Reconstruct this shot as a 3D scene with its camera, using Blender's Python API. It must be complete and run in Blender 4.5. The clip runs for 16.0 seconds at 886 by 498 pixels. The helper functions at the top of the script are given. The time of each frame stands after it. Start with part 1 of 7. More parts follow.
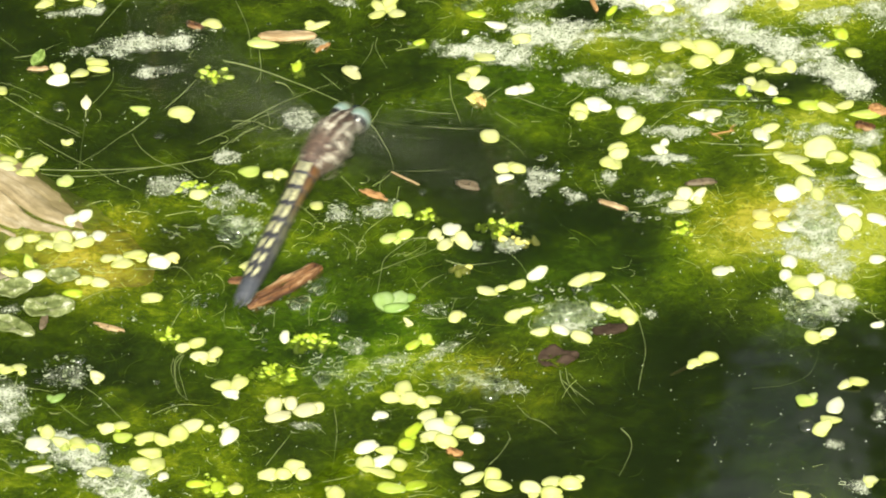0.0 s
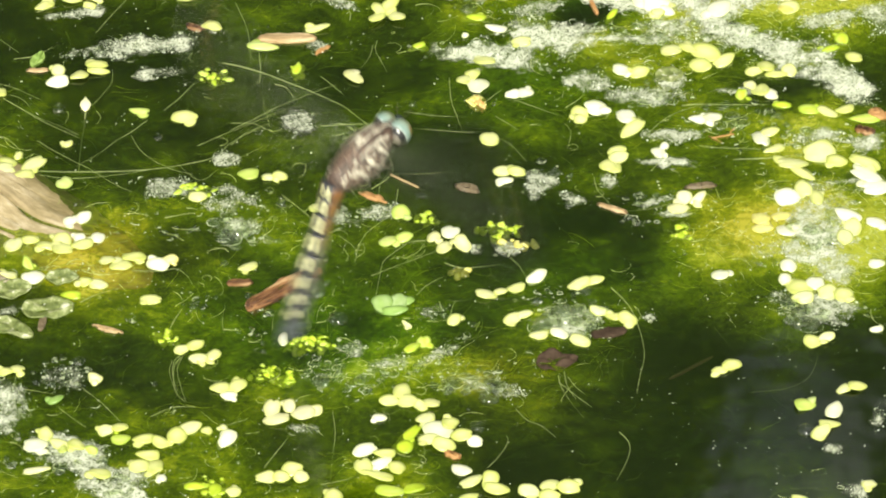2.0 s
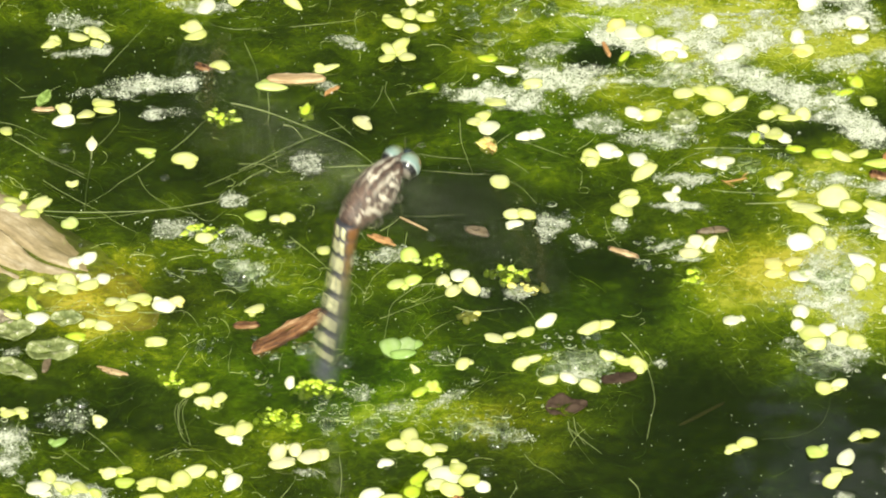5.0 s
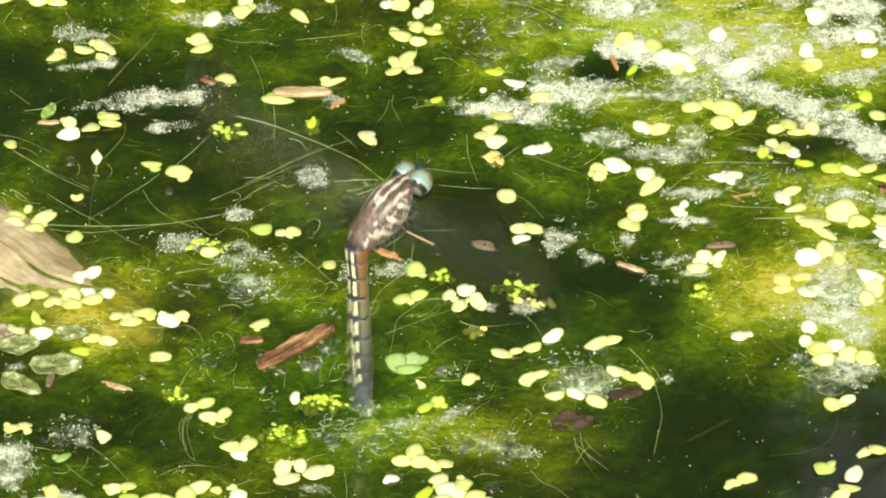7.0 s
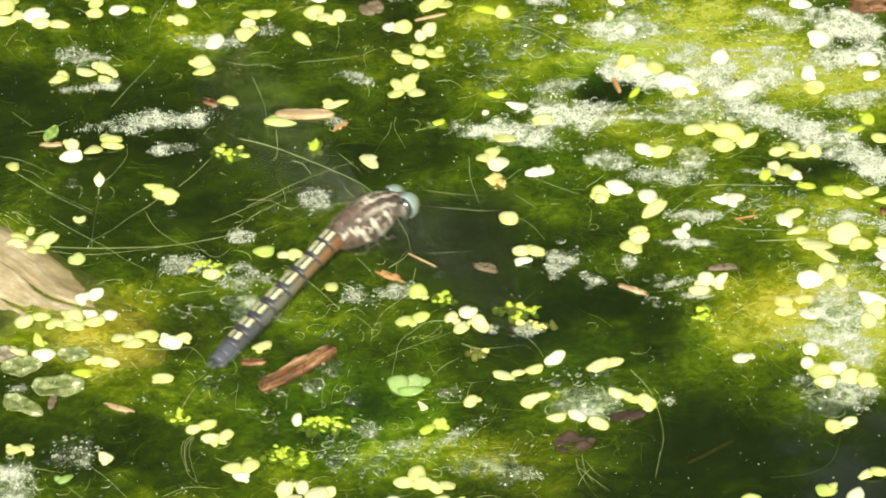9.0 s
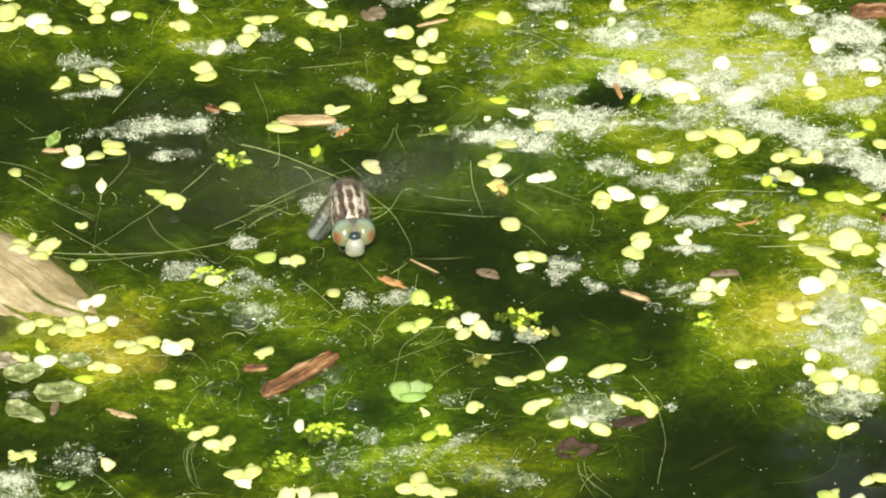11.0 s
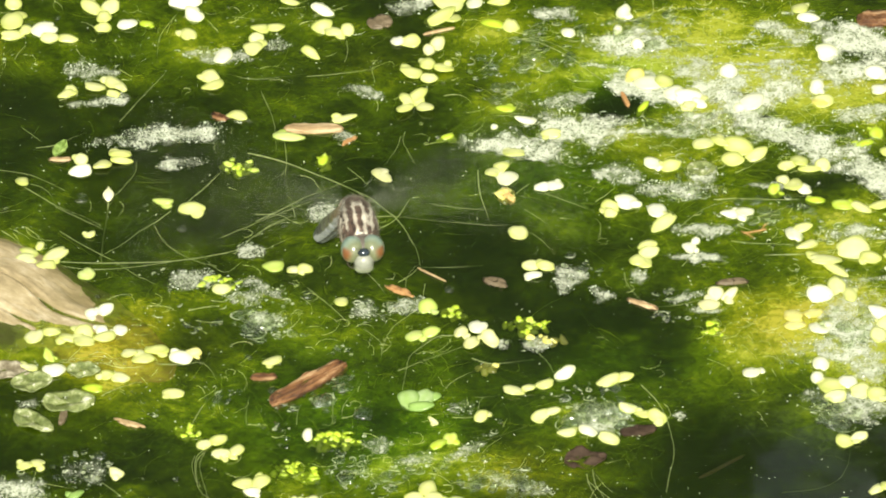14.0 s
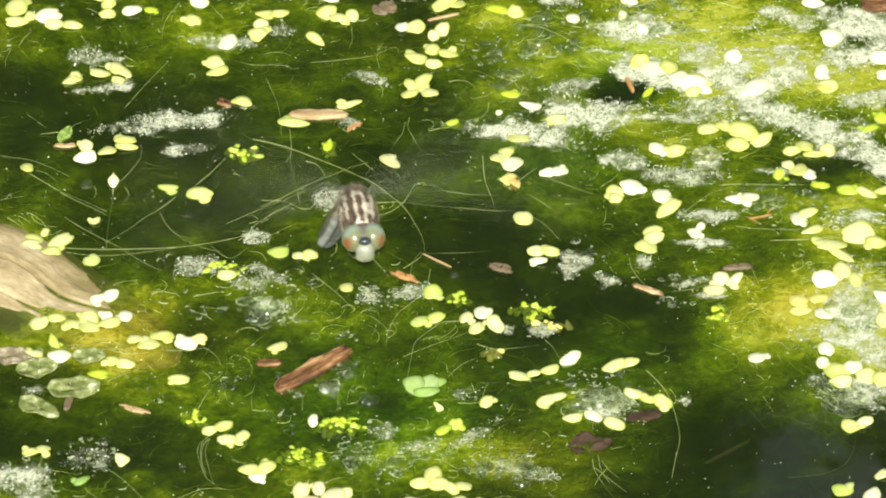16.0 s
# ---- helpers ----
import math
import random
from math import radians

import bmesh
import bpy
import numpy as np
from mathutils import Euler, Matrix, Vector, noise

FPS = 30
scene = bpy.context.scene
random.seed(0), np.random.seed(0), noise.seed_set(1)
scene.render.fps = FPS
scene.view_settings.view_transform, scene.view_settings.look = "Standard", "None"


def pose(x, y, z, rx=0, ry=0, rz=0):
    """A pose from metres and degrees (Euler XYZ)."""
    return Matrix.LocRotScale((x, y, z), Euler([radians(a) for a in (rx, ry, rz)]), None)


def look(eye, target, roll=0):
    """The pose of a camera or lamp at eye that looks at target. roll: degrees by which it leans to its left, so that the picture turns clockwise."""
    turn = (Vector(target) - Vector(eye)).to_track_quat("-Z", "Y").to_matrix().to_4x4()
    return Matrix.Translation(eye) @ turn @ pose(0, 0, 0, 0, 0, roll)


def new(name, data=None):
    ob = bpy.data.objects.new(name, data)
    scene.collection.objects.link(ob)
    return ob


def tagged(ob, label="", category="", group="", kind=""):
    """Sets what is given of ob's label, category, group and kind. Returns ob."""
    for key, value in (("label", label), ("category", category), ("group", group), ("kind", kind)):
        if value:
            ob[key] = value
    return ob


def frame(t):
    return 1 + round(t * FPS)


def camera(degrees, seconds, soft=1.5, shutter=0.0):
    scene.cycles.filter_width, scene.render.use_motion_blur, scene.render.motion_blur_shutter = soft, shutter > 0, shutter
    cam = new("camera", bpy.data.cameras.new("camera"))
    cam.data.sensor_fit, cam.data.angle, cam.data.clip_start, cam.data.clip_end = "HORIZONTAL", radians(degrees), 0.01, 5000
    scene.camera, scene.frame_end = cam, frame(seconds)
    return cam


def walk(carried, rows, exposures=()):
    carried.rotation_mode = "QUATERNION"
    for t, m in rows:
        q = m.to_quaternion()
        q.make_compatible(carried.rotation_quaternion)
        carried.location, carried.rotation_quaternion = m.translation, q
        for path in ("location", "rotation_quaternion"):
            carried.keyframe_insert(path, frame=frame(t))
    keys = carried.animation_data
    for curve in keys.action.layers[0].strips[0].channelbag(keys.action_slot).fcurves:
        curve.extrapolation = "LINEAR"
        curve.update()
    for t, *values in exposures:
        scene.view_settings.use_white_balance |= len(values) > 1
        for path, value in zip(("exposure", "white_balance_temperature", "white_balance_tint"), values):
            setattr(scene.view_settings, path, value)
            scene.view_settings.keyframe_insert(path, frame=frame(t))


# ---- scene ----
cam = camera(3.45, 16.0, soft=1.95, shutter=0.9)
walk(cam, [
    (0, look((-0.00511, -1.38883, 1.08410), (0.001676, -0.011999, 0), -0.461)),
    (0.5, look((-0.00496, -1.38826, 1.08320), (0.001705, -0.012221, 0), -0.456)),
    (1, look((-0.00494, -1.38788, 1.08281), (0.001723, -0.012390, 0), -0.447)),
    (1.5, look((-0.00545, -1.38789, 1.08263), (0.001735, -0.012393, 0), -0.342)),
    (2, look((-0.00398, -1.38829, 1.08261), (0.001797, -0.011443, 0), -0.302)),
    (2.5, look((-0.00344, -1.38819, 1.08265), (0.001858, -0.009763, 0), -0.168)),
    (3, look((-0.00227, -1.38916, 1.08262), (0.001905, -0.008106, 0), -0.140)),
    (3.5, look((-0.00264, -1.38850, 1.08077), (0.001946, -0.006476, 0), -0.065)),
    (4, look((-0.00287, -1.38317, 1.07710), (0.001658, -0.004694, 0), -0.008)),
    (6.5, look((-0.00058, -1.36764, 1.06685), (0.000124, -0.001502, 0), -0.014)),
    (7, look((0.00000, -1.36587, 1.06687), (0.000000, -0.000340, 0), -0.000)),
    (7.5, look((-0.00092, -1.36566, 1.06607), (-0.000095, 0.001712, 0), 0.023)),
    (8, look((0.00064, -1.36684, 1.06576), (-0.000167, 0.003408, 0), -0.003)),
    (8.5, look((0.00127, -1.36730, 1.06535), (-0.000232, 0.003914, 0), -0.019)),
    (9, look((0.00117, -1.36781, 1.06593), (-0.000253, 0.003911, 0), -0.015)),
    (11.5, look((-0.00031, -1.36715, 1.06826), (-0.000694, 0.005236, 0), 0.009)),
    (12, look((-0.00161, -1.36683, 1.06809), (-0.000823, 0.005681, 0), 0.009)),
    (12.5, look((-0.00251, -1.36630, 1.06848), (-0.000959, 0.006122, 0), 0.021)),
    (13, look((-0.00361, -1.36610, 1.06887), (-0.001119, 0.006532, 0), 0.029)),
    (13.5, look((-0.00433, -1.36594, 1.06848), (-0.001225, 0.006750, 0), 0.026)),
    (14, look((-0.00501, -1.36572, 1.06930), (-0.001373, 0.006717, 0), 0.057)),
    (14.5, look((-0.00498, -1.36554, 1.06763), (-0.001510, 0.006338, 0), 0.012)),
    (15, look((-0.00614, -1.36576, 1.06746), (-0.001665, 0.005663, 0), 0.031)),
    (15.5, look((-0.00599, -1.36461, 1.06796), (-0.001787, 0.004911, 0), -0.004)),
    (16, look((-0.00620, -1.36608, 1.06850), (-0.001985, 0.003975, 0), 0.001)),
], exposures=[(0, 0.60), (16, 0.60)])
# ---- world, sun and exposure are set with the camera above ----
MM = 0.001
world = bpy.data.worlds.new("sky")
scene.world = world
world.use_nodes = True
wn = world.node_tree.nodes
sky = wn.new("ShaderNodeTexSky")
sky.sky_type, sky.sun_disc = "NISHITA", False
sky.sun_elevation, sky.sun_rotation = radians(38.5), radians(180)
sky.dust_density = 2.0
wn["Background"].inputs["Strength"].default_value = 0.05
# thin broken cloud over the blue
at, wisp, bank, cover_map, cloudy = (wn.new("ShaderNode" + q) for q in ("TexCoord", "TexNoise", "TexNoise", "MapRange", "Mix"))
wl = world.node_tree.links
wisp.inputs["Scale"].default_value, wisp.inputs["Detail"].default_value, wisp.inputs["Distortion"].default_value = 95, 5, 1.2
bank.inputs["Scale"].default_value, bank.inputs["Detail"].default_value = 5, 3
for q in (wisp, bank):
    wl.new(at.outputs["Generated"], q.inputs["Vector"])
heap = wn.new("ShaderNodeMath")
heap.operation = "ADD"
wl.new(wisp.outputs["Fac"], heap.inputs[0])
wl.new(bank.outputs["Fac"], heap.inputs[1])
wl.new(heap.outputs[0], cover_map.inputs[0])
cover_map.inputs[1].default_value, cover_map.inputs[2].default_value, cover_map.inputs[4].default_value = 0.70, 1.10, 0.95
cloudy.data_type = "RGBA"
cloudy.inputs[7].default_value = (11.0, 10.9, 10.4, 1)
wl.new(cover_map.outputs[0], cloudy.inputs[0])
wl.new(sky.outputs["Color"], cloudy.inputs[6])
wl.new(cloudy.outputs[2], wn["Background"].inputs["Color"])
sun_data = bpy.data.lights.new("sun", "SUN")
sun_data.energy, sun_data.angle, sun_data.color = 5.0, radians(0.53), (0.98, 0.96, 0.78)
sun = new("sun", sun_data)
sun.matrix_world = look((0.003, -0.783, 0.622), (0, 0, 0))


# ---- materials ----
def nodes_of(name):
    m = bpy.data.materials.new(name)
    m.use_nodes = True
    n, k = m.node_tree.nodes, m.node_tree.links
    return m, n, k, n["Principled BSDF"]


def ramp(n, k, source, stops):
    r = n.new("ShaderNodeValToRGB")
    e = r.color_ramp.elements
    while len(e) < len(stops):
        e.new(0.5)
    for el, (p, c) in zip(e, stops):
        el.position, el.color = p, (*c, 1)
    k.new(source, r.inputs["Fac"])
    return r.outputs["Color"]


def noise_of(n, k, scale, detail=4.0, rough=0.55, coord="Object", stretch=(1, 1, 1), distort=0.0):
    tc, mp, t = n.new("ShaderNodeTexCoord"), n.new("ShaderNodeMapping"), n.new("ShaderNodeTexNoise")
    mp.inputs["Scale"].default_value = stretch
    k.new(tc.outputs[coord], mp.inputs["Vector"])
    k.new(mp.outputs["Vector"], t.inputs["Vector"])
    t.inputs["Scale"].default_value, t.inputs["Detail"].default_value = scale, detail
    t.inputs["Roughness"].default_value, t.inputs["Distortion"].default_value = rough, distort
    return t.outputs["Fac"]


def maths(n, k, op, a, b=None, c=None):
    m = n.new("ShaderNodeMath")
    m.operation = op
    for i, v in enumerate((a, b, c)):
        if v is None:
            continue
        if isinstance(v, (int, float)):
            m.inputs[i].default_value = v
        else:
            k.new(v, m.inputs[i])
    return m.outputs[0]


def mixed(n, k, fac, a, b):
    m = n.new("ShaderNodeMix")
    m.data_type = "RGBA"
    for i, v in ((0, fac), (6, a), (7, b)):
        if isinstance(v, (int, float)):
            m.inputs[i].default_value = v
        elif isinstance(v, tuple):
            m.inputs[i].default_value = (*v, 1)
        else:
            k.new(v, m.inputs[i])
    return m.outputs[2]


def bumped(n, k, bsdf, height, strength=0.3, distance=0.0002):
    b = n.new("ShaderNodeBump")
    b.inputs["Strength"].default_value, b.inputs["Distance"].default_value = strength, distance
    k.new(height, b.inputs["Height"])
    k.new(b.outputs["Normal"], bsdf.inputs["Normal"])


def grainy(name, stops, scale, rough=0.6, bump=0.3, stretch=(1, 1, 1), distance=0.0002, coat=0.0, sub=0.0, fine=6.0):
    """Two scales of noise on one colour ramp, with relief and uneven gloss."""
    m, n, k, p = nodes_of(name)
    big = noise_of(n, k, scale, 3, 0.5, stretch=stretch)
    small = noise_of(n, k, scale * fine, 5, 0.65, stretch=stretch)
    f = maths(n, k, "ADD", maths(n, k, "MULTIPLY", big, 0.6), maths(n, k, "MULTIPLY", small, 0.4))
    k.new(ramp(n, k, f, stops), p.inputs["Base Color"])
    k.new(maths(n, k, "MULTIPLY_ADD", small, 0.3, rough - 0.15), p.inputs["Roughness"])
    p.inputs["Coat Weight"].default_value = coat
    p.inputs["Coat Roughness"].default_value = 0.12
    if sub:
        p.inputs["Subsurface Weight"].default_value = sub
        p.inputs["Subsurface Radius"].default_value = (0.0006, 0.0008, 0.0002)
        p.inputs["Subsurface Scale"].default_value = 0.5
    bumped(n, k, p, f, bump, distance)
    return m


def frond_mat(name, light, dark, tip, coat=0.35, rough=0.45):
    """Duckweed: each frond a little different, mottled, with a faint rib; darker rim, and a centre coloured pale for
    glare.
    """
    m, n, k, p = nodes_of(name)
    info = n.new("ShaderNodeObjectInfo")
    big = noise_of(n, k, 2.2, 3, 0.5)
    small = noise_of(n, k, 14, 4, 0.6)
    f = maths(n, k, "ADD", maths(n, k, "MULTIPLY", big, 0.45), maths(n, k, "MULTIPLY", info.outputs["Random"], 0.55))
    c = ramp(n, k, f, [(0.2, dark), (0.58, light), (0.85, tuple(min(0.78, v * 0.85 + 0.16) for v in light))])
    spots = maths(n, k, "GREATER_THAN", maths(n, k, "ADD", small, maths(n, k, "MULTIPLY", info.outputs["Random"], 0.08)), 0.72)
    c = mixed(n, k, maths(n, k, "MULTIPLY", spots, 0.35), c, tip)
    tc, flat, far = n.new("ShaderNodeTexCoord"), n.new("ShaderNodeVectorMath"), n.new("ShaderNodeVectorMath")
    flat.operation, far.operation = "MULTIPLY", "LENGTH"
    flat.inputs[1].default_value = (1, 1, 0)
    k.new(tc.outputs["Object"], flat.inputs[0])
    k.new(flat.outputs["Vector"], far.inputs[0])
    rim = ramp(n, k, maths(n, k, "ADD", far.outputs["Value"], maths(n, k, "MULTIPLY_ADD", big, 0.3, -0.15)), [(0.32, (0, 0, 0)), (0.52, (0.85, 0.85, 0.85))])
    c = mixed(n, k, rim, c, tuple(v * 0.86 for v in dark))
    # overexposed glare on the pad's middle, mixed in as a paler colour
    glare_core = ramp(n, k, maths(n, k, "ADD", far.outputs["Value"], maths(n, k, "MULTIPLY_ADD", info.outputs["Random"], 0.3, maths(n, k, "MULTIPLY", big, 0.35))), [(0.28, (0.6, 0.6, 0.6)), (0.62, (0, 0, 0))])
    c = mixed(n, k, glare_core, c, tuple(min(0.78, 1.28 * v + 0.03) for v in light))
    k.new(c, p.inputs["Base Color"])
    k.new(maths(n, k, "MULTIPLY_ADD", small, 0.35, rough - 0.15), p.inputs["Roughness"])
    p.inputs["Coat Weight"].default_value, p.inputs["Coat Roughness"].default_value = coat, 0.2
    bumped(n, k, p, small, 0.25, 0.00015)
    return m


FRONDS = {
    "y": frond_mat("duckweed yellow-green", (0.58, 0.60, 0.25), (0.45, 0.50, 0.11), (0.66, 0.54, 0.16)),
    # white of sun glare on wet fronds, put into the base colour
    "w": frond_mat("duckweed white with glare", (0.74, 0.74, 0.56), (0.62, 0.65, 0.38), (0.70, 0.62, 0.38), 0.6, 0.35),
    "p": frond_mat("duckweed pale cream", (0.66, 0.64, 0.36), (0.53, 0.55, 0.20), (0.58, 0.42, 0.18)),
    "g": frond_mat("duckweed fresh green", (0.43, 0.51, 0.13), (0.33, 0.43, 0.07), (0.44, 0.44, 0.10)),
    "l": frond_mat("duckweed lime", (0.42, 0.54, 0.025), (0.27, 0.38, 0.012), (0.36, 0.34, 0.06)),
    "o": frond_mat("duckweed ageing yellow", (0.68, 0.64, 0.22), (0.60, 0.54, 0.11), (0.52, 0.22, 0.05)),
    "m": frond_mat("duckweed mid green", (0.24, 0.36, 0.09), (0.18, 0.30, 0.06), (0.46, 0.50, 0.2)),
}


def ochre_drift(n, k, colour):
    """Parts of the algae have gone ochre: a slow change of hue over the pond, strongest where they rot; others are fresh green."""
    f = ramp(n, k, noise_of(n, k, 38, 3, 0.6), [(0.52, (0, 0, 0)), (0.72, (0.5, 0.5, 0.5))])
    at = n.new("ShaderNodeAttribute")
    at.attribute_name = "ochre"
    fine = noise_of(n, k, 320, 4, 0.65)
    f = maths(n, k, "ADD", f, maths(n, k, "MULTIPLY", at.outputs["Fac"], maths(n, k, "MULTIPLY_ADD", fine, 1.6, 0.2)))
    cl = n.new("ShaderNodeClamp")
    k.new(f, cl.inputs[0])
    t = n.new("ShaderNodeMix")
    t.data_type, t.blend_type = "RGBA", "MULTIPLY"
    k.new(cl.outputs[0], t.inputs[0])
    k.new(colour, t.inputs[6])
    t.inputs[7].default_value = (1.20, 0.95, 1.0, 1)
    fresh, fc = n.new("ShaderNodeMix"), n.new("ShaderNodeClamp")
    fresh.data_type, fresh.blend_type = "RGBA", "MULTIPLY"
    k.new(maths(n, k, "MULTIPLY", at.outputs["Fac"], -1.0), fc.inputs[0])
    k.new(fc.outputs[0], fresh.inputs[0])
    k.new(t.outputs[2], fresh.inputs[6])
    fresh.inputs[7].default_value = (0.72, 1.02, 1.0, 1)
    return fresh.outputs[2]


def see_through(name, tint, gloss, ior, bump_scale=0.0, bump=0.0, rough=0.02, extra=0.0, murk=None):
    """Clear skin: what is behind shows through, a Fresnel gloss lies on it."""
    m, n, k, p = nodes_of(name)
    n.remove(p)
    tr, gl, mx, fr = (n.new("ShaderNode" + s) for s in ("BsdfTransparent", "BsdfGlossy", "MixShader", "LayerWeight"))
    tr.inputs["Color"].default_value = (*tint, 1)
    gl.inputs["Color"].default_value = (*gloss, 1)
    gl.inputs["Roughness"].default_value = rough
    fr.inputs["Blend"].default_value = 0.5
    head_on = ((ior - 1) / (ior + 1)) ** 2 + extra
    fac = maths(n, k, "MULTIPLY_ADD", maths(n, k, "POWER", fr.outputs["Facing"], 4.0), 0.97, head_on)
    k.new(fac, mx.inputs[0])
    under = tr.outputs[0]
    if murk:
        # fine suspended matter, in drifting clouds
        df, mm = n.new("ShaderNodeBsdfDiffuse"), n.new("ShaderNodeMixShader")
        at = n.new("ShaderNodeAttribute")
        at.attribute_name = "cover"
        grain = noise_of(n, k, 1300, 6, 0.72, stretch=(0.85, 1, 1), distort=1.0)
        f = maths(n, k, "ADD", at.outputs["Fac"], maths(n, k, "MULTIPLY_ADD", grain, 1.15, -0.575))
        wisps = noise_of(n, k, 240, 6, 0.62, stretch=(0.8, 1, 1), distort=1.2)
        f = maths(n, k, "ADD", f, maths(n, k, "MULTIPLY_ADD", wisps, 0.8, -0.40))
        k.new(ochre_drift(n, k, ramp(n, k, f, murk[0])), df.inputs["Color"])
        k.new(maths(n, k, "MULTIPLY_ADD", noise_of(n, k, 90, 4, 0.6), murk[1], murk[2]), mm.inputs[0])
        k.new(under, mm.inputs[1])
        k.new(df.outputs[0], mm.inputs[2])
        under = mm.outputs[0]
    k.new(under, mx.inputs[1])
    k.new(gl.outputs[0], mx.inputs[2])
    k.new(mx.outputs[0], n["Material Output"].inputs["Surface"])
    if bump:
        b = n.new("ShaderNodeBump")
        b.inputs["Strength"].default_value, b.inputs["Distance"].default_value = bump, 0.001
        k.new(noise_of(n, k, bump_scale, 3, 0.5), b.inputs["Height"])
        k.new(b.outputs["Normal"], gl.inputs["Normal"])
        k.new(b.outputs["Normal"], fr.inputs["Normal"])
    return m


WATER = see_through("pond water", (0.93, 0.96, 0.84), (1, 1, 1), 1.33, 45, 0.05, 0.03, 0.03,
                    murk=([(0.06, (0.007, 0.015, 0.001)), (0.36, (0.024, 0.043, 0.001)), (0.60, (0.066, 0.110, 0.001)), (0.80, (0.20, 0.255, 0.005)), (1.0, (0.44, 0.47, 0.05))], 0.5, 0.33))
BUBBLE = see_through("bubble skin", (0.97, 0.985, 0.95), (1, 1, 1), 1.25, 0, 0, 0.16, 0.03)
GEL = see_through("wet algae jelly", (0.90, 0.94, 0.82), (1, 1, 1), 1.33, 1100, 0.7, 0.11, 0.05)


def algae_mat():
    """Filamentous algae over the pond bed: thin cover shows the dark bed, thick cover is yellow-green."""
    m, n, k, p = nodes_of("filamentous algae")
    at = n.new("ShaderNodeAttribute")
    at.attribute_name = "cover"
    fine = noise_of(n, k, 1500, 6, 0.74, stretch=(0.8, 1, 1), distort=0.8)
    mid = noise_of(n, k, 190, 4, 0.6, stretch=(0.75, 1, 1), distort=1.4)
    f = maths(n, k, "ADD", at.outputs["Fac"], maths(n, k, "MULTIPLY_ADD", fine, 1.05, -0.525))
    f = maths(n, k, "ADD", f, maths(n, k, "MULTIPLY_ADD", mid, 0.8, -0.40))
    c = ramp(n, k, f, [(0.06, (0.006, 0.013, 0.001)), (0.34, (0.022, 0.043, 0.001)), (0.58, (0.085, 0.148, 0.002)),
                       (0.80, (0.23, 0.30, 0.006)), (1.0, (0.46, 0.50, 0.06))])
    k.new(ochre_drift(n, k, c), p.inputs["Base Color"])
    p.inputs["Specular IOR Level"].default_value = 0.08
    p.inputs["Roughness"].default_value = 0.7
    bumped(n, k, p, fine, 0.6, 0.0006)
    return m


ALGAE = algae_mat()


def strand_mat():
    m, n, k, p = nodes_of("algae filament")
    g = n.new("ShaderNodeNewGeometry")
    at = n.new("ShaderNodeAttribute")
    at.attribute_name = "cover"
    f = maths(n, k, "ADD", maths(n, k, "MULTIPLY", g.outputs["Random Per Island"], 0.45), maths(n, k, "MULTIPLY", at.outputs["Fac"], 0.62))
    c = ramp(n, k, f, [(0.1, (0.018, 0.032, 0.001)), (0.45, (0.070, 0.110, 0.002)), (0.75, (0.20, 0.26, 0.008)), (1.0, (0.46, 0.49, 0.09))])
    k.new(c, p.inputs["Base Color"])
    p.inputs["Specular IOR Level"].default_value = 0.15
    p.inputs["Roughness"].default_value = 0.45
    return m


STRAND = strand_mat()
# filaments whose pale tone imitates white glints on wet algae
WISP = grainy("algae wisp and glint", [(0.35, (0.20, 0.27, 0.03)), (0.65, (0.56, 0.60, 0.28))], 300, 0.4, 0.1)
MUD = grainy("pond mud", [(0.3, (0.010, 0.012, 0.005)), (0.7, (0.022, 0.026, 0.010))], 90, 0.8, 0.5)
THREAD = grainy("pale thread", [(0.3, (0.12, 0.155, 0.04)), (0.7, (0.30, 0.34, 0.14))], 300, 0.5, 0.2)


def froth_bubble_mat():
    """Tiny bubbles, each a little different: some clear and dull, some bright white."""
    m, n, k, p = nodes_of("froth bubbles")
    g = n.new("ShaderNodeNewGeometry")
    c = ramp(n, k, g.outputs["Random Per Island"], [(0.0, (0.05, 0.075, 0.02)), (0.30, (0.18, 0.22, 0.12)), (0.75, (0.40, 0.44, 0.33)), (0.94, (0.58, 0.61, 0.52)), (1.0, (0.86, 0.87, 0.82))])
    k.new(c, p.inputs["Base Color"])
    p.inputs["Roughness"].default_value = 0.3
    p.inputs["Coat Weight"].default_value = 0.5
    return m


FOAM = froth_bubble_mat()


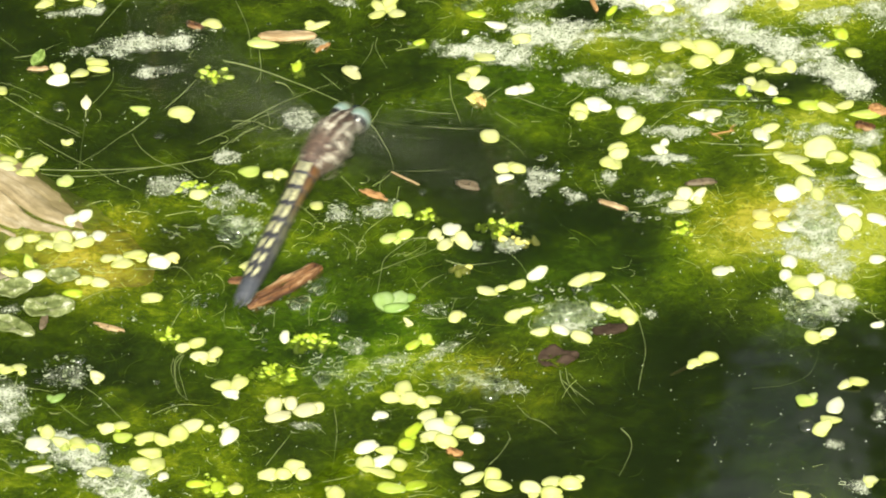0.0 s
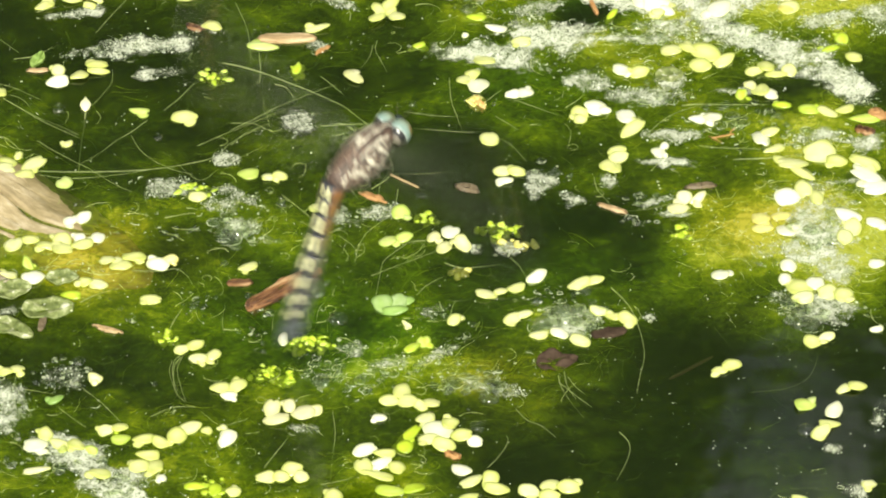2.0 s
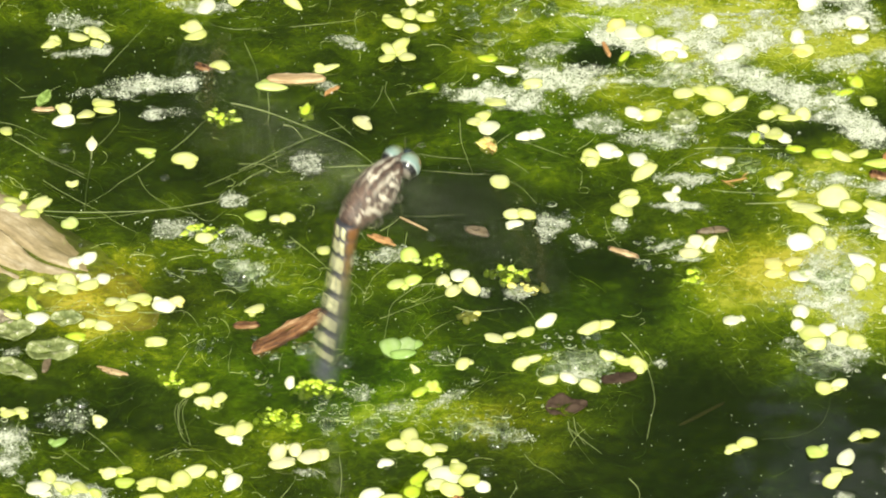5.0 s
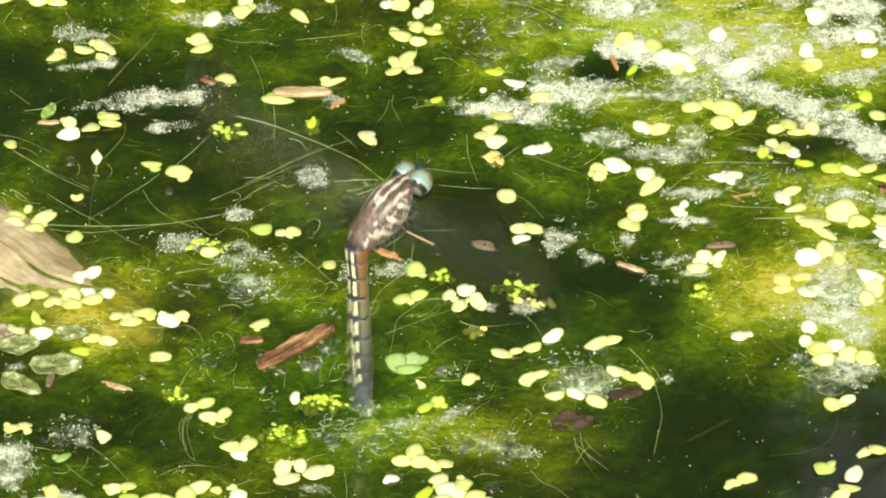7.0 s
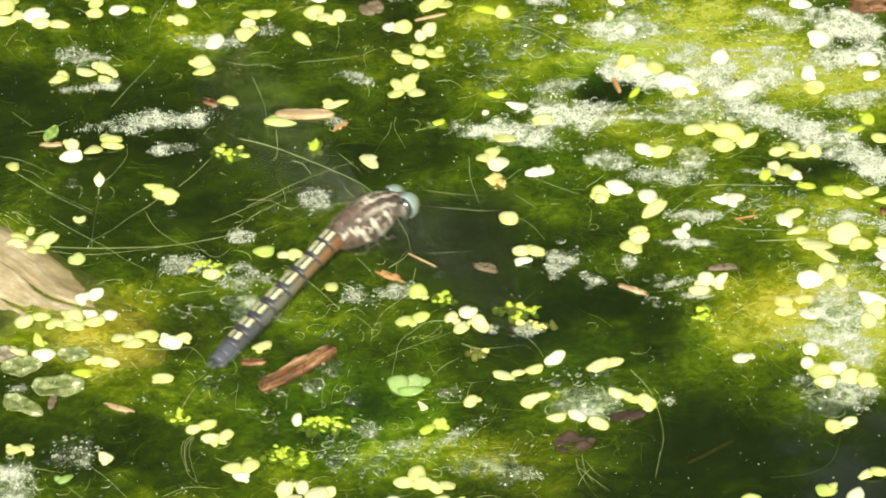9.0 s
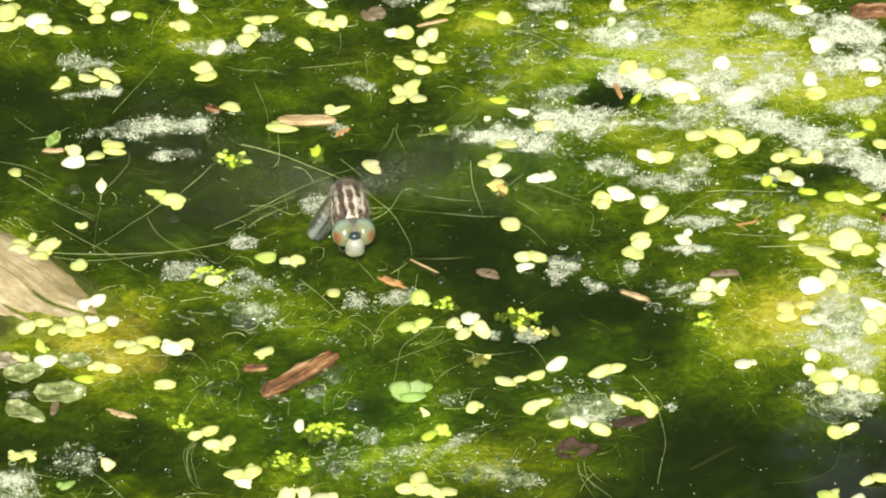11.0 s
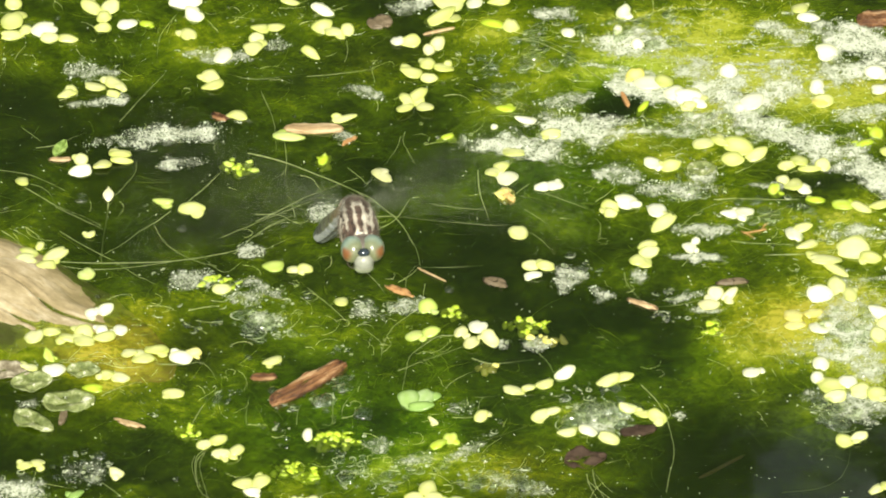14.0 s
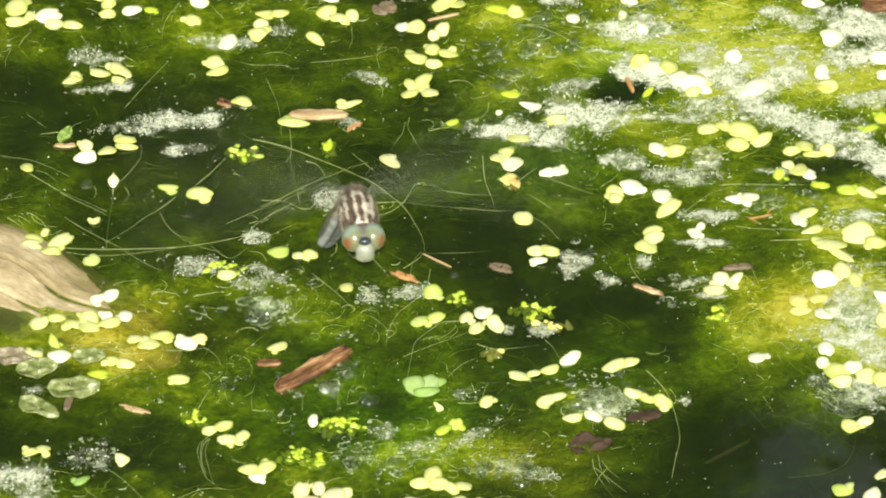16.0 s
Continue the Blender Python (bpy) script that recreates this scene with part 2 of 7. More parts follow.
def froth_mat():
    """A lacy film of froth: pale cell walls of many sizes, open cells through which the water shows."""
    m, n, k, p = nodes_of("froth film")
    tc, warp, push = n.new("ShaderNodeTexCoord"), n.new("ShaderNodeTexNoise"), n.new("ShaderNodeVectorMath")
    warp.inputs["Scale"].default_value = 500
    k.new(tc.outputs["Object"], warp.inputs["Vector"])
    push.operation = "MULTIPLY_ADD"
    push.inputs[1].default_value = (0.0012, 0.0012, 0.0012)
    k.new(warp.outputs["Color"], push.inputs[0])
    k.new(tc.outputs["Object"], push.inputs[2])
    walls = []
    for scale, thick in ((800, 0.10), (1700, 0.15), (3400, 0.28)):
        v, s = n.new("ShaderNodeTexVoronoi"), n.new("ShaderNodeMapRange")
        v.feature = "DISTANCE_TO_EDGE"
        v.inputs["Scale"].default_value = scale
        k.new(push.outputs["Vector"], v.inputs["Vector"])
        k.new(v.outputs["Distance"], s.inputs[0])
        s.inputs[1].default_value, s.inputs[2].default_value, s.inputs[3].default_value, s.inputs[4].default_value = thick * 0.3, thick, 1.0, 0.0
        walls.append(s.outputs[0])
    patch = noise_of(n, k, 330, 5, 0.7)
    size = noise_of(n, k, 700, 2, 0.5)
    lace = maths(n, k, "MAXIMUM", maths(n, k, "MULTIPLY", walls[0], 0.75), maths(n, k, "MULTIPLY", walls[1], maths(n, k, "MULTIPLY_ADD", size, 2.2, -0.35)))
    lace = maths(n, k, "MAXIMUM", lace, maths(n, k, "MULTIPLY", walls[2], maths(n, k, "MULTIPLY_ADD", patch, 2.8, -0.9)))
    edge = n.new("ShaderNodeAttribute")
    edge.attribute_name = "cover"
    thick = maths(n, k, "MULTIPLY_ADD", patch, 2.6, maths(n, k, "MULTIPLY_ADD", edge.outputs["Fac"], 1.5, -1.75))
    cl = n.new("ShaderNodeClamp")
    k.new(thick, cl.inputs[0])
    # thick froth is nearly closed, thin froth is lace alone
    body = maths(n, k, "MULTIPLY_ADD", cl.outputs[0], 0.34, 0.0)
    fac = maths(n, k, "MULTIPLY", cl.outputs[0], maths(n, k, "MULTIPLY_ADD", lace, 0.72, body))
    clamp = n.new("ShaderNodeClamp")
    k.new(fac, clamp.inputs[0])
    clamp.inputs[2].default_value = 0.95
    k.new(ramp(n, k, lace, [(0.0, (0.28, 0.33, 0.17)), (0.7, (0.66, 0.69, 0.55))]), p.inputs["Base Color"])
    p.inputs["Roughness"].default_value = 0.4
    k.new(clamp.outputs[0], p.inputs["Alpha"])
    bumped(n, k, p, lace, 0.3, 0.0002)
    return m


FILM = froth_mat()
RIM = grainy("pale sunlit rim", [(0.35, (0.16, 0.20, 0.07)), (0.65, (0.62, 0.66, 0.48))], 420, 0.25, 0.1, coat=0.6)
SPECK = grainy("floating speck and glint", [(0.35, (0.20, 0.24, 0.10)), (0.65, (0.80, 0.82, 0.70))], 300, 0.3, 0.1, coat=0.5)
WOOD = grainy("wet bark chip", [(0.36, (0.016, 0.007, 0.003)), (0.46, (0.11, 0.042, 0.014)), (0.55, (0.25, 0.115, 0.042)), (0.66, (0.50, 0.33, 0.18))], 900, 0.5, 0.9, (0.10, 1, 1), 0.0008, 0.15)
STRAW = grainy("straw splinter", [(0.3, (0.20, 0.12, 0.05)), (0.5, (0.42, 0.29, 0.15)), (0.7, (0.64, 0.50, 0.32))], 1800, 0.55, 0.5, (0.14, 1, 1), 0.0003)
ORANGE = grainy("orange bark flake", [(0.3, (0.28, 0.12, 0.035)), (0.7, (0.50, 0.29, 0.12))], 2200, 0.5, 0.4)
def log_mat():
    """Weathered wood, dry and tan on top, dark and shiny where it is wet along the waterline."""
    m, n, k, p = nodes_of("weathered log")
    big = noise_of(n, k, 190, 3, 0.5, stretch=(0.5, 1, 1))
    small = noise_of(n, k, 1300, 5, 0.7, stretch=(0.4, 1, 1))
    f = maths(n, k, "ADD", maths(n, k, "MULTIPLY", big, 0.55), maths(n, k, "MULTIPLY", small, 0.45))
    c = ramp(n, k, f, [(0.34, (0.14, 0.11, 0.055)), (0.43, (0.27, 0.21, 0.115)), (0.53, (0.38, 0.30, 0.17)), (0.66, (0.54, 0.46, 0.33))])
    tc, sep = n.new("ShaderNodeTexCoord"), n.new("ShaderNodeSeparateXYZ")
    k.new(tc.outputs["Object"], sep.inputs[0])
    h = maths(n, k, "ADD", maths(n, k, "MULTIPLY", sep.outputs["Z"], 1000.0), maths(n, k, "MULTIPLY_ADD", noise_of(n, k, 330, 4, 0.6), 1.6, -0.8))
    wet = ramp(n, k, maths(n, k, "MULTIPLY", h, 0.5), [(0.22, (1, 1, 1)), (0.46, (0, 0, 0))])
    k.new(mixed(n, k, maths(n, k, "MULTIPLY", wet, 0.7), c, (0.21, 0.165, 0.075)), p.inputs["Base Color"])
    k.new(maths(n, k, "MULTIPLY_ADD", wet, -0.3, 0.62), p.inputs["Roughness"])
    bumped(n, k, p, f, 0.8, 0.0006)
    return m


LOG = log_mat()
SUNK = grainy("sunken rotten wood", [(0.3, (0.24, 0.13, 0.03)), (0.7, (0.52, 0.32, 0.09))], 240, 0.7, 0.5)
# the palest stop puts white sheen highlights into the leaf colour
DEADLEAF = grainy("rotting leaf", [(0.34, (0.05, 0.065, 0.018)), (0.46, (0.11, 0.14, 0.035)), (0.57, (0.22, 0.25, 0.09)), (0.68, (0.60, 0.60, 0.48))], 700, 0.5, 0.8, coat=0.1)
DARKLEAF = grainy("dark sodden leaf", [(0.3, (0.022, 0.014, 0.009)), (0.7, (0.070, 0.046, 0.032))], 800, 0.8, 0.6)
TWIG = grainy("waterlogged twig", [(0.3, (0.05, 0.035, 0.012)), (0.7, (0.13, 0.09, 0.035))], 900, 0.6, 0.4, (0.2, 1, 1))
BROWNLEAF = grainy("grey-brown rotting leaf", [(0.34, (0.07, 0.055, 0.03)), (0.5, (0.19, 0.16, 0.10)), (0.66, (0.40, 0.36, 0.27))], 700, 0.55, 0.8)
GREENLEAF = grainy("green leaf tip", [(0.35, (0.11, 0.19, 0.03)), (0.65, (0.26, 0.36, 0.09))], 900, 0.5, 0.5)
DARKLEAF.node_tree.nodes["Principled BSDF"].inputs["Specular IOR Level"].default_value = 0.12
GREYBARK = grainy("grey-brown bark", [(0.3, (0.08, 0.06, 0.035)), (0.7, (0.20, 0.15, 0.09))], 1800, 0.5, 0.5, (0.2, 1, 1))
ROOTMAT = grainy("rotting root", [(0.3, (0.50, 0.26, 0.06)), (0.7, (0.72, 0.52, 0.22))], 2200, 0.5, 0.4)


# ---- building helpers ----
def mesh_of(name, bm, material, smooth=True):
    me = bpy.data.meshes.new(name)
    bm.normal_update()
    bm.to_mesh(me)
    bm.free()
    me.materials.append(material)
    if smooth:
        me.polygons.foreach_set("use_smooth", [True] * len(me.polygons))
    return me


def part(name, bm, material, parent, label="", smooth=True):
    ob = new(name, mesh_of(name, bm, material, smooth))
    ob.parent = parent
    return tagged(ob, label)


def from_arrays(name, verts, faces, material, cover=None, ochre=None):
    me = bpy.data.meshes.new(name)
    me.from_pydata(verts, [], faces)
    me.materials.append(material)
    me.polygons.foreach_set("use_smooth", [True] * len(me.polygons))
    for key, values in (("cover", cover), ("ochre", ochre)):
        if values is not None:
            at = me.attributes.new(key, "FLOAT", "POINT")
            at.data.foreach_set("value", np.asarray(values, dtype=np.float32))
    return new(name, me)


def lattice(x, y, cell, seed):
    """Smooth value noise in the plane, 0 to 1."""
    table = np.random.RandomState(seed).rand(257, 257)
    u, v = x / cell + 1000.37, y / cell + 1000.71
    i, j = np.floor(u).astype(int), np.floor(v).astype(int)
    a, b = u - i, v - j
    a, b = a * a * (3 - 2 * a), b * b * (3 - 2 * b)
    i, j = i % 256, j % 256
    return (table[i, j] * (1 - a) + table[i + 1, j] * a) * (1 - b) + (table[i, j + 1] * (1 - a) + table[i + 1, j + 1] * a) * b


def clouds(x, y, cell, seed, octaves=4, fall=0.55):
    total, weight = 0, 0
    for o in range(octaves):
        w = fall ** o
        total, weight = total + w * lattice(x, y, cell / 2 ** o, seed + o), weight + w
    return total / weight


def smooth_line(points, steps):
    """A Catmull-Rom line through the points."""
    p = [Vector(q) for q in points]
    p = [2 * p[0] - p[1], *p, 2 * p[-1] - p[-2]]
    out = []
    for i in range(1, len(p) - 2):
        for s in range(steps):
            t = s / steps
            out.append(0.5 * (2 * p[i] + (p[i + 1] - p[i - 1]) * t + (2 * p[i - 1] - 5 * p[i] + 4 * p[i + 1] - p[i + 2]) * t * t
                              + (3 * p[i] - p[i - 1] - 3 * p[i + 1] + p[i + 2]) * t ** 3))
    return [*out, p[-2]]


def tube(bm, line, radii, sides=6):
    """A closed round bar along a line; radii: one for each point, or one for all."""
    if isinstance(radii, (int, float)):
        radii = [radii] * len(line)
    rings, side = [], Vector((0.31, 0.52, 0.8))
    for i, c in enumerate(line):
        d = (line[min(i + 1, len(line) - 1)] - line[max(i - 1, 0)]).normalized()
        a = (side - d * side.dot(d)).normalized()
        b = d.cross(a)
        rings.append([bm.verts.new(c + radii[i] * (math.cos(w) * a + math.sin(w) * b)) for w in (2 * math.pi * s / sides for s in range(sides))])
    for r, q in zip(rings, rings[1:]):
        for s in range(sides):
            bm.faces.new((r[s], r[(s + 1) % sides], q[(s + 1) % sides], q[s]))
    bm.faces.new(rings[0][::-1])
    bm.faces.new(rings[-1])
    return bm


def loft(rings):
    """A closed skin over rings of points."""
    bm = bmesh.new()
    vs = [[bm.verts.new(p) for p in r] for r in rings]
    m = len(vs[0])
    for r, q in zip(vs, vs[1:]):
        for s in range(m):
            bm.faces.new((r[s], r[(s + 1) % m], q[(s + 1) % m], q[s]))
    bm.faces.new(vs[0][::-1])
    bm.faces.new(vs[-1])
    bmesh.ops.recalc_face_normals(bm, faces=bm.faces)
    return bm


def ball(c, r, u=20, v=12):
    """An ellipsoid with centre c and half sizes r."""
    bm = bmesh.new()
    bmesh.ops.create_uvsphere(bm, u_segments=u, v_segments=v, radius=1.0)
    for q in bm.verts:
        q.co = Vector((q.co.x * r[0] + c[0], q.co.y * r[1] + c[1], q.co.z * r[2] + c[2]))
    return bm


# ---- pond bed, algae and water ----
def sheet(name, half, z, material, label, category):
    bm = bmesh.new()
    bmesh.ops.create_grid(bm, x_segments=8, y_segments=8, size=half)
    bmesh.ops.translate(bm, verts=bm.verts, vec=(0, 0, z))
    ob = new(name, mesh_of(name, bm, material))
    return tagged(ob, label, category, kind="structure")


sheet("ground", 400.0, -0.045, MUD, "dark muddy pond bed under shallow water", "pond bed")


def unseen_tree_line():
    """Unseen wooded bank: a tall dark curtain of foliage with an uneven top, added to darken what the water mirrors."""
    bm = bmesh.new()
    cols = []
    turns = sorted([-75 + 2.5 * i for i in range(61)] + [-3.05 + 0.1 * i for i in range(62)])
    for deg in turns:
        w = radians(deg)
        x, y = 15.0 * math.sin(w), 15.0 * math.cos(w)
        # low gap in the added curtain lets sky reflect on the right
        gap = 1 / (1 + math.exp(-(deg - 1.15 + 0.6 * noise.noise((deg * 1.3, 3, 9))) / 0.42)) / (1 + math.exp((deg - 2.9) / 0.15))
        top = 15.6 + 1.6 * noise.noise((deg * 0.17, 4, 1)) + 0.25 * noise.noise((deg * 2.3, 2, 7))
        top += gap * (12.02 + 0.40 * noise.noise((deg * 1.8, 1, 5)) + 0.16 * noise.noise((deg * 7, 1, 5)) - top)
        col = []
        for j in range(25):
            h = top * j / 24
            d = 1.0 + (1 - gap) * (0.05 * noise.noise((x * 0.6, h * 0.6, 3)) + 0.02 * noise.noise((x * 2, h * 2, 5)))
            col.append(bm.verts.new((x * d, y * d, h - 0.2)))
        cols.append(col)
    for p, q in zip(cols, cols[1:]):
        for j in range(24):
            bm.faces.new((p[j], q[j], q[j + 1], p[j + 1]))
    ob = new("backdrop", mesh_of("backdrop", bm, grainy("far foliage", [(0.3, (0.010, 0.016, 0.005)), (0.7, (0.05, 0.075, 0.018))], 1.6, 0.8, 0.5)))
    tagged(ob, "unseen dark foliage curtain added for the water to mirror", "backdrop", kind="structure")


unseen_tree_line()
BLOOMS = []


def bloom(x, y, rx, ry, amount):
    """A thicker or thinner patch of algae, in mm."""
    BLOOMS.append((x, y, rx, ry, amount))

bloom(43, -7, 13, 10, 0.50)
bloom(30, -12, 8, 8, 0.15)
bloom(31, 49, 13, 12, 0.50)
bloom(26, 30, 17, 10, 0.25)
bloom(47, 9, 10, 6, 0.30)
bloom(-13, -29, 13, 9, 0.18)
bloom(6, -34, 12, 6, 0.25)
bloom(-39, -14, 11, 9, 0.20)
bloom(-46, -56, 12, 6, 0.25)
bloom(-4, -57, 13, 9, 0.15)
bloom(3, 43, 10, 8, 0.25)
bloom(32, -48, 20, 13, -0.45)
bloom(23, -27, 10, 6, -0.10)
bloom(16, -8, 10, 9, -0.22)
bloom(2, 7, 11, 10, -0.25)
bloom(-31, 16, 19, 11, -0.22)
bloom(-34, -37, 7, 5, -0.30)
bloom(9, -51, 7, 5, -0.35)
bloom(18, 34, 2, 2, -1.30)
bloom(47, 18, 5, 2, -0.80)
bloom(-8, 4, 10, 10, -0.15)
bloom(-50, 33, 7, 6, -0.25)
bloom(52, -41, 6, 13, -0.25)
bloom(41, 38, 11, 6, 0.35)
bloom(20, 44, 9, 8, 0.25)
bloom(48, -19, 8, 10, 0.20)
bloom(-31, 49, 15, 5, 0.12)
bloom(38, -34, 17, 6, -0.30)
bloom(20, -13, 11, 8, -0.20)
bloom(-48, 24, 10, 6, -0.15)
bloom(52, -51, 8, 10, -0.25)
bloom(-37, 29, 19, 6, -0.18)
bloom(34, -30, 7, 6, -0.20)
bloom(6, -24, 5, 6, -0.15)
bloom(-42, -11, 8, 8, 0.20)
bloom(-35, -21, 7, 6, 0.15)
bloom(-9, -35, 7, 5, 0.20)
bloom(-40, -10, 10, 5, 0.15)
bloom(5, 48, 8, 8, 0.22)
bloom(32, 13, 7, 6, 0.20)
bloom(6, -9, 6, 8, -0.20)
bloom(32, -24, 7, 6, -0.25)
bloom(-6, -23, 5, 6, -0.15)
bloom(-36, -26, 4, 5, -0.30)
bloom(-28, -21, 4, 4, 0.20)
bloom(25, -9, 5, 9, -0.25)
bloom(34, 14, 5, 4, 0.20)
bloom(-34, -5, 4, 4, 0.25)
bloom(-42, -32, 10, 5, -0.30)
bloom(-20, -31, 4, 4, -0.20)
bloom(20, 36, 4, 3, -0.80)
bloom(-15, -20, 4, 4, -0.20)
bloom(2, -13, 5, 4, -0.20)
bloom(-43, 39, 17, 9, -0.10)
bloom(-5, 3, 13, 9, -0.14)
bloom(-6, -34, 13, 7, 0.12)
bloom(0, -50, 16, 7, 0.10)
bloom(-29, -2, 7, 4, 0.20)


def cover_at(x, y):
    """How thickly the algae grow at a place, 0 to 1 (mm)."""
    wx = x + 9 * (clouds(x, y, 14, 21) - 0.5)
    wy = y + 9 * (clouds(x, y, 14, 31) - 0.5)
    c = 0.46 + 0.75 * (clouds(x * 0.7, y, 17, 5, 5) - 0.5) + 0.85 * (clouds(x * 0.75, y, 5.5, 45, 5, 0.65) - 0.5)
    for bx, by, rx, ry, amount in BLOOMS:
        c = c + amount * np.exp(-((wx - bx) / rx) ** 2 - ((wy - by) / ry) ** 2)
    return np.clip(c, 0.0, 1.0)


ROT = ((-37, -11, 9, 7, 1.0), (-44, -20, 7, 6, 0.5), (8, -34, 7, 6, 0.9), (12, -43, 8, 6, 0.5), (36, -5, 8, 7, 0.22), (-20, -41, 8, 5, 0.4),
       (-9, 44, 7, 5, 0.4), (20, 26, 5, 3, 0.4), (-2, -20, 6, 4, 0.3),
       (-9, -26, 17, 11, -0.9), (12, 22, 10, 7, -0.6), (20, 40, 8, 5, -0.6), (18, -14, 14, 7, -0.5), (-40, 36, 14, 6, 0.25))


def ochre_at(x, y):
    """How far the algae have rotted to ochre at a place, up to 1, or are fresh green, down to -1 (mm)."""
    wx, wy = x + 6 * (clouds(x, y, 8, 23) - 0.5), y + 6 * (clouds(x, y, 8, 37) - 0.5)
    c = 0 * x
    for bx, by, rx, ry, amount in ROT:
        c = c + amount * np.exp(-((wx - bx) / rx) ** 2 - ((wy - by) / ry) ** 2)
    return np.clip(c, -1.0, 1.0)


def bed_height(x, y, c):
    """Depth of the algae's top under the water, in mm."""
    h = -0.55 - 2.0 * (1 - c) ** 1.3 + 1.3 * (clouds(x * 0.6, y, 3.2, 61, 4) - 0.5) * (0.4 + c)
    edge = np.clip((np.hypot(x, y) - 110) / 40, 0, 1)
    return np.minimum(h, -0.3) - 30 * edge


def water():
    """One sheet of water to the horizon, finely meshed where the camera looks."""
    near = np.linspace(-0.09, 0.09, 181)
    far = np.array([0.12, 0.2, 0.5, 2, 10, 60, 400])
    g = np.concatenate([-far[::-1], near, far])
    x, y = np.meshgrid(g, g)
    n = len(g)
    x, y = x.ravel(), y.ravel()
    i = np.arange(n * n).reshape(n, n)
    f = np.stack([i[:-1, :-1], i[:-1, 1:], i[1:, 1:], i[1:, :-1]], -1).reshape(-1, 4)
    fade = np.clip((np.maximum(np.abs(x), np.abs(y)) - 0.076) / 0.013, 0, 1)
    cover = cover_at(x / MM, y / MM) * (1 - fade) + 0.42 * fade
    ob = from_arrays("water", np.stack([x, y, 0 * x], 1).tolist(), f.tolist(), WATER, cover, ochre_at(x / MM, y / MM))
    tagged(ob, "still murky green pond water with faint sky reflections", "water", kind="structure")


def algae_bed():
    n = 330
    g = np.linspace(-150, 150, n)
    x, y = np.meshgrid(g, g)
    x, y = x.ravel(), y.ravel()
    c = cover_at(x, y)
    z = bed_height(x, y, c)
    i = np.arange(n * n).reshape(n, n)
    f = np.stack([i[:-1, :-1], i[:-1, 1:], i[1:, 1:], i[1:, :-1]], -1).reshape(-1, 4)
    ob = from_arrays("algae_mat", (np.stack([x, y, z], 1) * MM).tolist(), f.tolist(), ALGAE, c, ochre_at(x, y))
    tagged(ob, "billowing mat of green filamentous algae just under water", "algae", kind="stuff")


def strands(name, count, seed, thin, afloat, label, material=None, power=1.6, reach=1.0, curl=0.24, floor=0.03):
    """Loose filaments that lie over the mat, along its flow."""
    rs = np.random.RandomState(seed)
    x, y = rs.uniform(-66, 66, count * 3), rs.uniform(-72, 76, count * 3)
    keep = rs.rand(count * 3) < floor + cover_at(x, y) ** power
    x, y = x[keep][:count], y[keep][:count]
    m, seg = len(x), 7
    ang = 3.6 * (clouds(x * 0.6, y, 22, 77, 3) - 0.5) + rs.normal(0, 0.85, m)
    bend = rs.normal(0, curl, m)
    step, rad = reach * rs.uniform(0.25, 1.0, m), rs.uniform(0.4, 1.0, m) * thin
    lift = rs.uniform(0.02, 0.35, m)
    pts = []
    for s in range(seg):
        c = cover_at(x, y)
        z = 0.02 + 0.1 * lift if afloat else np.minimum(bed_height(x, y, c) + lift, -0.15)
        pts.append((x.copy(), y.copy(), z, ang.copy(), c))
        x, y, ang = x + step * np.cos(ang), y + step * np.sin(ang), ang + bend + rs.normal(0, 0.12, m)
    verts, cov = np.zeros((m, seg, 3, 3)), np.zeros((m, seg, 3))
    for s, (px, py, pz, pa, pc) in enumerate(pts):
        taper = 1 - 0.7 * (s / (seg - 1))
        for q in range(3):
            w = 2 * math.pi * q / 3
            verts[:, s, q, 0] = px - np.sin(pa) * rad * taper * math.cos(w)
            verts[:, s, q, 1] = py + np.cos(pa) * rad * taper * math.cos(w)
            verts[:, s, q, 2] = pz + rad * taper * math.sin(w)
            cov[:, s, q] = pc
    base = (np.arange(m) * seg * 3)[:, None, None]
    s, q = np.meshgrid(np.arange(seg - 1), np.arange(3), indexing="ij")
    quad = np.stack([s * 3 + q, s * 3 + (q + 1) % 3, (s + 1) * 3 + (q + 1) % 3, (s + 1) * 3 + q], -1).reshape(-1, 4)
    f = (base + quad[None]).reshape(-1, 4)
    ob = from_arrays(name, (verts.reshape(-1, 3) * MM).tolist(), f.tolist(), material or STRAND, cov.ravel())
    tagged(ob, label, "algae", kind="stuff")


def domes(centres, radii, squash=0.8, sides=7):
    """Small domes on the water as arrays of points and faces."""
    c, r = np.asarray(centres), np.asarray(radii)
    m = len(c)
    w = 2 * np.pi * np.arange(sides) / sides
    rings = [(1.0, -0.15), (0.72, 0.65)]
    v = np.zeros((m, sides * 2 + 1, 3))
    for a, (rr, h) in enumerate(rings):
        v[:, a * sides:(a + 1) * sides, 0] = c[:, 0, None] + r[:, None] * rr * np.cos(w + a * 0.4)
        v[:, a * sides:(a + 1) * sides, 1] = c[:, 1, None] + r[:, None] * rr * np.sin(w + a * 0.4)
        v[:, a * sides:(a + 1) * sides, 2] = c[:, 2, None] + r[:, None] * h * squash
    v[:, -1] = c
    v[:, -1, 2] += r * squash
    quads = np.array([(s, (s + 1) % sides, sides + (s + 1) % sides, sides + s) for s in range(sides)])
    caps = np.array([(sides + s, sides + (s + 1) % sides, sides * 2) for s in range(sides)])
    base = (np.arange(m) * (sides * 2 + 1))[:, None, None]
    faces = (base + quads[None]).reshape(-1, 4).tolist() + (base + caps[None]).reshape(-1, 3).tolist()
    return (v.reshape(-1, 3) * MM).tolist(), faces


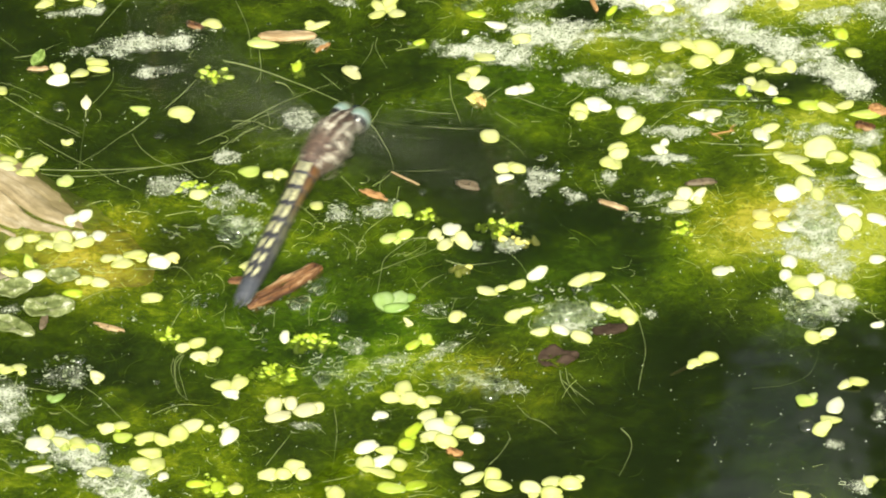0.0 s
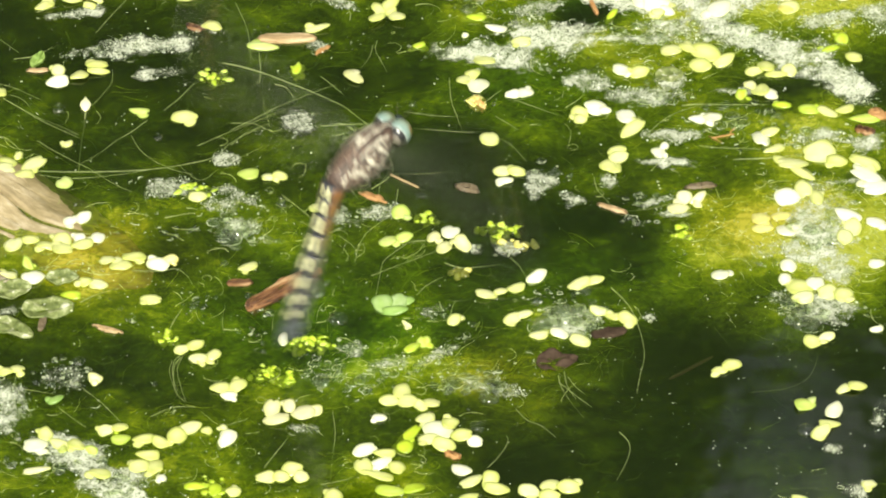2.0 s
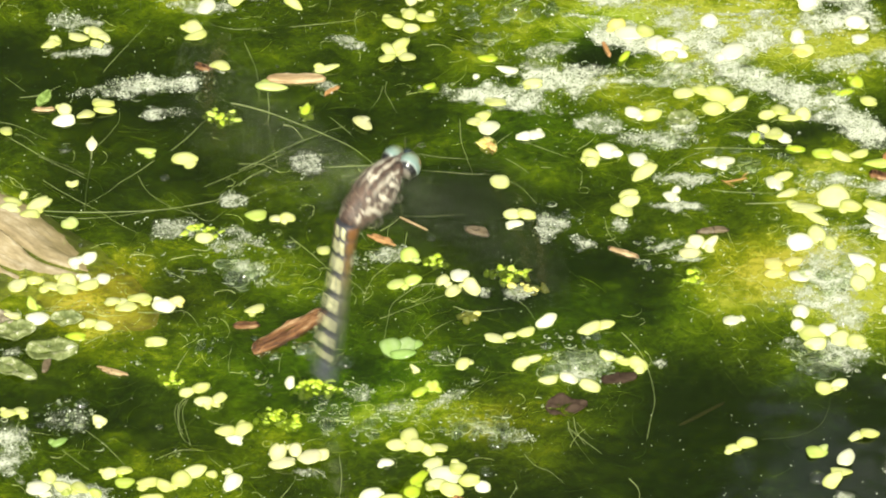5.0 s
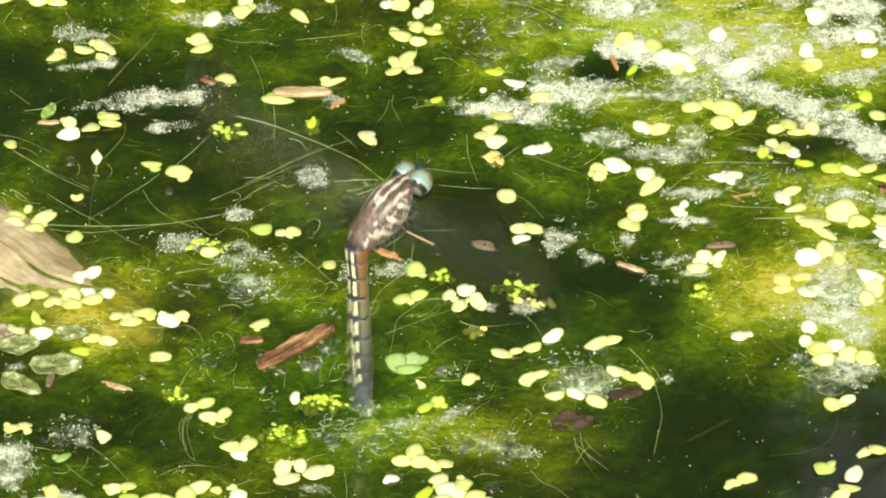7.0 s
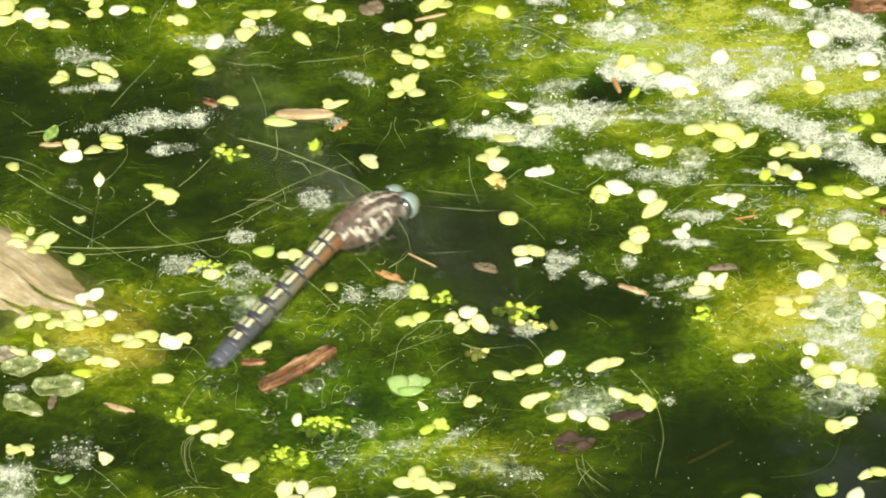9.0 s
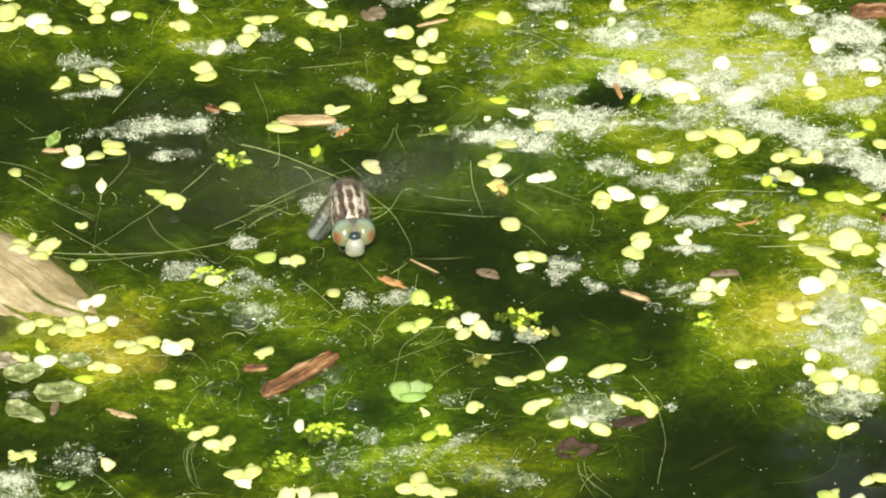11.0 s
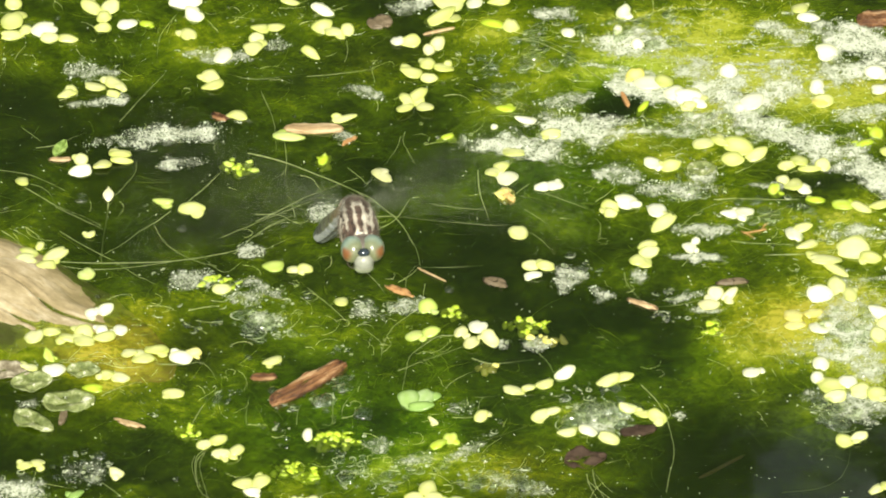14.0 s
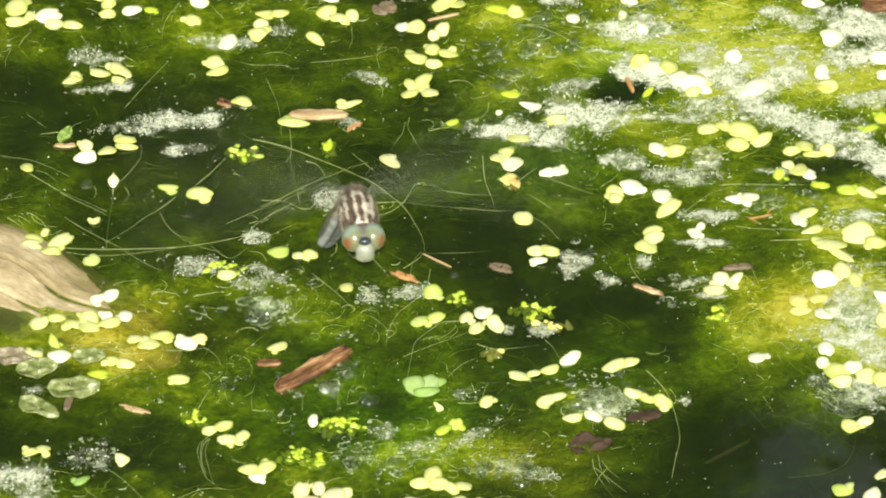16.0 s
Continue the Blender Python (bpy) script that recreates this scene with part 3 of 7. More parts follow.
def foam(x, y, length, width, turn, dense=1.0):
    """A ragged raft of froth: a lacy film with fine bubbles riding on it."""
    rs = np.random.RandomState(int(abs(x * 13 + y * 7)) + 5)
    a = radians(turn)
    if length * width < 32:
        dense *= 0.74

    def inside(px, py):
        u = ((px - x) * math.cos(a) + (py - y) * math.sin(a)) / length
        v = (-(px - x) * math.sin(a) + (py - y) * math.cos(a)) / width
        return np.hypot(u, v) * 2 + 1.3 * (clouds(px, py, 2.6, 91, 3) - 0.5) + 0.6 * (clouds(px, py, 0.8, 51, 2) - 0.5)
    reach = 1.02 * max(length, width)
    n = max(8, int(2 * reach / 0.25))
    g = np.linspace(-reach, reach, n)
    px, py = np.meshgrid(x + g, y + g)
    px, py = px.ravel(), py.ravel()
    d = inside(px, py)
    i = np.arange(n * n).reshape(n, n)
    f = np.stack([i[:-1, :-1], i[:-1, 1:], i[1:, 1:], i[1:, :-1]], -1).reshape(-1, 4)
    f = f[(d[f] < 1.46).all(1)]
    if len(f) < 3:
        return
    used = np.unique(f)
    back = np.zeros(n * n, dtype=int)
    back[used] = np.arange(len(used))
    z = 0.03 + 0.06 * rs.rand() + 0.10 * clouds(px, py, 1.2, 17, 2)
    raft = from_arrays("foam_patch", (np.stack([px, py, z], 1)[used] * MM).tolist(), back[f].tolist(), FILM, dense * np.clip((1.44 - d[used]) * 1.15, 0, 1))
    tagged(raft, "white froth of tiny bubbles floating on the water", "foam", kind="stuff")
    count = int(reach * reach * 4 * 15 * dense)
    qx, qy = rs.uniform(x - reach, x + reach, count), rs.uniform(y - reach, y + reach, count)
    keep = inside(qx, qy) + 0.9 * (clouds(qx, qy, 0.7, 33, 2) - 0.5) < 0.98 + 0.25 * rs.rand(count)
    keep &= clouds(qx, qy, 1.1, 71, 3) > 0.40
    qx, qy = qx[keep], qy[keep]
    if len(qx) > 3:
        r = 0.035 + 0.10 * rs.rand(len(qx)) ** 4
        ob = from_arrays("froth_bubbles", *domes(np.stack([qx, qy, np.full(len(qx), 0.09)], 1), r, 0.7, 6), FOAM)
        ob.parent = raft
    place = [(px[k], py[k]) for k in rs.choice(used, max(2, int(length * width * 0.35)))]
    RINGS.extend((qx, qy, 0.15 + 0.35 * rs.rand() ** 2) for qx, qy in place)


# where pale arcs are laid to imitate the lit rims of bubbles
RINGS = []


def rim_glints(count):
    """Thin arcs round flat bubbles and the water drawn up round them, whole or broken; their sunlit shine is pale
    colour.
    """
    rs = np.random.RandomState(41)
    spots = list(RINGS)
    while len(spots) < len(RINGS) + count:
        x, y = rs.uniform(-56, 56), rs.uniform(-58, 62)
        if rs.rand() < float(cover_at(np.array([x]), np.array([y]))[0]) ** 4:
            for q in range(rs.randint(1, 5)):
                spots.append((x + rs.normal(0, 1.0), y + rs.normal(0, 1.4), 0.12 + 0.7 * rs.rand() ** 3))
    verts, faces = [], []
    for x, y, r in spots:
        span = 2 * math.pi if rs.rand() < 0.12 and r < 0.4 else rs.uniform(1.5, 4.5)
        start, wide, m = rs.uniform(0, 6.28), rs.uniform(0.025, 0.055), 14
        sx, sy = rs.uniform(0.85, 1.25), rs.uniform(0.75, 1.0)
        base = len(verts)
        for s in range(m + 1):
            w = start + span * s / m
            thin = wide * (1 if span > 6 else max(0.15, math.sin(math.pi * s / m)))
            for dr, dz in ((-thin, 0.0), (0, thin * 1.2), (thin, 0.0)):
                verts.append(((x + (r * sx + dr) * math.cos(w)) * MM, (y + (r * sy + dr) * math.sin(w)) * MM, (0.06 + dz) * MM))
        for s in range(m):
            for q in range(2):
                i = base + s * 3 + q
                faces.append((i, i + 1, i + 4, i + 3))
    ob = from_arrays("rim_glints", verts, faces, RIM)
    tagged(ob, "thin pale arcs drawn as sunlit edges of flat bubbles", "bubbles", kind="stuff")


# pale dots: real specks and bubbles, and sun glints painted as dots
def specks(count):
    rs = np.random.RandomState(3)
    x, y = rs.uniform(-64, 64, count), rs.uniform(-68, 74, count)
    keep = rs.rand(count) < 0.17 + 0.85 * cover_at(x, y) ** 2
    x, y = x[keep], y[keep]
    r = 0.028 + 0.075 * rs.rand(len(x)) ** 5
    ob = from_arrays("floating_specks", *domes(np.stack([x, y, np.full(len(x), 0.02)], 1), r, 0.7, 6), SPECK)
    tagged(ob, "tiny pale bubbles, dust specks and painted glints on the water", "bubbles", kind="stuff")


# ---- duckweed ----
def frond_mesh(seed):
    """One frond, unit length and width: an egg-shaped pad, slightly domed, with a rounded rim."""
    rs = random.Random(seed)
    n, ph = 22, rs.uniform(0, 6.28)
    rings = []
    for rad, z in ((0.55, -0.05), (0.97, -0.045), (1.0, 0.0), (0.95, 0.045), (0.72, 0.075), (0.4, 0.10)):
        ring = []
        for s in range(n):
            w = 2 * math.pi * s / n
            wob = 1 + 0.045 * math.sin(3 * w + ph) + 0.03 * math.sin(5 * w + 2 * ph) - ((0.30 if seed == 3 else 0.16) * math.exp(-((w - math.pi) * 3.0) ** 2) if seed % 2 else 0) - (0.14 * math.exp(-((w - 1.6) * 2.6) ** 2) if seed in (4, 6) else 0) + (0.13 * math.exp(-((w - 2.5) * 2.2) ** 2) if seed in (5, 7) else 0)
            egg = 1 + (0.10 if seed < 5 else 0.24) * math.cos(w)
            ring.append(Vector((0.5 * rad * wob * math.cos(w), 0.5 * rad * wob * egg * math.sin(w), z + 0.02 * math.cos(2 * w + ph) * rad)))
        rings.append(ring)
    return loft(rings)


FROND_MESH = {(c, s): mesh_of("frond", frond_mesh(s), m) for c, m in FRONDS.items() for s in range(8)}
PLANT_LABEL = {
    "y": "yellow-green duckweed floating on the pond",
    "w": "duckweed coloured whitish for sun glare, floating on the pond",
    "p": "pale cream duckweed fronds floating on the pond",
    "g": "fresh green duckweed floating on the pond",
    "l": "lime green duckweed lying wet at the surface",
    "o": "ageing yellow duckweed floating on the pond",
    "m": "mid-green duckweed floating on the pond",
}
duck_rng = random.Random(11)


def log_top(x, y):
    """How far the log's rounded back stands out of the water at a place, 0 beside it (mm)."""
    a = radians(38.5)
    along, across = (x + 57.5) * math.cos(a) - (y - 2.8) * math.sin(a), (x + 57.5) * math.sin(a) + (y - 2.8) * math.cos(a)
    if abs(across) > 7.6 or along > 29:
        return 0.0
    return max(0.0, 1.5 * (1 - (abs(across) / 7.8) ** 2.2) - 2.4 * max(0, (along / 60 - 0.10) / 0.40) ** 1.2 - 0.5)


def duckweed(code, *fronds):
    """A plant of one or more fronds (x, y, length, width, turn), in mm and degrees."""
    cx, cy = sum(f[0] for f in fronds) / len(fronds), sum(f[1] for f in fronds) / len(fronds)
    low = -0.12 if code == "l" else 0.12
    plant = new("duckweed", None)
    plant.empty_display_size = 0.001
    plant.location = (cx * MM, cy * MM, 0)
    many = " in a cluster" if len(fronds) > 2 else ""
    tagged(plant, PLANT_LABEL[code] + many, "duckweed", "duckweed on the pond")
    for i, (x, y, length, width, turn) in enumerate(fronds):
        ob = new("frond", FROND_MESH[code, duck_rng.randrange(8)])
        ob.parent = plant
        flip = 180 if duck_rng.random() < 0.5 else 0
        tilt = [duck_rng.uniform(-15, 15) for _ in range(2)]
        m = pose((x - cx) * MM, (y - cy) * MM, (low + 0.10 * i + duck_rng.uniform(0, 0.08) + log_top(x, y)) * MM, tilt[0], tilt[1], turn + flip)
        ob.matrix_basis = m @ Matrix.Diagonal((0.94 * length * MM, 0.93 * width * MM, 2.5 * MM, 1))
        if duck_rng.random() < 0.55:
            # a young frond budding from the pouch at the side
            w, s = radians(turn) + duck_rng.choice((0.7, -0.7, 2.4, -2.4)), duck_rng.uniform(0.4, 0.62)
            bud_frond = new("frond", FROND_MESH[code, duck_rng.randrange(8)])
            bud_frond.parent = plant
            r = 0.36 * width + 0.06 * length
            m = pose((x - cx + r * math.cos(w)) * MM, (y - cy + r * math.sin(w)) * MM, (low + 0.10 * i - 0.05 + log_top(x, y)) * MM, tilt[1], tilt[0], math.degrees(w))
            bud_frond.matrix_basis = m @ Matrix.Diagonal((length * s * MM, max(width, 0.75 * length) * s * MM, 1.8 * MM, 1))
    return plant


def tuft(x, y, length, width, count, code="l", depth=-0.36):
    """A crumpled tuft of leaflets just under the surface."""
    rs = random.Random(int(x * 31 + y * 17))
    plant = new("water_weed_tuft", None)
    plant.empty_display_size = 0.001
    plant.location = (x * MM, y * MM, 0)
    tagged(plant, "crumpled bright lime tuft of water weed under the surface", "water weed")
    for i in range(count * 3):
        ob = new("leaflet", FROND_MESH[code, rs.randrange(8)])
        ob.parent = plant
        u, v = rs.gauss(0, 0.26), rs.gauss(0, 0.26)
        s = rs.uniform(0.6, 1.6)
        m = pose(u * length * MM, v * width * MM, (depth + rs.uniform(-0.3, 0.35)) * MM, rs.uniform(-35, 35), rs.uniform(-35, 35), rs.uniform(0, 360))
        ob.matrix_basis = m @ Matrix.Diagonal((s * MM, s * 0.7 * MM, 2.0 * MM, 1))


# ---- threads, bubbles and debris ----
def thread(points, radius=0.042, sunk=0.0):
    """A pale filament or root through points in mm."""
    rs = random.Random(int(points[0][0] * 91))
    depth = rs.uniform(-0.04, 0.07) - sunk
    line = smooth_line([(x * MM, y * MM, (depth + 0.03 * math.sin(i * 1.7)) * MM) for i, (x, y) in enumerate(points)], 7)
    radii = [0.85 * radius * MM * (1 - 0.55 * i / len(line)) * rs.uniform(0.8, 1.25) for i in range(len(line))]
    ob = new("algae_thread", mesh_of("algae_thread", tube(bmesh.new(), line, radii, 5), THREAD))
    tagged(ob, "thin pale trailing thread of pond weed in the water", "pond weed", "threads in the water")


def bubble(x, y, r):
    bm = bmesh.new()
    rings = []
    for s in range(8):
        a = math.pi / 2 * s / 8
        rings.append([Vector((r * MM * math.cos(a) * math.cos(w), r * MM * math.cos(a) * math.sin(w), 0.75 * r * MM * math.sin(a) - 0.04 * MM))
                      for w in (2 * math.pi * q / 20 for q in range(20))])
    bm.free()
    ob = new("water_bubble", mesh_of("water_bubble", loft(rings), BUBBLE))
    ob.location = (x * MM, y * MM, 0)
    tagged(ob, "clear round air bubble on the water surface", "bubble", "bubbles on the water")


def slab_bmesh(length, width, height, rough, seed, taper=0.35, nx=26, ny=12, groove=0.0):
    """A splintered bar along x: rounded, tapered, with uneven grain ridges (mm)."""
    rs = random.Random(seed)
    off = rs.uniform(0, 50)
    rings = []
    for i in range(nx + 1):
        u = i / nx
        end = (1 - abs(2 * u - 1) ** 14) ** 0.5 if 0 < u < 1 else 0.12
        k = 1 - taper * abs(2 * u - 1) ** 2
        ring = []
        for s in range(ny * 2):
            w = 2 * math.pi * s / (ny * 2)
            cw, sw = math.cos(w), math.sin(w)
            px = math.copysign(abs(cw) ** 0.4, cw) * width / 2 * k * max(end, 0.12)
            pz = math.copysign(abs(sw) ** 0.4, sw) * height / 2 * max(end, 0.2)
            d = rough * noise.noise((u * 4 + off, cw * 2.3, sw * 2.3)) + rough * 0.7 * noise.noise((u * 9 + off, cw * 6, sw * 6)) + rough * 0.6 * noise.noise((u * 1.5 + off, cw * 9, sw * 9))
            pz -= groove * height * math.exp(-((cw - 0.15 - 0.25 * noise.noise((u * 4 + off, 2, 2))) * 4) ** 2) * (sw > 0) * (0.12 < u < 0.97)
            skew = rough * 0.8 * noise.noise((off, cw * 3, 7))
            ring.append(Vector(((u - 0.5) * length + skew * (1 if u > 0.5 else -1), px * (1 + d * 0.35) + rough * 0.15 * noise.noise((u * 3 + off, 0, 9)), pz * (1 + d * 0.5))) * MM)
        rings.append(ring)
    return loft(rings)


def chip(name, label, x, y, length, width, height, turn, material, rough=0.5, tilt=0.0, z=0.15, roll=0.0, category="debris", taper=0.3, groove=0.0):
    ob = new(name, mesh_of(name, slab_bmesh(length, width, height, rough, int(abs(x * 7 + y * 3)), taper, 26 if not groove else 44, 12 if not groove else 22, groove), material))
    ob.matrix_world = pose(x * MM, y * MM, z * MM, roll, tilt, turn)
    return tagged(ob, label, category)


def dead_leaf(x, y, length, width, turn, material, label, tilt=(0, 0), z=0.24, crumple=0.5):
    """A thin leaf with a pointed tip, wavy, with thickness and a midrib."""
    rs = random.Random(int(abs(x * 5 + y * 11)))
    off = rs.uniform(0, 60)
    nx, ny = 26, 14
    bm = bmesh.new()
    layers = []
    for side in (1, -1):
        grid = []
        for i in range(nx + 1):
            u = i / nx
            half = width / 2 * max(math.sin(math.pi * min(1, u ** 0.85)) ** 0.55, 0.05) * (1 + 0.18 * noise.noise((u * 5 + off, 3, 1)))
            row = []
            for j in range(ny + 1):
                v = 2 * j / ny - 1
                h = crumple * noise.noise((u * 3 + off, v * 1.5, 2)) + 0.25 * crumple * noise.noise((u * 9 + off, v * 4, 5)) - 0.25 * math.exp(-(v * 5) ** 2)
                row.append(bm.verts.new(Vector(((u - 0.5) * length, v * half, h + side * 0.08)) * MM))
            grid.append(row)
        layers.append(grid)
    for i in range(nx):
        for j in range(ny):
            a, b = layers
            bm.faces.new((a[i][j], a[i + 1][j], a[i + 1][j + 1], a[i][j + 1]))
            bm.faces.new((b[i][j + 1], b[i + 1][j + 1], b[i + 1][j], b[i][j]))
    for i in range(nx):
        for j in (0, ny):
            a, b = layers
            bm.faces.new((a[i][j], b[i][j], b[i + 1][j], a[i + 1][j]))
    for j in range(ny):
        for i in (0, nx):
            a, b = layers
            bm.faces.new((a[i][j], a[i][j + 1], b[i][j + 1], b[i][j]))
    bmesh.ops.recalc_face_normals(bm, faces=bm.faces)
    ob = new("dead_leaf", mesh_of("dead_leaf", bm, material))
    ob.matrix_world = pose(x * MM, y * MM, z * MM, tilt[0], tilt[1], turn)
    return tagged(ob, label, "leaf")


def bud(x, y):
    """A pointed floating bud on a long stalk that hangs in the water."""
    b = new("floating_bud", None)
    b.empty_display_size = 0.001
    b.location = (x * MM, y * MM, 0)
    tagged(b, "pale green pointed bud floating on a long stalk", "water plant")
    rings = []
    for i in range(9):
        u = i / 8
        r = 0.68 * math.sin(math.pi * min(0.97, u * 0.85 + 0.08)) ** 0.9 * (1 - 0.75 * max(0, u - 0.55) / 0.45)
        rings.append([Vector((r * math.cos(w), -0.7 + 2.4 * u, 0.25 + 0.45 * r * math.sin(w) + 0.35 * u)) * MM for w in (2 * math.pi * s / 12 for s in range(12))])
    part("bud", loft(rings), FRONDS["p"], b)
    line = smooth_line([Vector(q) * MM for q in ((0, -0.6, 0.1), (-0.1, -3, -0.2), (-0.5, -7, -0.5), (-0.7, -10.5, -1.2))], 6)
    part("stalk", tube(bmesh.new(), line, 0.09 * MM, 5), THREAD, b, "thin pale stalk")


def log_slab():
    """The rounded end of a worn log, smooth and cracked along the grain, sloping under the water."""
    length, width, nx, ny = 60.0, 15.6, 120, 96
    bm = bmesh.new()
    top, low = [], []
    for i in range(nx + 1):
        u = i / nx
        end = max(0.0, 1 - max(0, (u - 0.80) / 0.20) ** 2.6)
        ru, rl = [], []
        for j in range(ny + 1):
            v = 2 * j / ny - 1
            half = width / 2 * (0.35 + 0.65 * end ** 0.6) * (1 + 0.05 * noise.noise((u * 9, math.copysign(1, v), 3)))
            x = (u - 0.5) * length + 1.0 * noise.noise((v * 2, 8, 1)) * (u > 0.85)
            y = v * half + 0.5 * noise.noise((u * 6, 1, 1))
            dive = max(0, (u - 0.60) / 0.40)
            h = 1.5 * (1 - abs(v) ** 2.2) * max(end, 0.2) ** 0.5 - 2.4 * dive ** 1.2 + 0.35 * noise.noise((u * 8, v * 2.0, 6)) + 0.16 * noise.noise((u * 22, v * 5, 0)) + 0.07 * noise.noise((u * 60, v * 16, 4))
            crack = 0.12 + 0.14 * noise.noise((u * 9, 3, 3))
            h -= 0.9 * math.exp(-((v - crack) * 30) ** 2) * (u < 0.93) + 0.4 * math.exp(-((v + 0.42 + 0.1 * noise.noise((u * 9, 1, 9))) * 30) ** 2) * (u < 0.8)
            h -= 0.5 * math.exp(-((u - 0.885 - 0.01 * noise.noise((v * 6, 5, 5))) * 150) ** 2) * (-0.1 < v < 0.5)
            ru.append(bm.verts.new(Vector((x, y, h)) * MM))
            rl.append(bm.verts.new(Vector((x, y * 0.9, -2.6 * (1 - abs(v) ** 3) - 1.6)) * MM))
        top.append(ru)
        low.append(rl)
    for i in range(nx):
        for j in range(ny):
            bm.faces.new((top[i][j], top[i + 1][j], top[i + 1][j + 1], top[i][j + 1]))
            bm.faces.new((low[i][j + 1], low[i + 1][j + 1], low[i + 1][j], low[i][j]))
        for j in (0, ny):
            bm.faces.new((top[i][j], low[i][j], low[i + 1][j], top[i + 1][j]))
    for j in range(ny):
        for i in (0, nx):
            bm.faces.new((top[i][j], top[i][j + 1], low[i][j + 1], low[i][j]))
    bmesh.ops.recalc_face_normals(bm, faces=bm.faces)
    ob = new("log", mesh_of("log", bm, LOG))
    ob.matrix_world = pose(-57.5 * MM, 2.8 * MM, -0.5 * MM, 2, 0, -38.5)
    tagged(ob, "weathered tan log end, cracked, sloping into the water", "log")


def jelly(x, y, rx, ry, count, large=0.9):
    """Wet algae jelly at the surface: crowded clear blisters of many sizes that catch the sun."""
    rs = np.random.RandomState(int(abs(x * 17 + y * 29)) + 3)
    verts, faces = [], []
    for _ in range(count):
        w, d = rs.uniform(0, 2 * math.pi), rs.rand() ** 0.6
        cx, cy, r = x + rx * d * math.cos(w), y + ry * d * math.sin(w), 0.16 + large * rs.rand() ** 3
        sx, sy, turn, high = rs.uniform(0.8, 1.3), rs.uniform(0.6, 1.0), rs.uniform(0, 3.1), rs.uniform(0.3, 0.7)
        base, m = len(verts), 12
        if rs.rand() < 0.7:
            RINGS.append((cx, cy, 0.95 * r))
        for a in range(4):
            e = math.pi / 2 * a / 4
            for q in range(m):
                v = 2 * math.pi * q / m
                u1, v1 = r * sx * math.cos(e) * math.cos(v), r * sy * math.cos(e) * math.sin(v)
                verts.append(((cx + u1 * math.cos(turn) - v1 * math.sin(turn)) * MM, (cy + u1 * math.sin(turn) + v1 * math.cos(turn)) * MM, (high * r * math.sin(e) - 0.02) * MM))
        verts.append((cx * MM, cy * MM, (high * r - 0.02) * MM))
        for a in range(3):
            for q in range(m):
                i, j = base + a * m + q, base + a * m + (q + 1) % m
                faces.append((i, j, j + m, i + m))
        faces += [(base + 3 * m + q, base + 3 * m + (q + 1) % m, base + 4 * m) for q in range(m)]
    ob = from_arrays("algae_jelly", verts, faces, GEL)
    tagged(ob, "glistening wet jelly of algae with clear blisters", "algae", kind="stuff")


def stray_bubbles(count):
    """Small clear bubbles that gas from the algae leaves on the water."""
    rs = random.Random(23)
    made = 0
    while made < count:
        x, y = rs.uniform(-54, 54), rs.uniform(-56, 60)
        if rs.random() < float(cover_at(np.array([x]), np.array([y]))[0]) ** 2:
            bubble(x, y, 0.18 + 0.5 * rs.random() ** 2)
            made += 1



def froth_streaks(count):
    """Thin smears of froth over the thick algae, drawn out by the breeze."""
    rs = random.Random(61)
    made = 0
    while made < count:
        x, y = rs.uniform(8, 54), rs.uniform(-4, 54)
        if rs.random() < float(cover_at(np.array([x]), np.array([y]))[0]) ** 6:
            foam(round(x, 1), round(y, 1), rs.uniform(3, 9), rs.uniform(0.4, 0.9), rs.uniform(-12, 12), 0.8)
            made += 1

water()
algae_bed()
strands("algae_filaments", 3600, 7, 0.045, False, "tangled fine green algae filaments drifting under the surface")
strands("surface_filaments", 2200, 19, 0.030, True, "fine yellow-green algae hairs lying on the water", floor=0.0)
strands("algae_wisps", 3400, 29, 0.045, True, "curling algae wisps coloured pale for wet glints on the water", WISP, 3.2, 0.7, 0.4, 0.0)
specks(12600)

# duckweed, plant by plant
duckweed("y", (-46.0, 37.1, 2.2, 2.0, 172))
duckweed("y", (-40.9, 36.9, 1.9, 1.2, 177))
duckweed("y", (-25.8, 32.6, 2.7, 2.1, 139))
duckweed("y", (-39.7, 25.0, 3.1, 1.9, -170), (-39.7, 23.6, 3.0, 1.3, 178))
duckweed("y", (-44.5, 23.9, 2.1, 1.9, 102), (-42.0, 22.8, 2.6, 2.2, -142))
duckweed("w", (-44.5, 21.7, 3.0, 2.2, -169))
duckweed("y", (-51.4, 19.7, 2.4, 1.8, 93))
duckweed("y", (-43.2, 9.3, 1.6, 1.3, -166))
duckweed("g", (-34.6, 15.7, 2.7, 1.3, 168))
duckweed("l", (-15.7, 24.0, 2.3, 1.5, 79))
duckweed("g", (-19.8, 28.4, 4.3, 1.6, 178))
duckweed("y", (-49.0, 7.1, 1.7, 1.0, -117), (-50.3, 5.7, 2.6, 2.4, 166))
duckweed("y", (-47.1, 5.6, 4.2, 2.1, -135))
duckweed("y", (-50.6, 4.0, 3.0, 2.6, -161), (-48.2, 3.2, 2.7, 2.1, -152))
duckweed("y", (-13.3, 31.9, 3.7, 1.5, -172))
duckweed("y", (-4.4, 36.5, 3.7, 2.0, -125), (-5.6, 35.4, 2.7, 1.8, 124), (-3.5, 33.9, 2.6, 2.0, 138), (-5.9, 33.6, 2.6, 1.8, -142))
duckweed("y", (5.6, 22.4, 2.2, 2.1, 95), (4.7, 21.3, 2.5, 1.9, -128))
duckweed("w", (6.2, 20.2, 3.4, 3.0, 91))
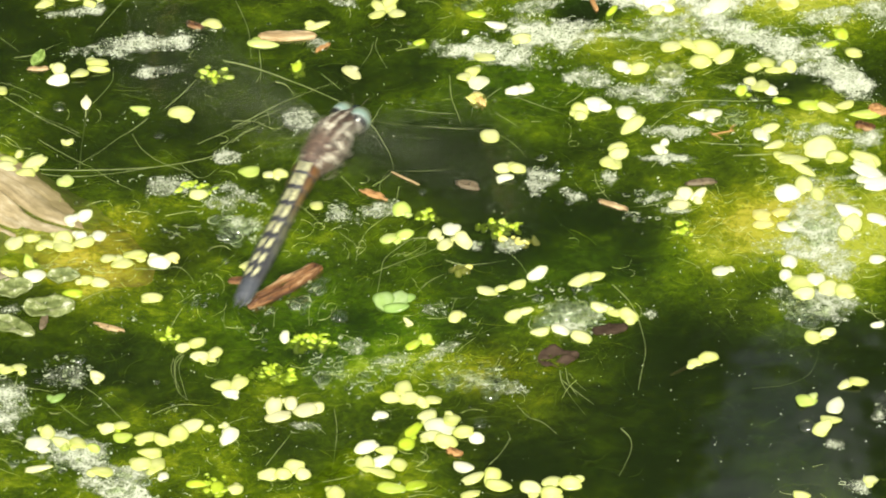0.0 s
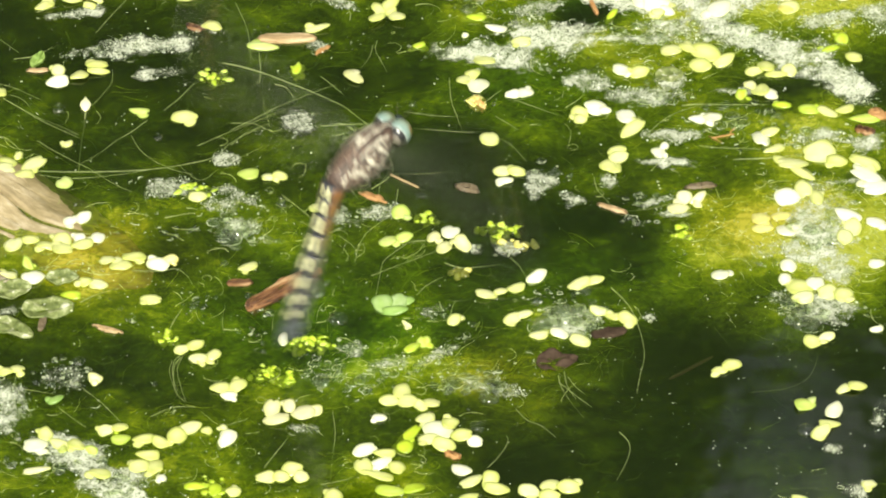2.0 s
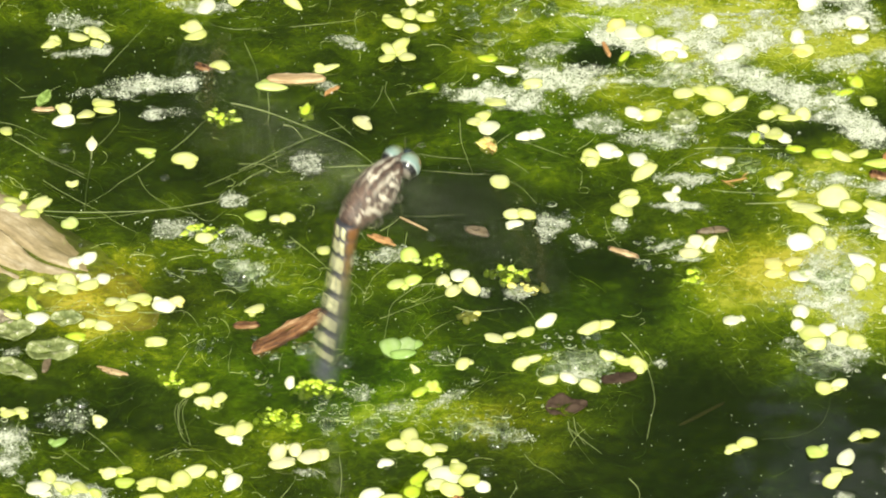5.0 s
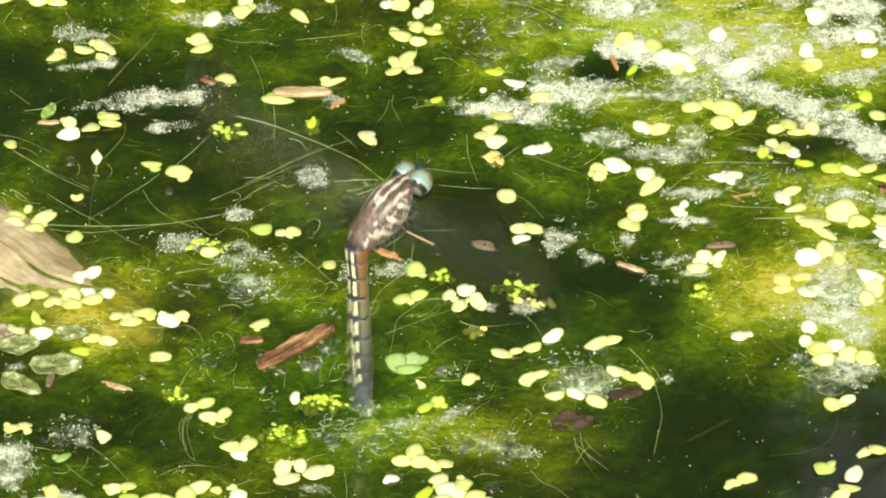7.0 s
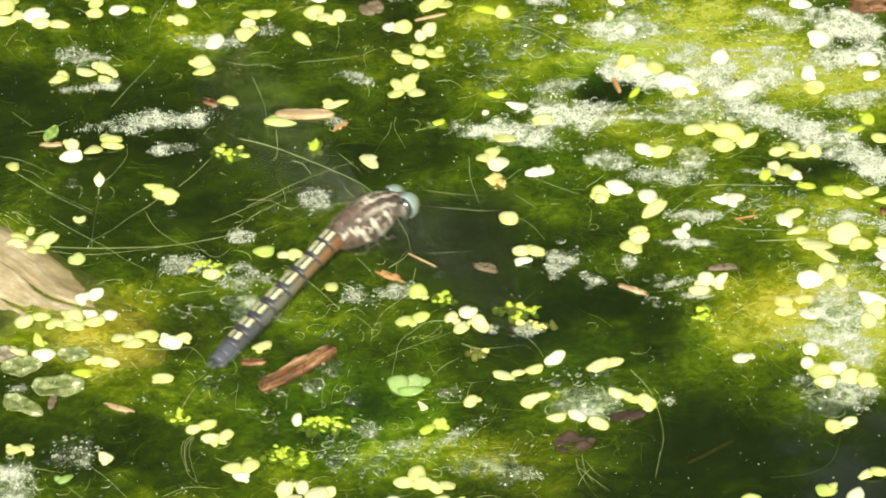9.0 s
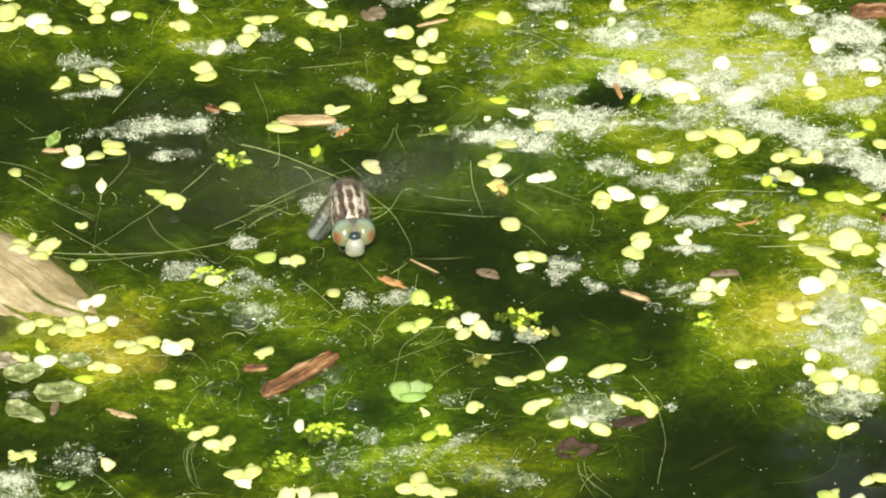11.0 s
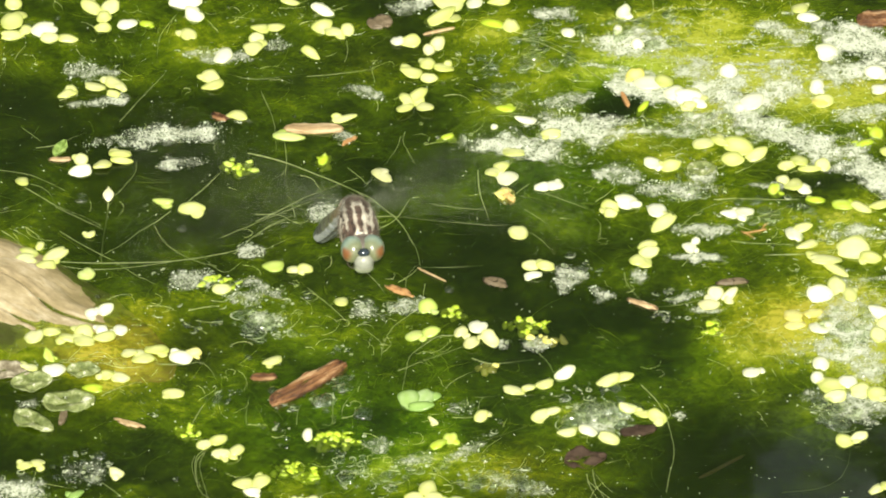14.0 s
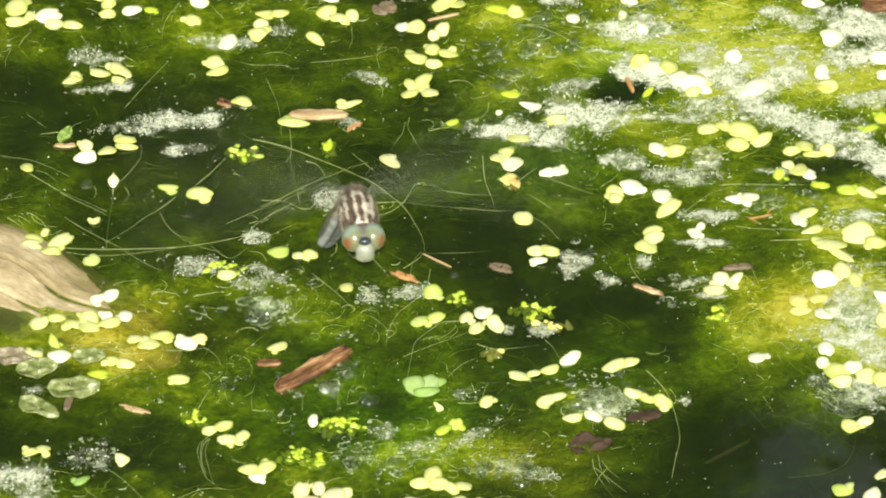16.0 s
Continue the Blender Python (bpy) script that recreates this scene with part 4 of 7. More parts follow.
duckweed("w", (11.9, 18.8, 2.6, 1.9, -154), (10.4, 18.4, 2.2, 1.6, 178))
duckweed("y", (7.5, 9.8, 3.0, 2.6, 91))
duckweed("y", (9.1, 3.4, 2.5, 2.0, 177), (10.8, 3.2, 2.5, 1.8, 178))
duckweed("w", (9.3, 1.5, 2.5, 1.5, 178))
duckweed("l", (5.9, 34.0, 3.4, 1.6, 178))
duckweed("l", (-1.0, 28.5, 2.6, 1.3, -158))
duckweed("y", (11.7, 28.9, 2.8, 1.9, 178))
duckweed("y", (7.1, 25.2, 3.0, 2.2, 178))
duckweed("w", (8.6, 31.7, 3.0, 1.7, 178))
duckweed("w", (4.8, 30.3, 1.1, 0.9, 90))
duckweed("w", (20.4, 15.6, 3.3, 2.8, -157))
duckweed("y", (18.5, 14.6, 2.5, 2.4, 175), (18.5, 13.3, 1.8, 1.7, 175))
duckweed("y", (29.8, 27.0, 3.0, 2.4, 178), (31.9, 27.3, 2.9, 2.0, 140), (33.9, 26.2, 4.5, 3.1, 140))
duckweed("y", (33.1, 23.9, 3.5, 2.6, 151), (36.0, 24.7, 3.3, 2.0, -148))
duckweed("w", (23.6, 23.1, 2.5, 2.4, 176))
duckweed("y", (25.7, 22.7, 2.8, 2.2, -165))
duckweed("y", (39.7, 22.7, 2.6, 1.6, -158), (41.1, 23.5, 2.8, 2.3, 109))
duckweed("y", (42.3, 22.1, 3.0, 1.6, 179), (43.9, 22.7, 2.2, 2.1, 85))
duckweed("l", (38.1, 18.2, 2.7, 1.8, 88))
duckweed("y", (40.3, 19.0, 3.4, 2.5, 108))
duckweed("p", (39.1, 19.9, 1.8, 1.6, 179))
duckweed("w", (41.6, 18.1, 2.2, 2.2, -173))
duckweed("w", (24.0, 14.0, 3.6, 2.6, 89))
duckweed("y", (24.8, 11.6, 4.5, 2.0, -131))
duckweed("w", (32.7, 13.4, 2.5, 1.9, 179), (34.5, 13.5, 2.6, 2.1, -151))
duckweed("w", (40.2, 9.3, 3.7, 2.4, 95))
duckweed("y", (41.2, 10.6, 2.7, 1.7, -169))
duckweed("w", (27.8, 6.8, 2.5, 1.8, 103), (28.5, 7.9, 1.6, 1.1, -125))
duckweed("y", (22.8, 7.2, 2.6, 1.9, 178), (23.0, 5.7, 2.8, 2.1, -151), (21.8, 4.1, 2.6, 2.5, 91))
duckweed("l", (42.9, 16.1, 2.7, 1.3, 179))
duckweed("l", (46.3, 15.3, 3.2, 2.2, 179))
duckweed("y", (48.3, 14.5, 3.0, 1.8, 157), (50.4, 14.9, 2.6, 1.9, 179))
duckweed("l", (52.8, 13.5, 4.4, 2.2, 179))
duckweed("y", (47.1, 6.4, 4.4, 4.2, -177), (43.7, 4.3, 4.4, 2.8, -169), (49.1, 4.7, 2.9, 2.4, 179))
duckweed("y", (41.7, 7.3, 3.1, 1.6, -152))
duckweed("y", (45.0, 2.6, 4.0, 1.6, 144))
duckweed("y", (52.5, 4.4, 4.7, 2.3, 150))
duckweed("y", (51.9, 25.3, 2.4, 2.2, -177))
duckweed("l", (50.5, 29.2, 2.7, 2.1, 87))
duckweed("l", (49.0, 27.2, 3.3, 1.4, -145))
duckweed("w", (28.3, 35.9, 4.5, 3.2, 178))
duckweed("y", (27.9, 34.2, 1.9, 1.5, 178))
duckweed("w", (35.5, 35.2, 3.7, 3.7, -175))
duckweed("y", (44.1, 35.3, 3.0, 2.5, 179))
duckweed("l", (22.6, 34.3, 3.1, 1.1, -117))
duckweed("g", (-43.5, 1.8, 2.4, 2.3, 122))
duckweed("y", (-27.5, -1.1, 2.5, 1.9, 176))
duckweed("g", (-21.4, 3.3, 2.8, 2.4, 175))
duckweed("y", (-19.0, 2.6, 1.9, 1.7, 174), (-17.6, 2.7, 2.1, 1.8, -162))
duckweed("w", (-42.7, -5.7, 2.0, 1.8, -128), (-41.1, -5.1, 2.4, 1.8, -139))
duckweed("y", (-43.6, -9.5, 3.1, 2.5, 94), (-45.3, -10.5, 2.7, 2.1, 160), (-43.5, -11.2, 2.9, 2.6, 172), (-41.1, -10.5, 3.0, 2.1, -157))
duckweed("w", (-41.5, -9.0, 2.1, 1.7, 94))
duckweed("w", (-39.3, -8.8, 2.6, 1.8, -109))
duckweed("y", (-49.4, -10.1, 3.1, 2.6, 78), (-47.3, -9.4, 2.5, 1.6, -170))
duckweed("y", (-38.2, -13.3, 2.2, 2.1, 158), (-36.5, -14.4, 2.9, 2.8, 158), (-35.0, -13.0, 3.3, 2.1, 177))
duckweed("w", (-32.1, -14.2, 3.1, 2.3, 162))
duckweed("o", (-30.8, -13.3, 2.5, 1.6, 177))
duckweed("l", (-47.6, -13.8, 3.4, 1.5, 103))
duckweed("w", (-47.0, -16.5, 3.1, 2.8, -158))
duckweed("y", (-40.8, -17.4, 2.2, 1.8, 156), (-39.2, -18.0, 2.5, 2.0, 175))
duckweed("l", (-42.3, -19.8, 2.9, 1.7, 177))
duckweed("w", (-42.8, -22.3, 1.7, 1.6, 166))
duckweed("y", (-32.9, -20.9, 3.1, 1.8, 167))
duckweed("y", (-21.4, -14.8, 2.7, 2.0, -153))
duckweed("y", (-49.9, -15.9, 2.5, 1.6, 177))
duckweed("y", (-13.4, -3.5, 2.4, 1.8, 91))
duckweed("g", (-3.2, -4.6, 2.7, 2.5, 93))
duckweed("g", (-4.7, -10.0, 2.5, 2.1, -162), (-2.9, -9.5, 2.5, 1.8, -168))
duckweed("p", (0.7, -9.4, 2.4, 1.9, 91), (1.9, -11.4, 2.8, 2.0, 90), (4.1, -10.7, 3.1, 2.1, 118))
duckweed("w", (2.7, -8.3, 3.3, 2.4, -110))
duckweed("y", (6.8, -20.4, 2.9, 2.3, -171), (8.6, -20.0, 1.9, 1.5, 177))
duckweed("y", (10.4, -19.2, 2.5, 1.9, 178))
duckweed("w", (12.8, -17.2, 3.2, 1.9, -140))
duckweed("y", (17.9, -18.5, 3.3, 2.1, -157), (19.7, -18.0, 2.6, 1.9, 178))
duckweed("m", (-5.5, -22.2, 3.3, 2.8, 92), (-3.6, -21.7, 3.0, 2.6, -126), (-4.1, -23.6, 3.5, 1.6, 178))
duckweed("y", (3.0, -25.2, 2.3, 1.7, 68))
duckweed("y", (10.0, -25.1, 2.9, 1.9, -137), (11.4, -24.3, 2.3, 1.4, -149))
duckweed("p", (-2.6, -26.1, 1.7, 0.8, 135))
duckweed("y", (13.0, -28.2, 2.5, 1.7, 178))
duckweed("w", (15.5, -27.9, 2.6, 2.1, 162))
duckweed("y", (17.8, -29.3, 3.0, 2.0, 154))
duckweed("y", (20.2, -23.7, 2.9, 1.7, 178))
duckweed("y", (21.9, -24.8, 2.3, 1.6, 166), (23.5, -25.3, 2.8, 2.2, 143))
duckweed("y", (22.3, 3.8, 2.4, 2.2, 90))
duckweed("p", (30.7, -2.1, 2.6, 2.2, 88), (32.3, -2.5, 3.0, 1.4, -131), (29.9, -4.4, 3.0, 2.1, -156))
duckweed("o", (39.7, -6.1, 3.3, 2.4, 108), (42.1, -5.9, 2.9, 1.9, -143), (40.0, -8.3, 3.0, 2.3, -152))
duckweed("w", (42.8, -8.6, 2.9, 2.8, -175))
duckweed("w", (43.2, -2.3, 3.7, 3.3, -179))
duckweed("y", (45.0, -0.7, 3.5, 2.3, 108), (46.5, -2.4, 3.2, 1.9, 100))
duckweed("w", (50.2, -5.8, 3.9, 2.4, 146))
duckweed("y", (50.6, -8.1, 3.1, 2.6, 86), (49.7, -10.1, 3.1, 2.2, -88))
duckweed("w", (52.8, 2.1, 5.3, 3.2, 157))
duckweed("w", (53.7, -0.3, 4.4, 3.3, -166))
duckweed("w", (34.7, -16.9, 2.6, 2.4, 59))
duckweed("w", (42.8, -15.4, 2.8, 2.2, 88))
duckweed("w", (42.3, -17.9, 2.1, 1.7, 87))
duckweed("y", (44.1, -19.5, 3.6, 3.3, -179), (44.4, -21.6, 2.9, 2.1, 179))
duckweed("w", (45.9, -18.7, 2.8, 2.6, 85))
duckweed("y", (47.4, -20.6, 2.9, 2.8, -174), (49.2, -21.0, 2.8, 2.6, 85))
duckweed("w", (53.3, -15.1, 2.2, 1.9, -179))
duckweed("w", (53.5, -7.2, 2.9, 2.1, 179))
duckweed("y", (45.3, -29.8, 2.5, 2.5, 83), (47.0, -29.2, 2.4, 1.6, -157))
duckweed("w", (53.0, -27.6, 1.9, 1.0, 179))
duckweed("y", (-50.0, -34.3, 2.2, 1.8, 173), (-48.5, -34.0, 2.0, 1.9, 155))
duckweed("p", (-39.4, -35.7, 2.1, 1.7, 132))
duckweed("m", (-44.0, -39.7, 2.3, 1.5, -147))
duckweed("y", (-29.2, -30.5, 2.1, 1.6, -153), (-27.6, -29.7, 2.6, 1.8, -144))
duckweed("y", (-27.3, -32.2, 2.8, 1.7, 167), (-25.6, -31.8, 2.6, 1.9, -141))
duckweed("y", (-24.6, -37.7, 2.7, 2.1, -168), (-22.7, -37.7, 2.9, 2.3, -129))
duckweed("w", (-23.6, -39.2, 2.2, 1.6, 177))
duckweed("p", (-18.5, -41.6, 3.5, 2.2, -100), (-17.9, -43.7, 3.6, 2.7, 177), (-16.5, -41.5, 2.7, 1.7, -89), (-14.8, -42.8, 3.6, 3.1, 58))
duckweed("y", (-38.0, -45.5, 2.3, 1.9, -165), (-36.3, -45.1, 2.4, 2.0, -165))
duckweed("l", (-36.3, -46.9, 2.6, 2.5, 157))
duckweed("y", (-33.5, -47.2, 2.9, 2.0, -169), (-31.6, -47.9, 2.6, 2.1, 138))
duckweed("y", (-28.2, -45.2, 3.3, 2.2, -153), (-29.7, -46.8, 3.3, 2.5, -115))
duckweed("w", (-23.9, -47.4, 3.4, 2.3, -123))
duckweed("w", (-46.3, -48.1, 3.3, 2.9, 171))
duckweed("y", (-45.0, -46.2, 2.5, 2.1, 96), (-43.4, -48.1, 2.7, 1.8, 153))
duckweed("y", (-41.4, -48.1, 2.7, 2.4, 97))
duckweed("l", (-39.8, -49.4, 2.3, 2.1, 104))
duckweed("y", (-33.0, -50.2, 3.1, 2.0, 177), (-34.1, -52.4, 2.9, 2.3, 176), (-32.3, -52.6, 3.7, 2.6, 110))
duckweed("w", (-31.4, -54.4, 1.6, 1.4, 97))
duckweed("y", (-38.7, -53.5, 3.3, 2.2, 154))
duckweed("p", (-46.2, -52.9, 4.0, 1.4, 178))
duckweed("y", (-19.2, -54.5, 2.9, 1.9, 177), (-17.4, -54.5, 2.3, 1.9, 176), (-16.1, -53.3, 2.9, 2.3, 177), (-15.1, -54.8, 2.0, 2.0, 112))
duckweed("y", (-23.0, -57.1, 2.2, 1.8, -145))
duckweed("l", (-25.3, -56.5, 2.7, 2.1, 92))
duckweed("l", (-27.5, -55.9, 2.9, 1.5, 178))
duckweed("y", (-26.2, -45.7, 1.6, 1.3, 176))
duckweed("y", (-24.2, -45.3, 1.2, 1.1, 141))
duckweed("w", (-17.2, -28.6, 2.3, 1.4, 90))
duckweed("l", (-2.1, -30.2, 2.8, 1.8, -134), (-0.6, -29.2, 2.3, 1.9, 91))
duckweed("y", (-3.2, -38.7, 3.4, 2.3, -101), (-4.6, -40.4, 3.0, 1.9, -159), (-2.6, -40.7, 3.0, 2.2, 151))
duckweed("y", (0.3, -40.9, 2.4, 2.2, 176), (-1.2, -41.4, 2.6, 1.6, 136))
duckweed("y", (-0.5, -43.8, 2.8, 2.3, -134), (2.4, -44.7, 3.0, 2.2, -113), (3.8, -47.1, 2.9, 2.3, 177), (1.6, -48.9, 3.1, 2.5, 177), (-0.0, -48.1, 2.9, 2.0, 178))
duckweed("w", (1.0, -46.0, 4.0, 3.9, 169))
duckweed("w", (-5.9, -43.5, 1.9, 1.7, 174))
duckweed("w", (5.3, -48.1, 2.1, 1.9, 176))
duckweed("l", (-2.5, -46.7, 4.3, 1.9, -131))
duckweed("l", (-3.3, -48.9, 2.9, 2.3, 177))
duckweed("w", (-7.6, -49.5, 3.5, 2.1, -149))
duckweed("y", (-7.8, -52.6, 3.4, 2.4, -74), (-3.9, -53.0, 2.8, 2.2, -75), (-6.1, -54.5, 4.2, 2.0, 169), (-5.3, -50.6, 2.9, 1.8, 178))
duckweed("w", (-5.9, -52.1, 3.2, 2.0, -159))
duckweed("l", (-4.7, -56.8, 4.0, 2.7, 178))
duckweed("l", (-2.2, -56.5, 3.4, 2.5, 178))
duckweed("w", (3.6, -53.4, 3.2, 2.0, 136))
duckweed("y", (4.7, -55.6, 3.2, 2.4, -154), (6.9, -55.5, 3.3, 2.2, -107), (7.6, -57.1, 3.5, 2.2, 167))
duckweed("y", (4.5, -58.5, 2.8, 1.8, 178))
duckweed("y", (11.5, -57.5, 3.0, 2.4, 145))
duckweed("y", (13.9, -56.4, 2.7, 2.3, -135), (16.2, -56.8, 3.1, 2.3, 178), (13.8, -58.6, 2.8, 2.3, 178))
duckweed("y", (-11.3, -58.0, 2.7, 2.4, 94))
duckweed("g", (44.1, -41.8, 2.9, 2.3, -170))
duckweed("y", (48.7, -38.9, 2.1, 1.6, -148), (50.3, -38.4, 2.6, 2.0, -164))
duckweed("w", (47.5, -42.8, 3.7, 2.2, -106))
duckweed("y", (46.8, -45.3, 2.9, 1.9, 179), (45.9, -47.0, 3.1, 2.2, -131))
duckweed("y", (51.2, -56.6, 2.1, 1.7, -144))
duckweed("y", (43.0, -59.3, 2.4, 1.6, 179))
duckweed("y", (-53.2, 54.8, 2.4, 2.2, 171))
duckweed("y", (-53.3, 51.4, 3.9, 3.0, 92))
duckweed("y", (-53.3, 48.5, 3.3, 1.8, -169))
duckweed("y", (-51.7, 49.4, 2.2, 1.6, -125))
duckweed("w", (-49.3, 49.8, 3.8, 2.8, -151))
duckweed("y", (-48.7, 48.0, 2.5, 2.0, 178), (-46.5, 47.7, 2.7, 1.7, 167))
duckweed("y", (-43.7, 54.0, 3.3, 2.2, 140), (-41.5, 54.1, 2.7, 2.5, 96), (-42.2, 51.9, 2.4, 1.9, 92))
duckweed("y", (-42.3, 50.0, 2.4, 1.7, -155))
duckweed("w", (-39.4, 50.7, 2.7, 2.3, 177))
duckweed("l", (-37.1, 51.1, 1.9, 1.6, 178))
duckweed("w", (-31.4, 52.6, 3.2, 2.2, 123))
duckweed("w", (-32.5, 55.2, 4.4, 2.9, 179))
duckweed("y", (-32.0, 48.6, 2.7, 2.2, 117))
duckweed("w", (-27.8, 44.4, 3.5, 2.6, 79))
duckweed("y", (-23.7, 47.6, 2.4, 2.2, 92), (-24.2, 45.7, 2.9, 2.6, 92))
duckweed("y", (-23.3, 49.9, 2.5, 2.2, 178), (-21.5, 49.9, 2.4, 1.8, 179))
duckweed("y", (-19.8, 55.2, 2.6, 1.6, 179))
duckweed("y", (-29.2, 40.1, 3.0, 2.2, 134), (-28.9, 38.4, 3.0, 2.2, -166))
duckweed("y", (-43.1, 38.2, 2.9, 2.2, 178), (-40.9, 39.0, 2.8, 2.3, 112), (-40.1, 38.0, 1.9, 1.6, 178))
duckweed("y", (-46.0, 37.7, 1.8, 1.6, 95), (-46.5, 36.7, 2.3, 1.6, -153))
duckweed("w", (-15.8, 53.5, 3.5, 1.9, 149))
duckweed("y", (-15.8, 50.0, 2.7, 2.7, 101), (-14.4, 49.0, 2.8, 2.2, 179), (-12.8, 49.3, 2.2, 1.8, 90))
duckweed("y", (-17.2, 44.9, 3.1, 1.5, 134))
duckweed("y", (-5.3, 47.2, 2.9, 2.2, 179))
duckweed("w", (-6.8, 47.3, 2.2, 1.8, 90))
duckweed("p", (-2.0, 46.8, 2.8, 2.0, 77), (-3.0, 45.4, 1.9, 1.6, 89))
duckweed("y", (-3.2, 42.7, 2.4, 2.2, 89), (-5.1, 40.9, 3.0, 2.3, 164), (-3.0, 39.7, 2.3, 1.7, -179), (-1.3, 41.5, 2.8, 2.2, -164))
duckweed("y", (-0.6, 54.8, 4.1, 3.4, -179), (-1.7, 52.0, 4.8, 2.7, -148))
duckweed("w", (2.5, 55.0, 2.7, 2.2, 89))
duckweed("y", (5.5, 55.2, 3.0, 1.6, -179))
duckweed("l", (4.8, 50.9, 3.5, 1.9, 159))
duckweed("y", (6.9, 50.4, 2.6, 2.2, 88))
duckweed("w", (13.8, 48.9, 2.1, 1.9, 86))
duckweed("w", (20.6, 53.2, 2.8, 2.0, 76))
duckweed("w", (19.8, 49.4, 2.1, 1.3, 88))
duckweed("w", (22.1, 46.6, 2.1, 1.7, 104))
duckweed("o", (21.8, 40.4, 2.7, 2.5, 84))
duckweed("w", (23.5, 39.0, 4.0, 3.4, -178))
duckweed("y", (25.2, 39.2, 2.9, 2.5, 87))
duckweed("w", (33.0, 41.3, 2.7, 2.4, 85))
duckweed("w", (26.6, 36.7, 3.2, 3.1, -166))
duckweed("y", (28.7, 36.5, 2.9, 2.9, -155), (28.2, 34.5, 1.9, 1.8, -172))
duckweed("y", (41.8, 53.8, 2.9, 2.2, 87))
duckweed("w", (42.8, 52.0, 3.0, 1.8, -179))
duckweed("w", (45.0, 44.9, 3.5, 3.4, -165))
duckweed("w", (43.5, 38.2, 3.0, 2.0, 80))
duckweed("o", (44.1, 35.4, 2.7, 2.6, 51))
duckweed("w", (51.0, 37.6, 2.4, 2.1, -175))
duckweed("w", (50.7, 41.0, 2.9, 2.4, -177))
drift_a = duckweed("y", (-30.1, 13.7, 3.6, 2.3, 166))
drift_b = duckweed("y", (31.9, -33.3, 2.2, 1.7, 179), (33.4, -32.4, 3.0, 1.9, -146))
drift_c = duckweed("p", (-9.5, 21.9, 3.4, 2.1, 125))

# froth
foam(-34.6, 28.6, 14.9, 3.9, -170, 0.85)
foam(-32.8, 23.2, 4.7, 2.4, 178)
foam(14.1, 29.9, 10.5, 5.3, 168)
foam(8.6, 26.1, 12.7, 4.3, 169)
foam(-31.6, 0.9, 5.7, 3.8, -170)
foam(-23.3, -1.9, 5.4, 5.2, 162)
foam(-10.3, -5.2, 3.6, 3.4, 98)
foam(-6.0, -4.4, 4.5, 3.0, -157)
foam(-15.4, 13.4, 4.1, 3.1, 91)
foam(13.5, 1.2, 5.7, 3.4, 82)
foam(17.1, -1.9, 3.5, 2.2, 145)
foam(39.5, 29.2, 12.8, 4.3, 164)
foam(35.1, 34.1, 6.3, 5.1, -143)
foam(44.5, 25.8, 8.3, 4.1, 163)
foam(50.9, 20.0, 7.1, 5.1, 120)
foam(55.4, 33.7, 6.1, 5.2, 86)
foam(16.8, -26.1, 6.5, 5.8, 177, 0.7)
foam(46.6, -11.7, 9.4, 5.8, 88)
foam(47.6, -23.6, 6.6, 4.7, 179)
foam(29.7, 21.5, 3.8, 3.4, 178)
foam(19.8, 20.8, 5.2, 4.4, 178)
foam(25.9, 17.9, 8.1, 3.1, 178)
foam(29.9, 10.0, 5.9, 2.4, 178)
foam(29.4, 5.1, 5.1, 2.4, 178)
foam(21.6, 1.4, 2.9, 2.5, 89)
foam(29.3, -5.0, 3.6, 1.7, 178)
foam(27.6, -2.6, 3.6, 1.3, -155)
foam(5.2, -11.5, 2.2, 2.1, 169)
foam(9.9, -11.6, 2.6, 2.4, 176)
foam(47.2, 9.7, 5.9, 3.6, 179)
foam(53.3, 8.5, 4.8, 4.4, 85)
foam(-49.8, -37.9, 5.7, 3.5, 116, 0.7)
foam(-42.4, -48.6, 9.9, 3.6, 153, 1.0)
foam(-40.5, -52.0, 10.0, 3.4, 150, 0.9)
foam(-49.6, -42.5, 3.6, 5.6, 0, 0.9)
foam(-35.1, -54.0, 6.4, 3.4, 178, 0.7)
foam(-36.4, -57.1, 9.0, 3.6, 150, 1.0)
foam(-42.6, -35.4, 5.8, 5.1, 172, 0.7)
foam(-14.6, -45.4, 2.9, 1.6, 178, 0.7)
foam(6.0, -37.3, 5.0, 3.4, 178, 0.7)
foam(9.3, -39.0, 2.9, 2.8, 173, 0.7)
foam(-13.3, 28.4, 2.5, 2.4, 164)
foam(0.1, -23.3, 3.2, 2.3, 178, 0.7)
foam(-9.3, -30.6, 3.6, 3.5, 167, 0.7)
foam(-4.6, -33.4, 5.2, 2.3, -163, 0.7)
foam(-11.3, -35.4, 4.3, 2.3, 178, 0.7)
foam(1.4, -31.4, 7.6, 1.8, -136, 0.7)
foam(26.2, -24.9, 1.4, 1.4, 178)
foam(47.0, -49.9, 2.1, 1.6, 179)
foam(49.7, -57.6, 2.6, 2.5, -172)
foam(52.7, -44.5, 3.9, 2.1, 88)
foam(-24.2, 6.1, 2.9, 2.6, 173)
foam(-22.7, -7.1, 4.4, 3.5, 176)
foam(-43.7, 41.5, 4.9, 3.6, 178)
foam(-42.1, 35.4, 6.6, 1.9, -171)
foam(-27.6, 44.4, 7.4, 3.2, 179)
foam(-21.4, 46.6, 2.9, 2.5, 91)
foam(-5.1, 54.5, 5.9, 3.2, 179)
foam(-10.5, 37.1, 4.9, 2.0, 145)
foam(48.5, 47.2, 9.4, 5.7, 147)
foam(47.7, 41.5, 9.6, 6.1, -179)
foam(37.4, 37.1, 10.2, 5.3, -125)
foam(23.8, 37.1, 9.8, 3.5, 162)
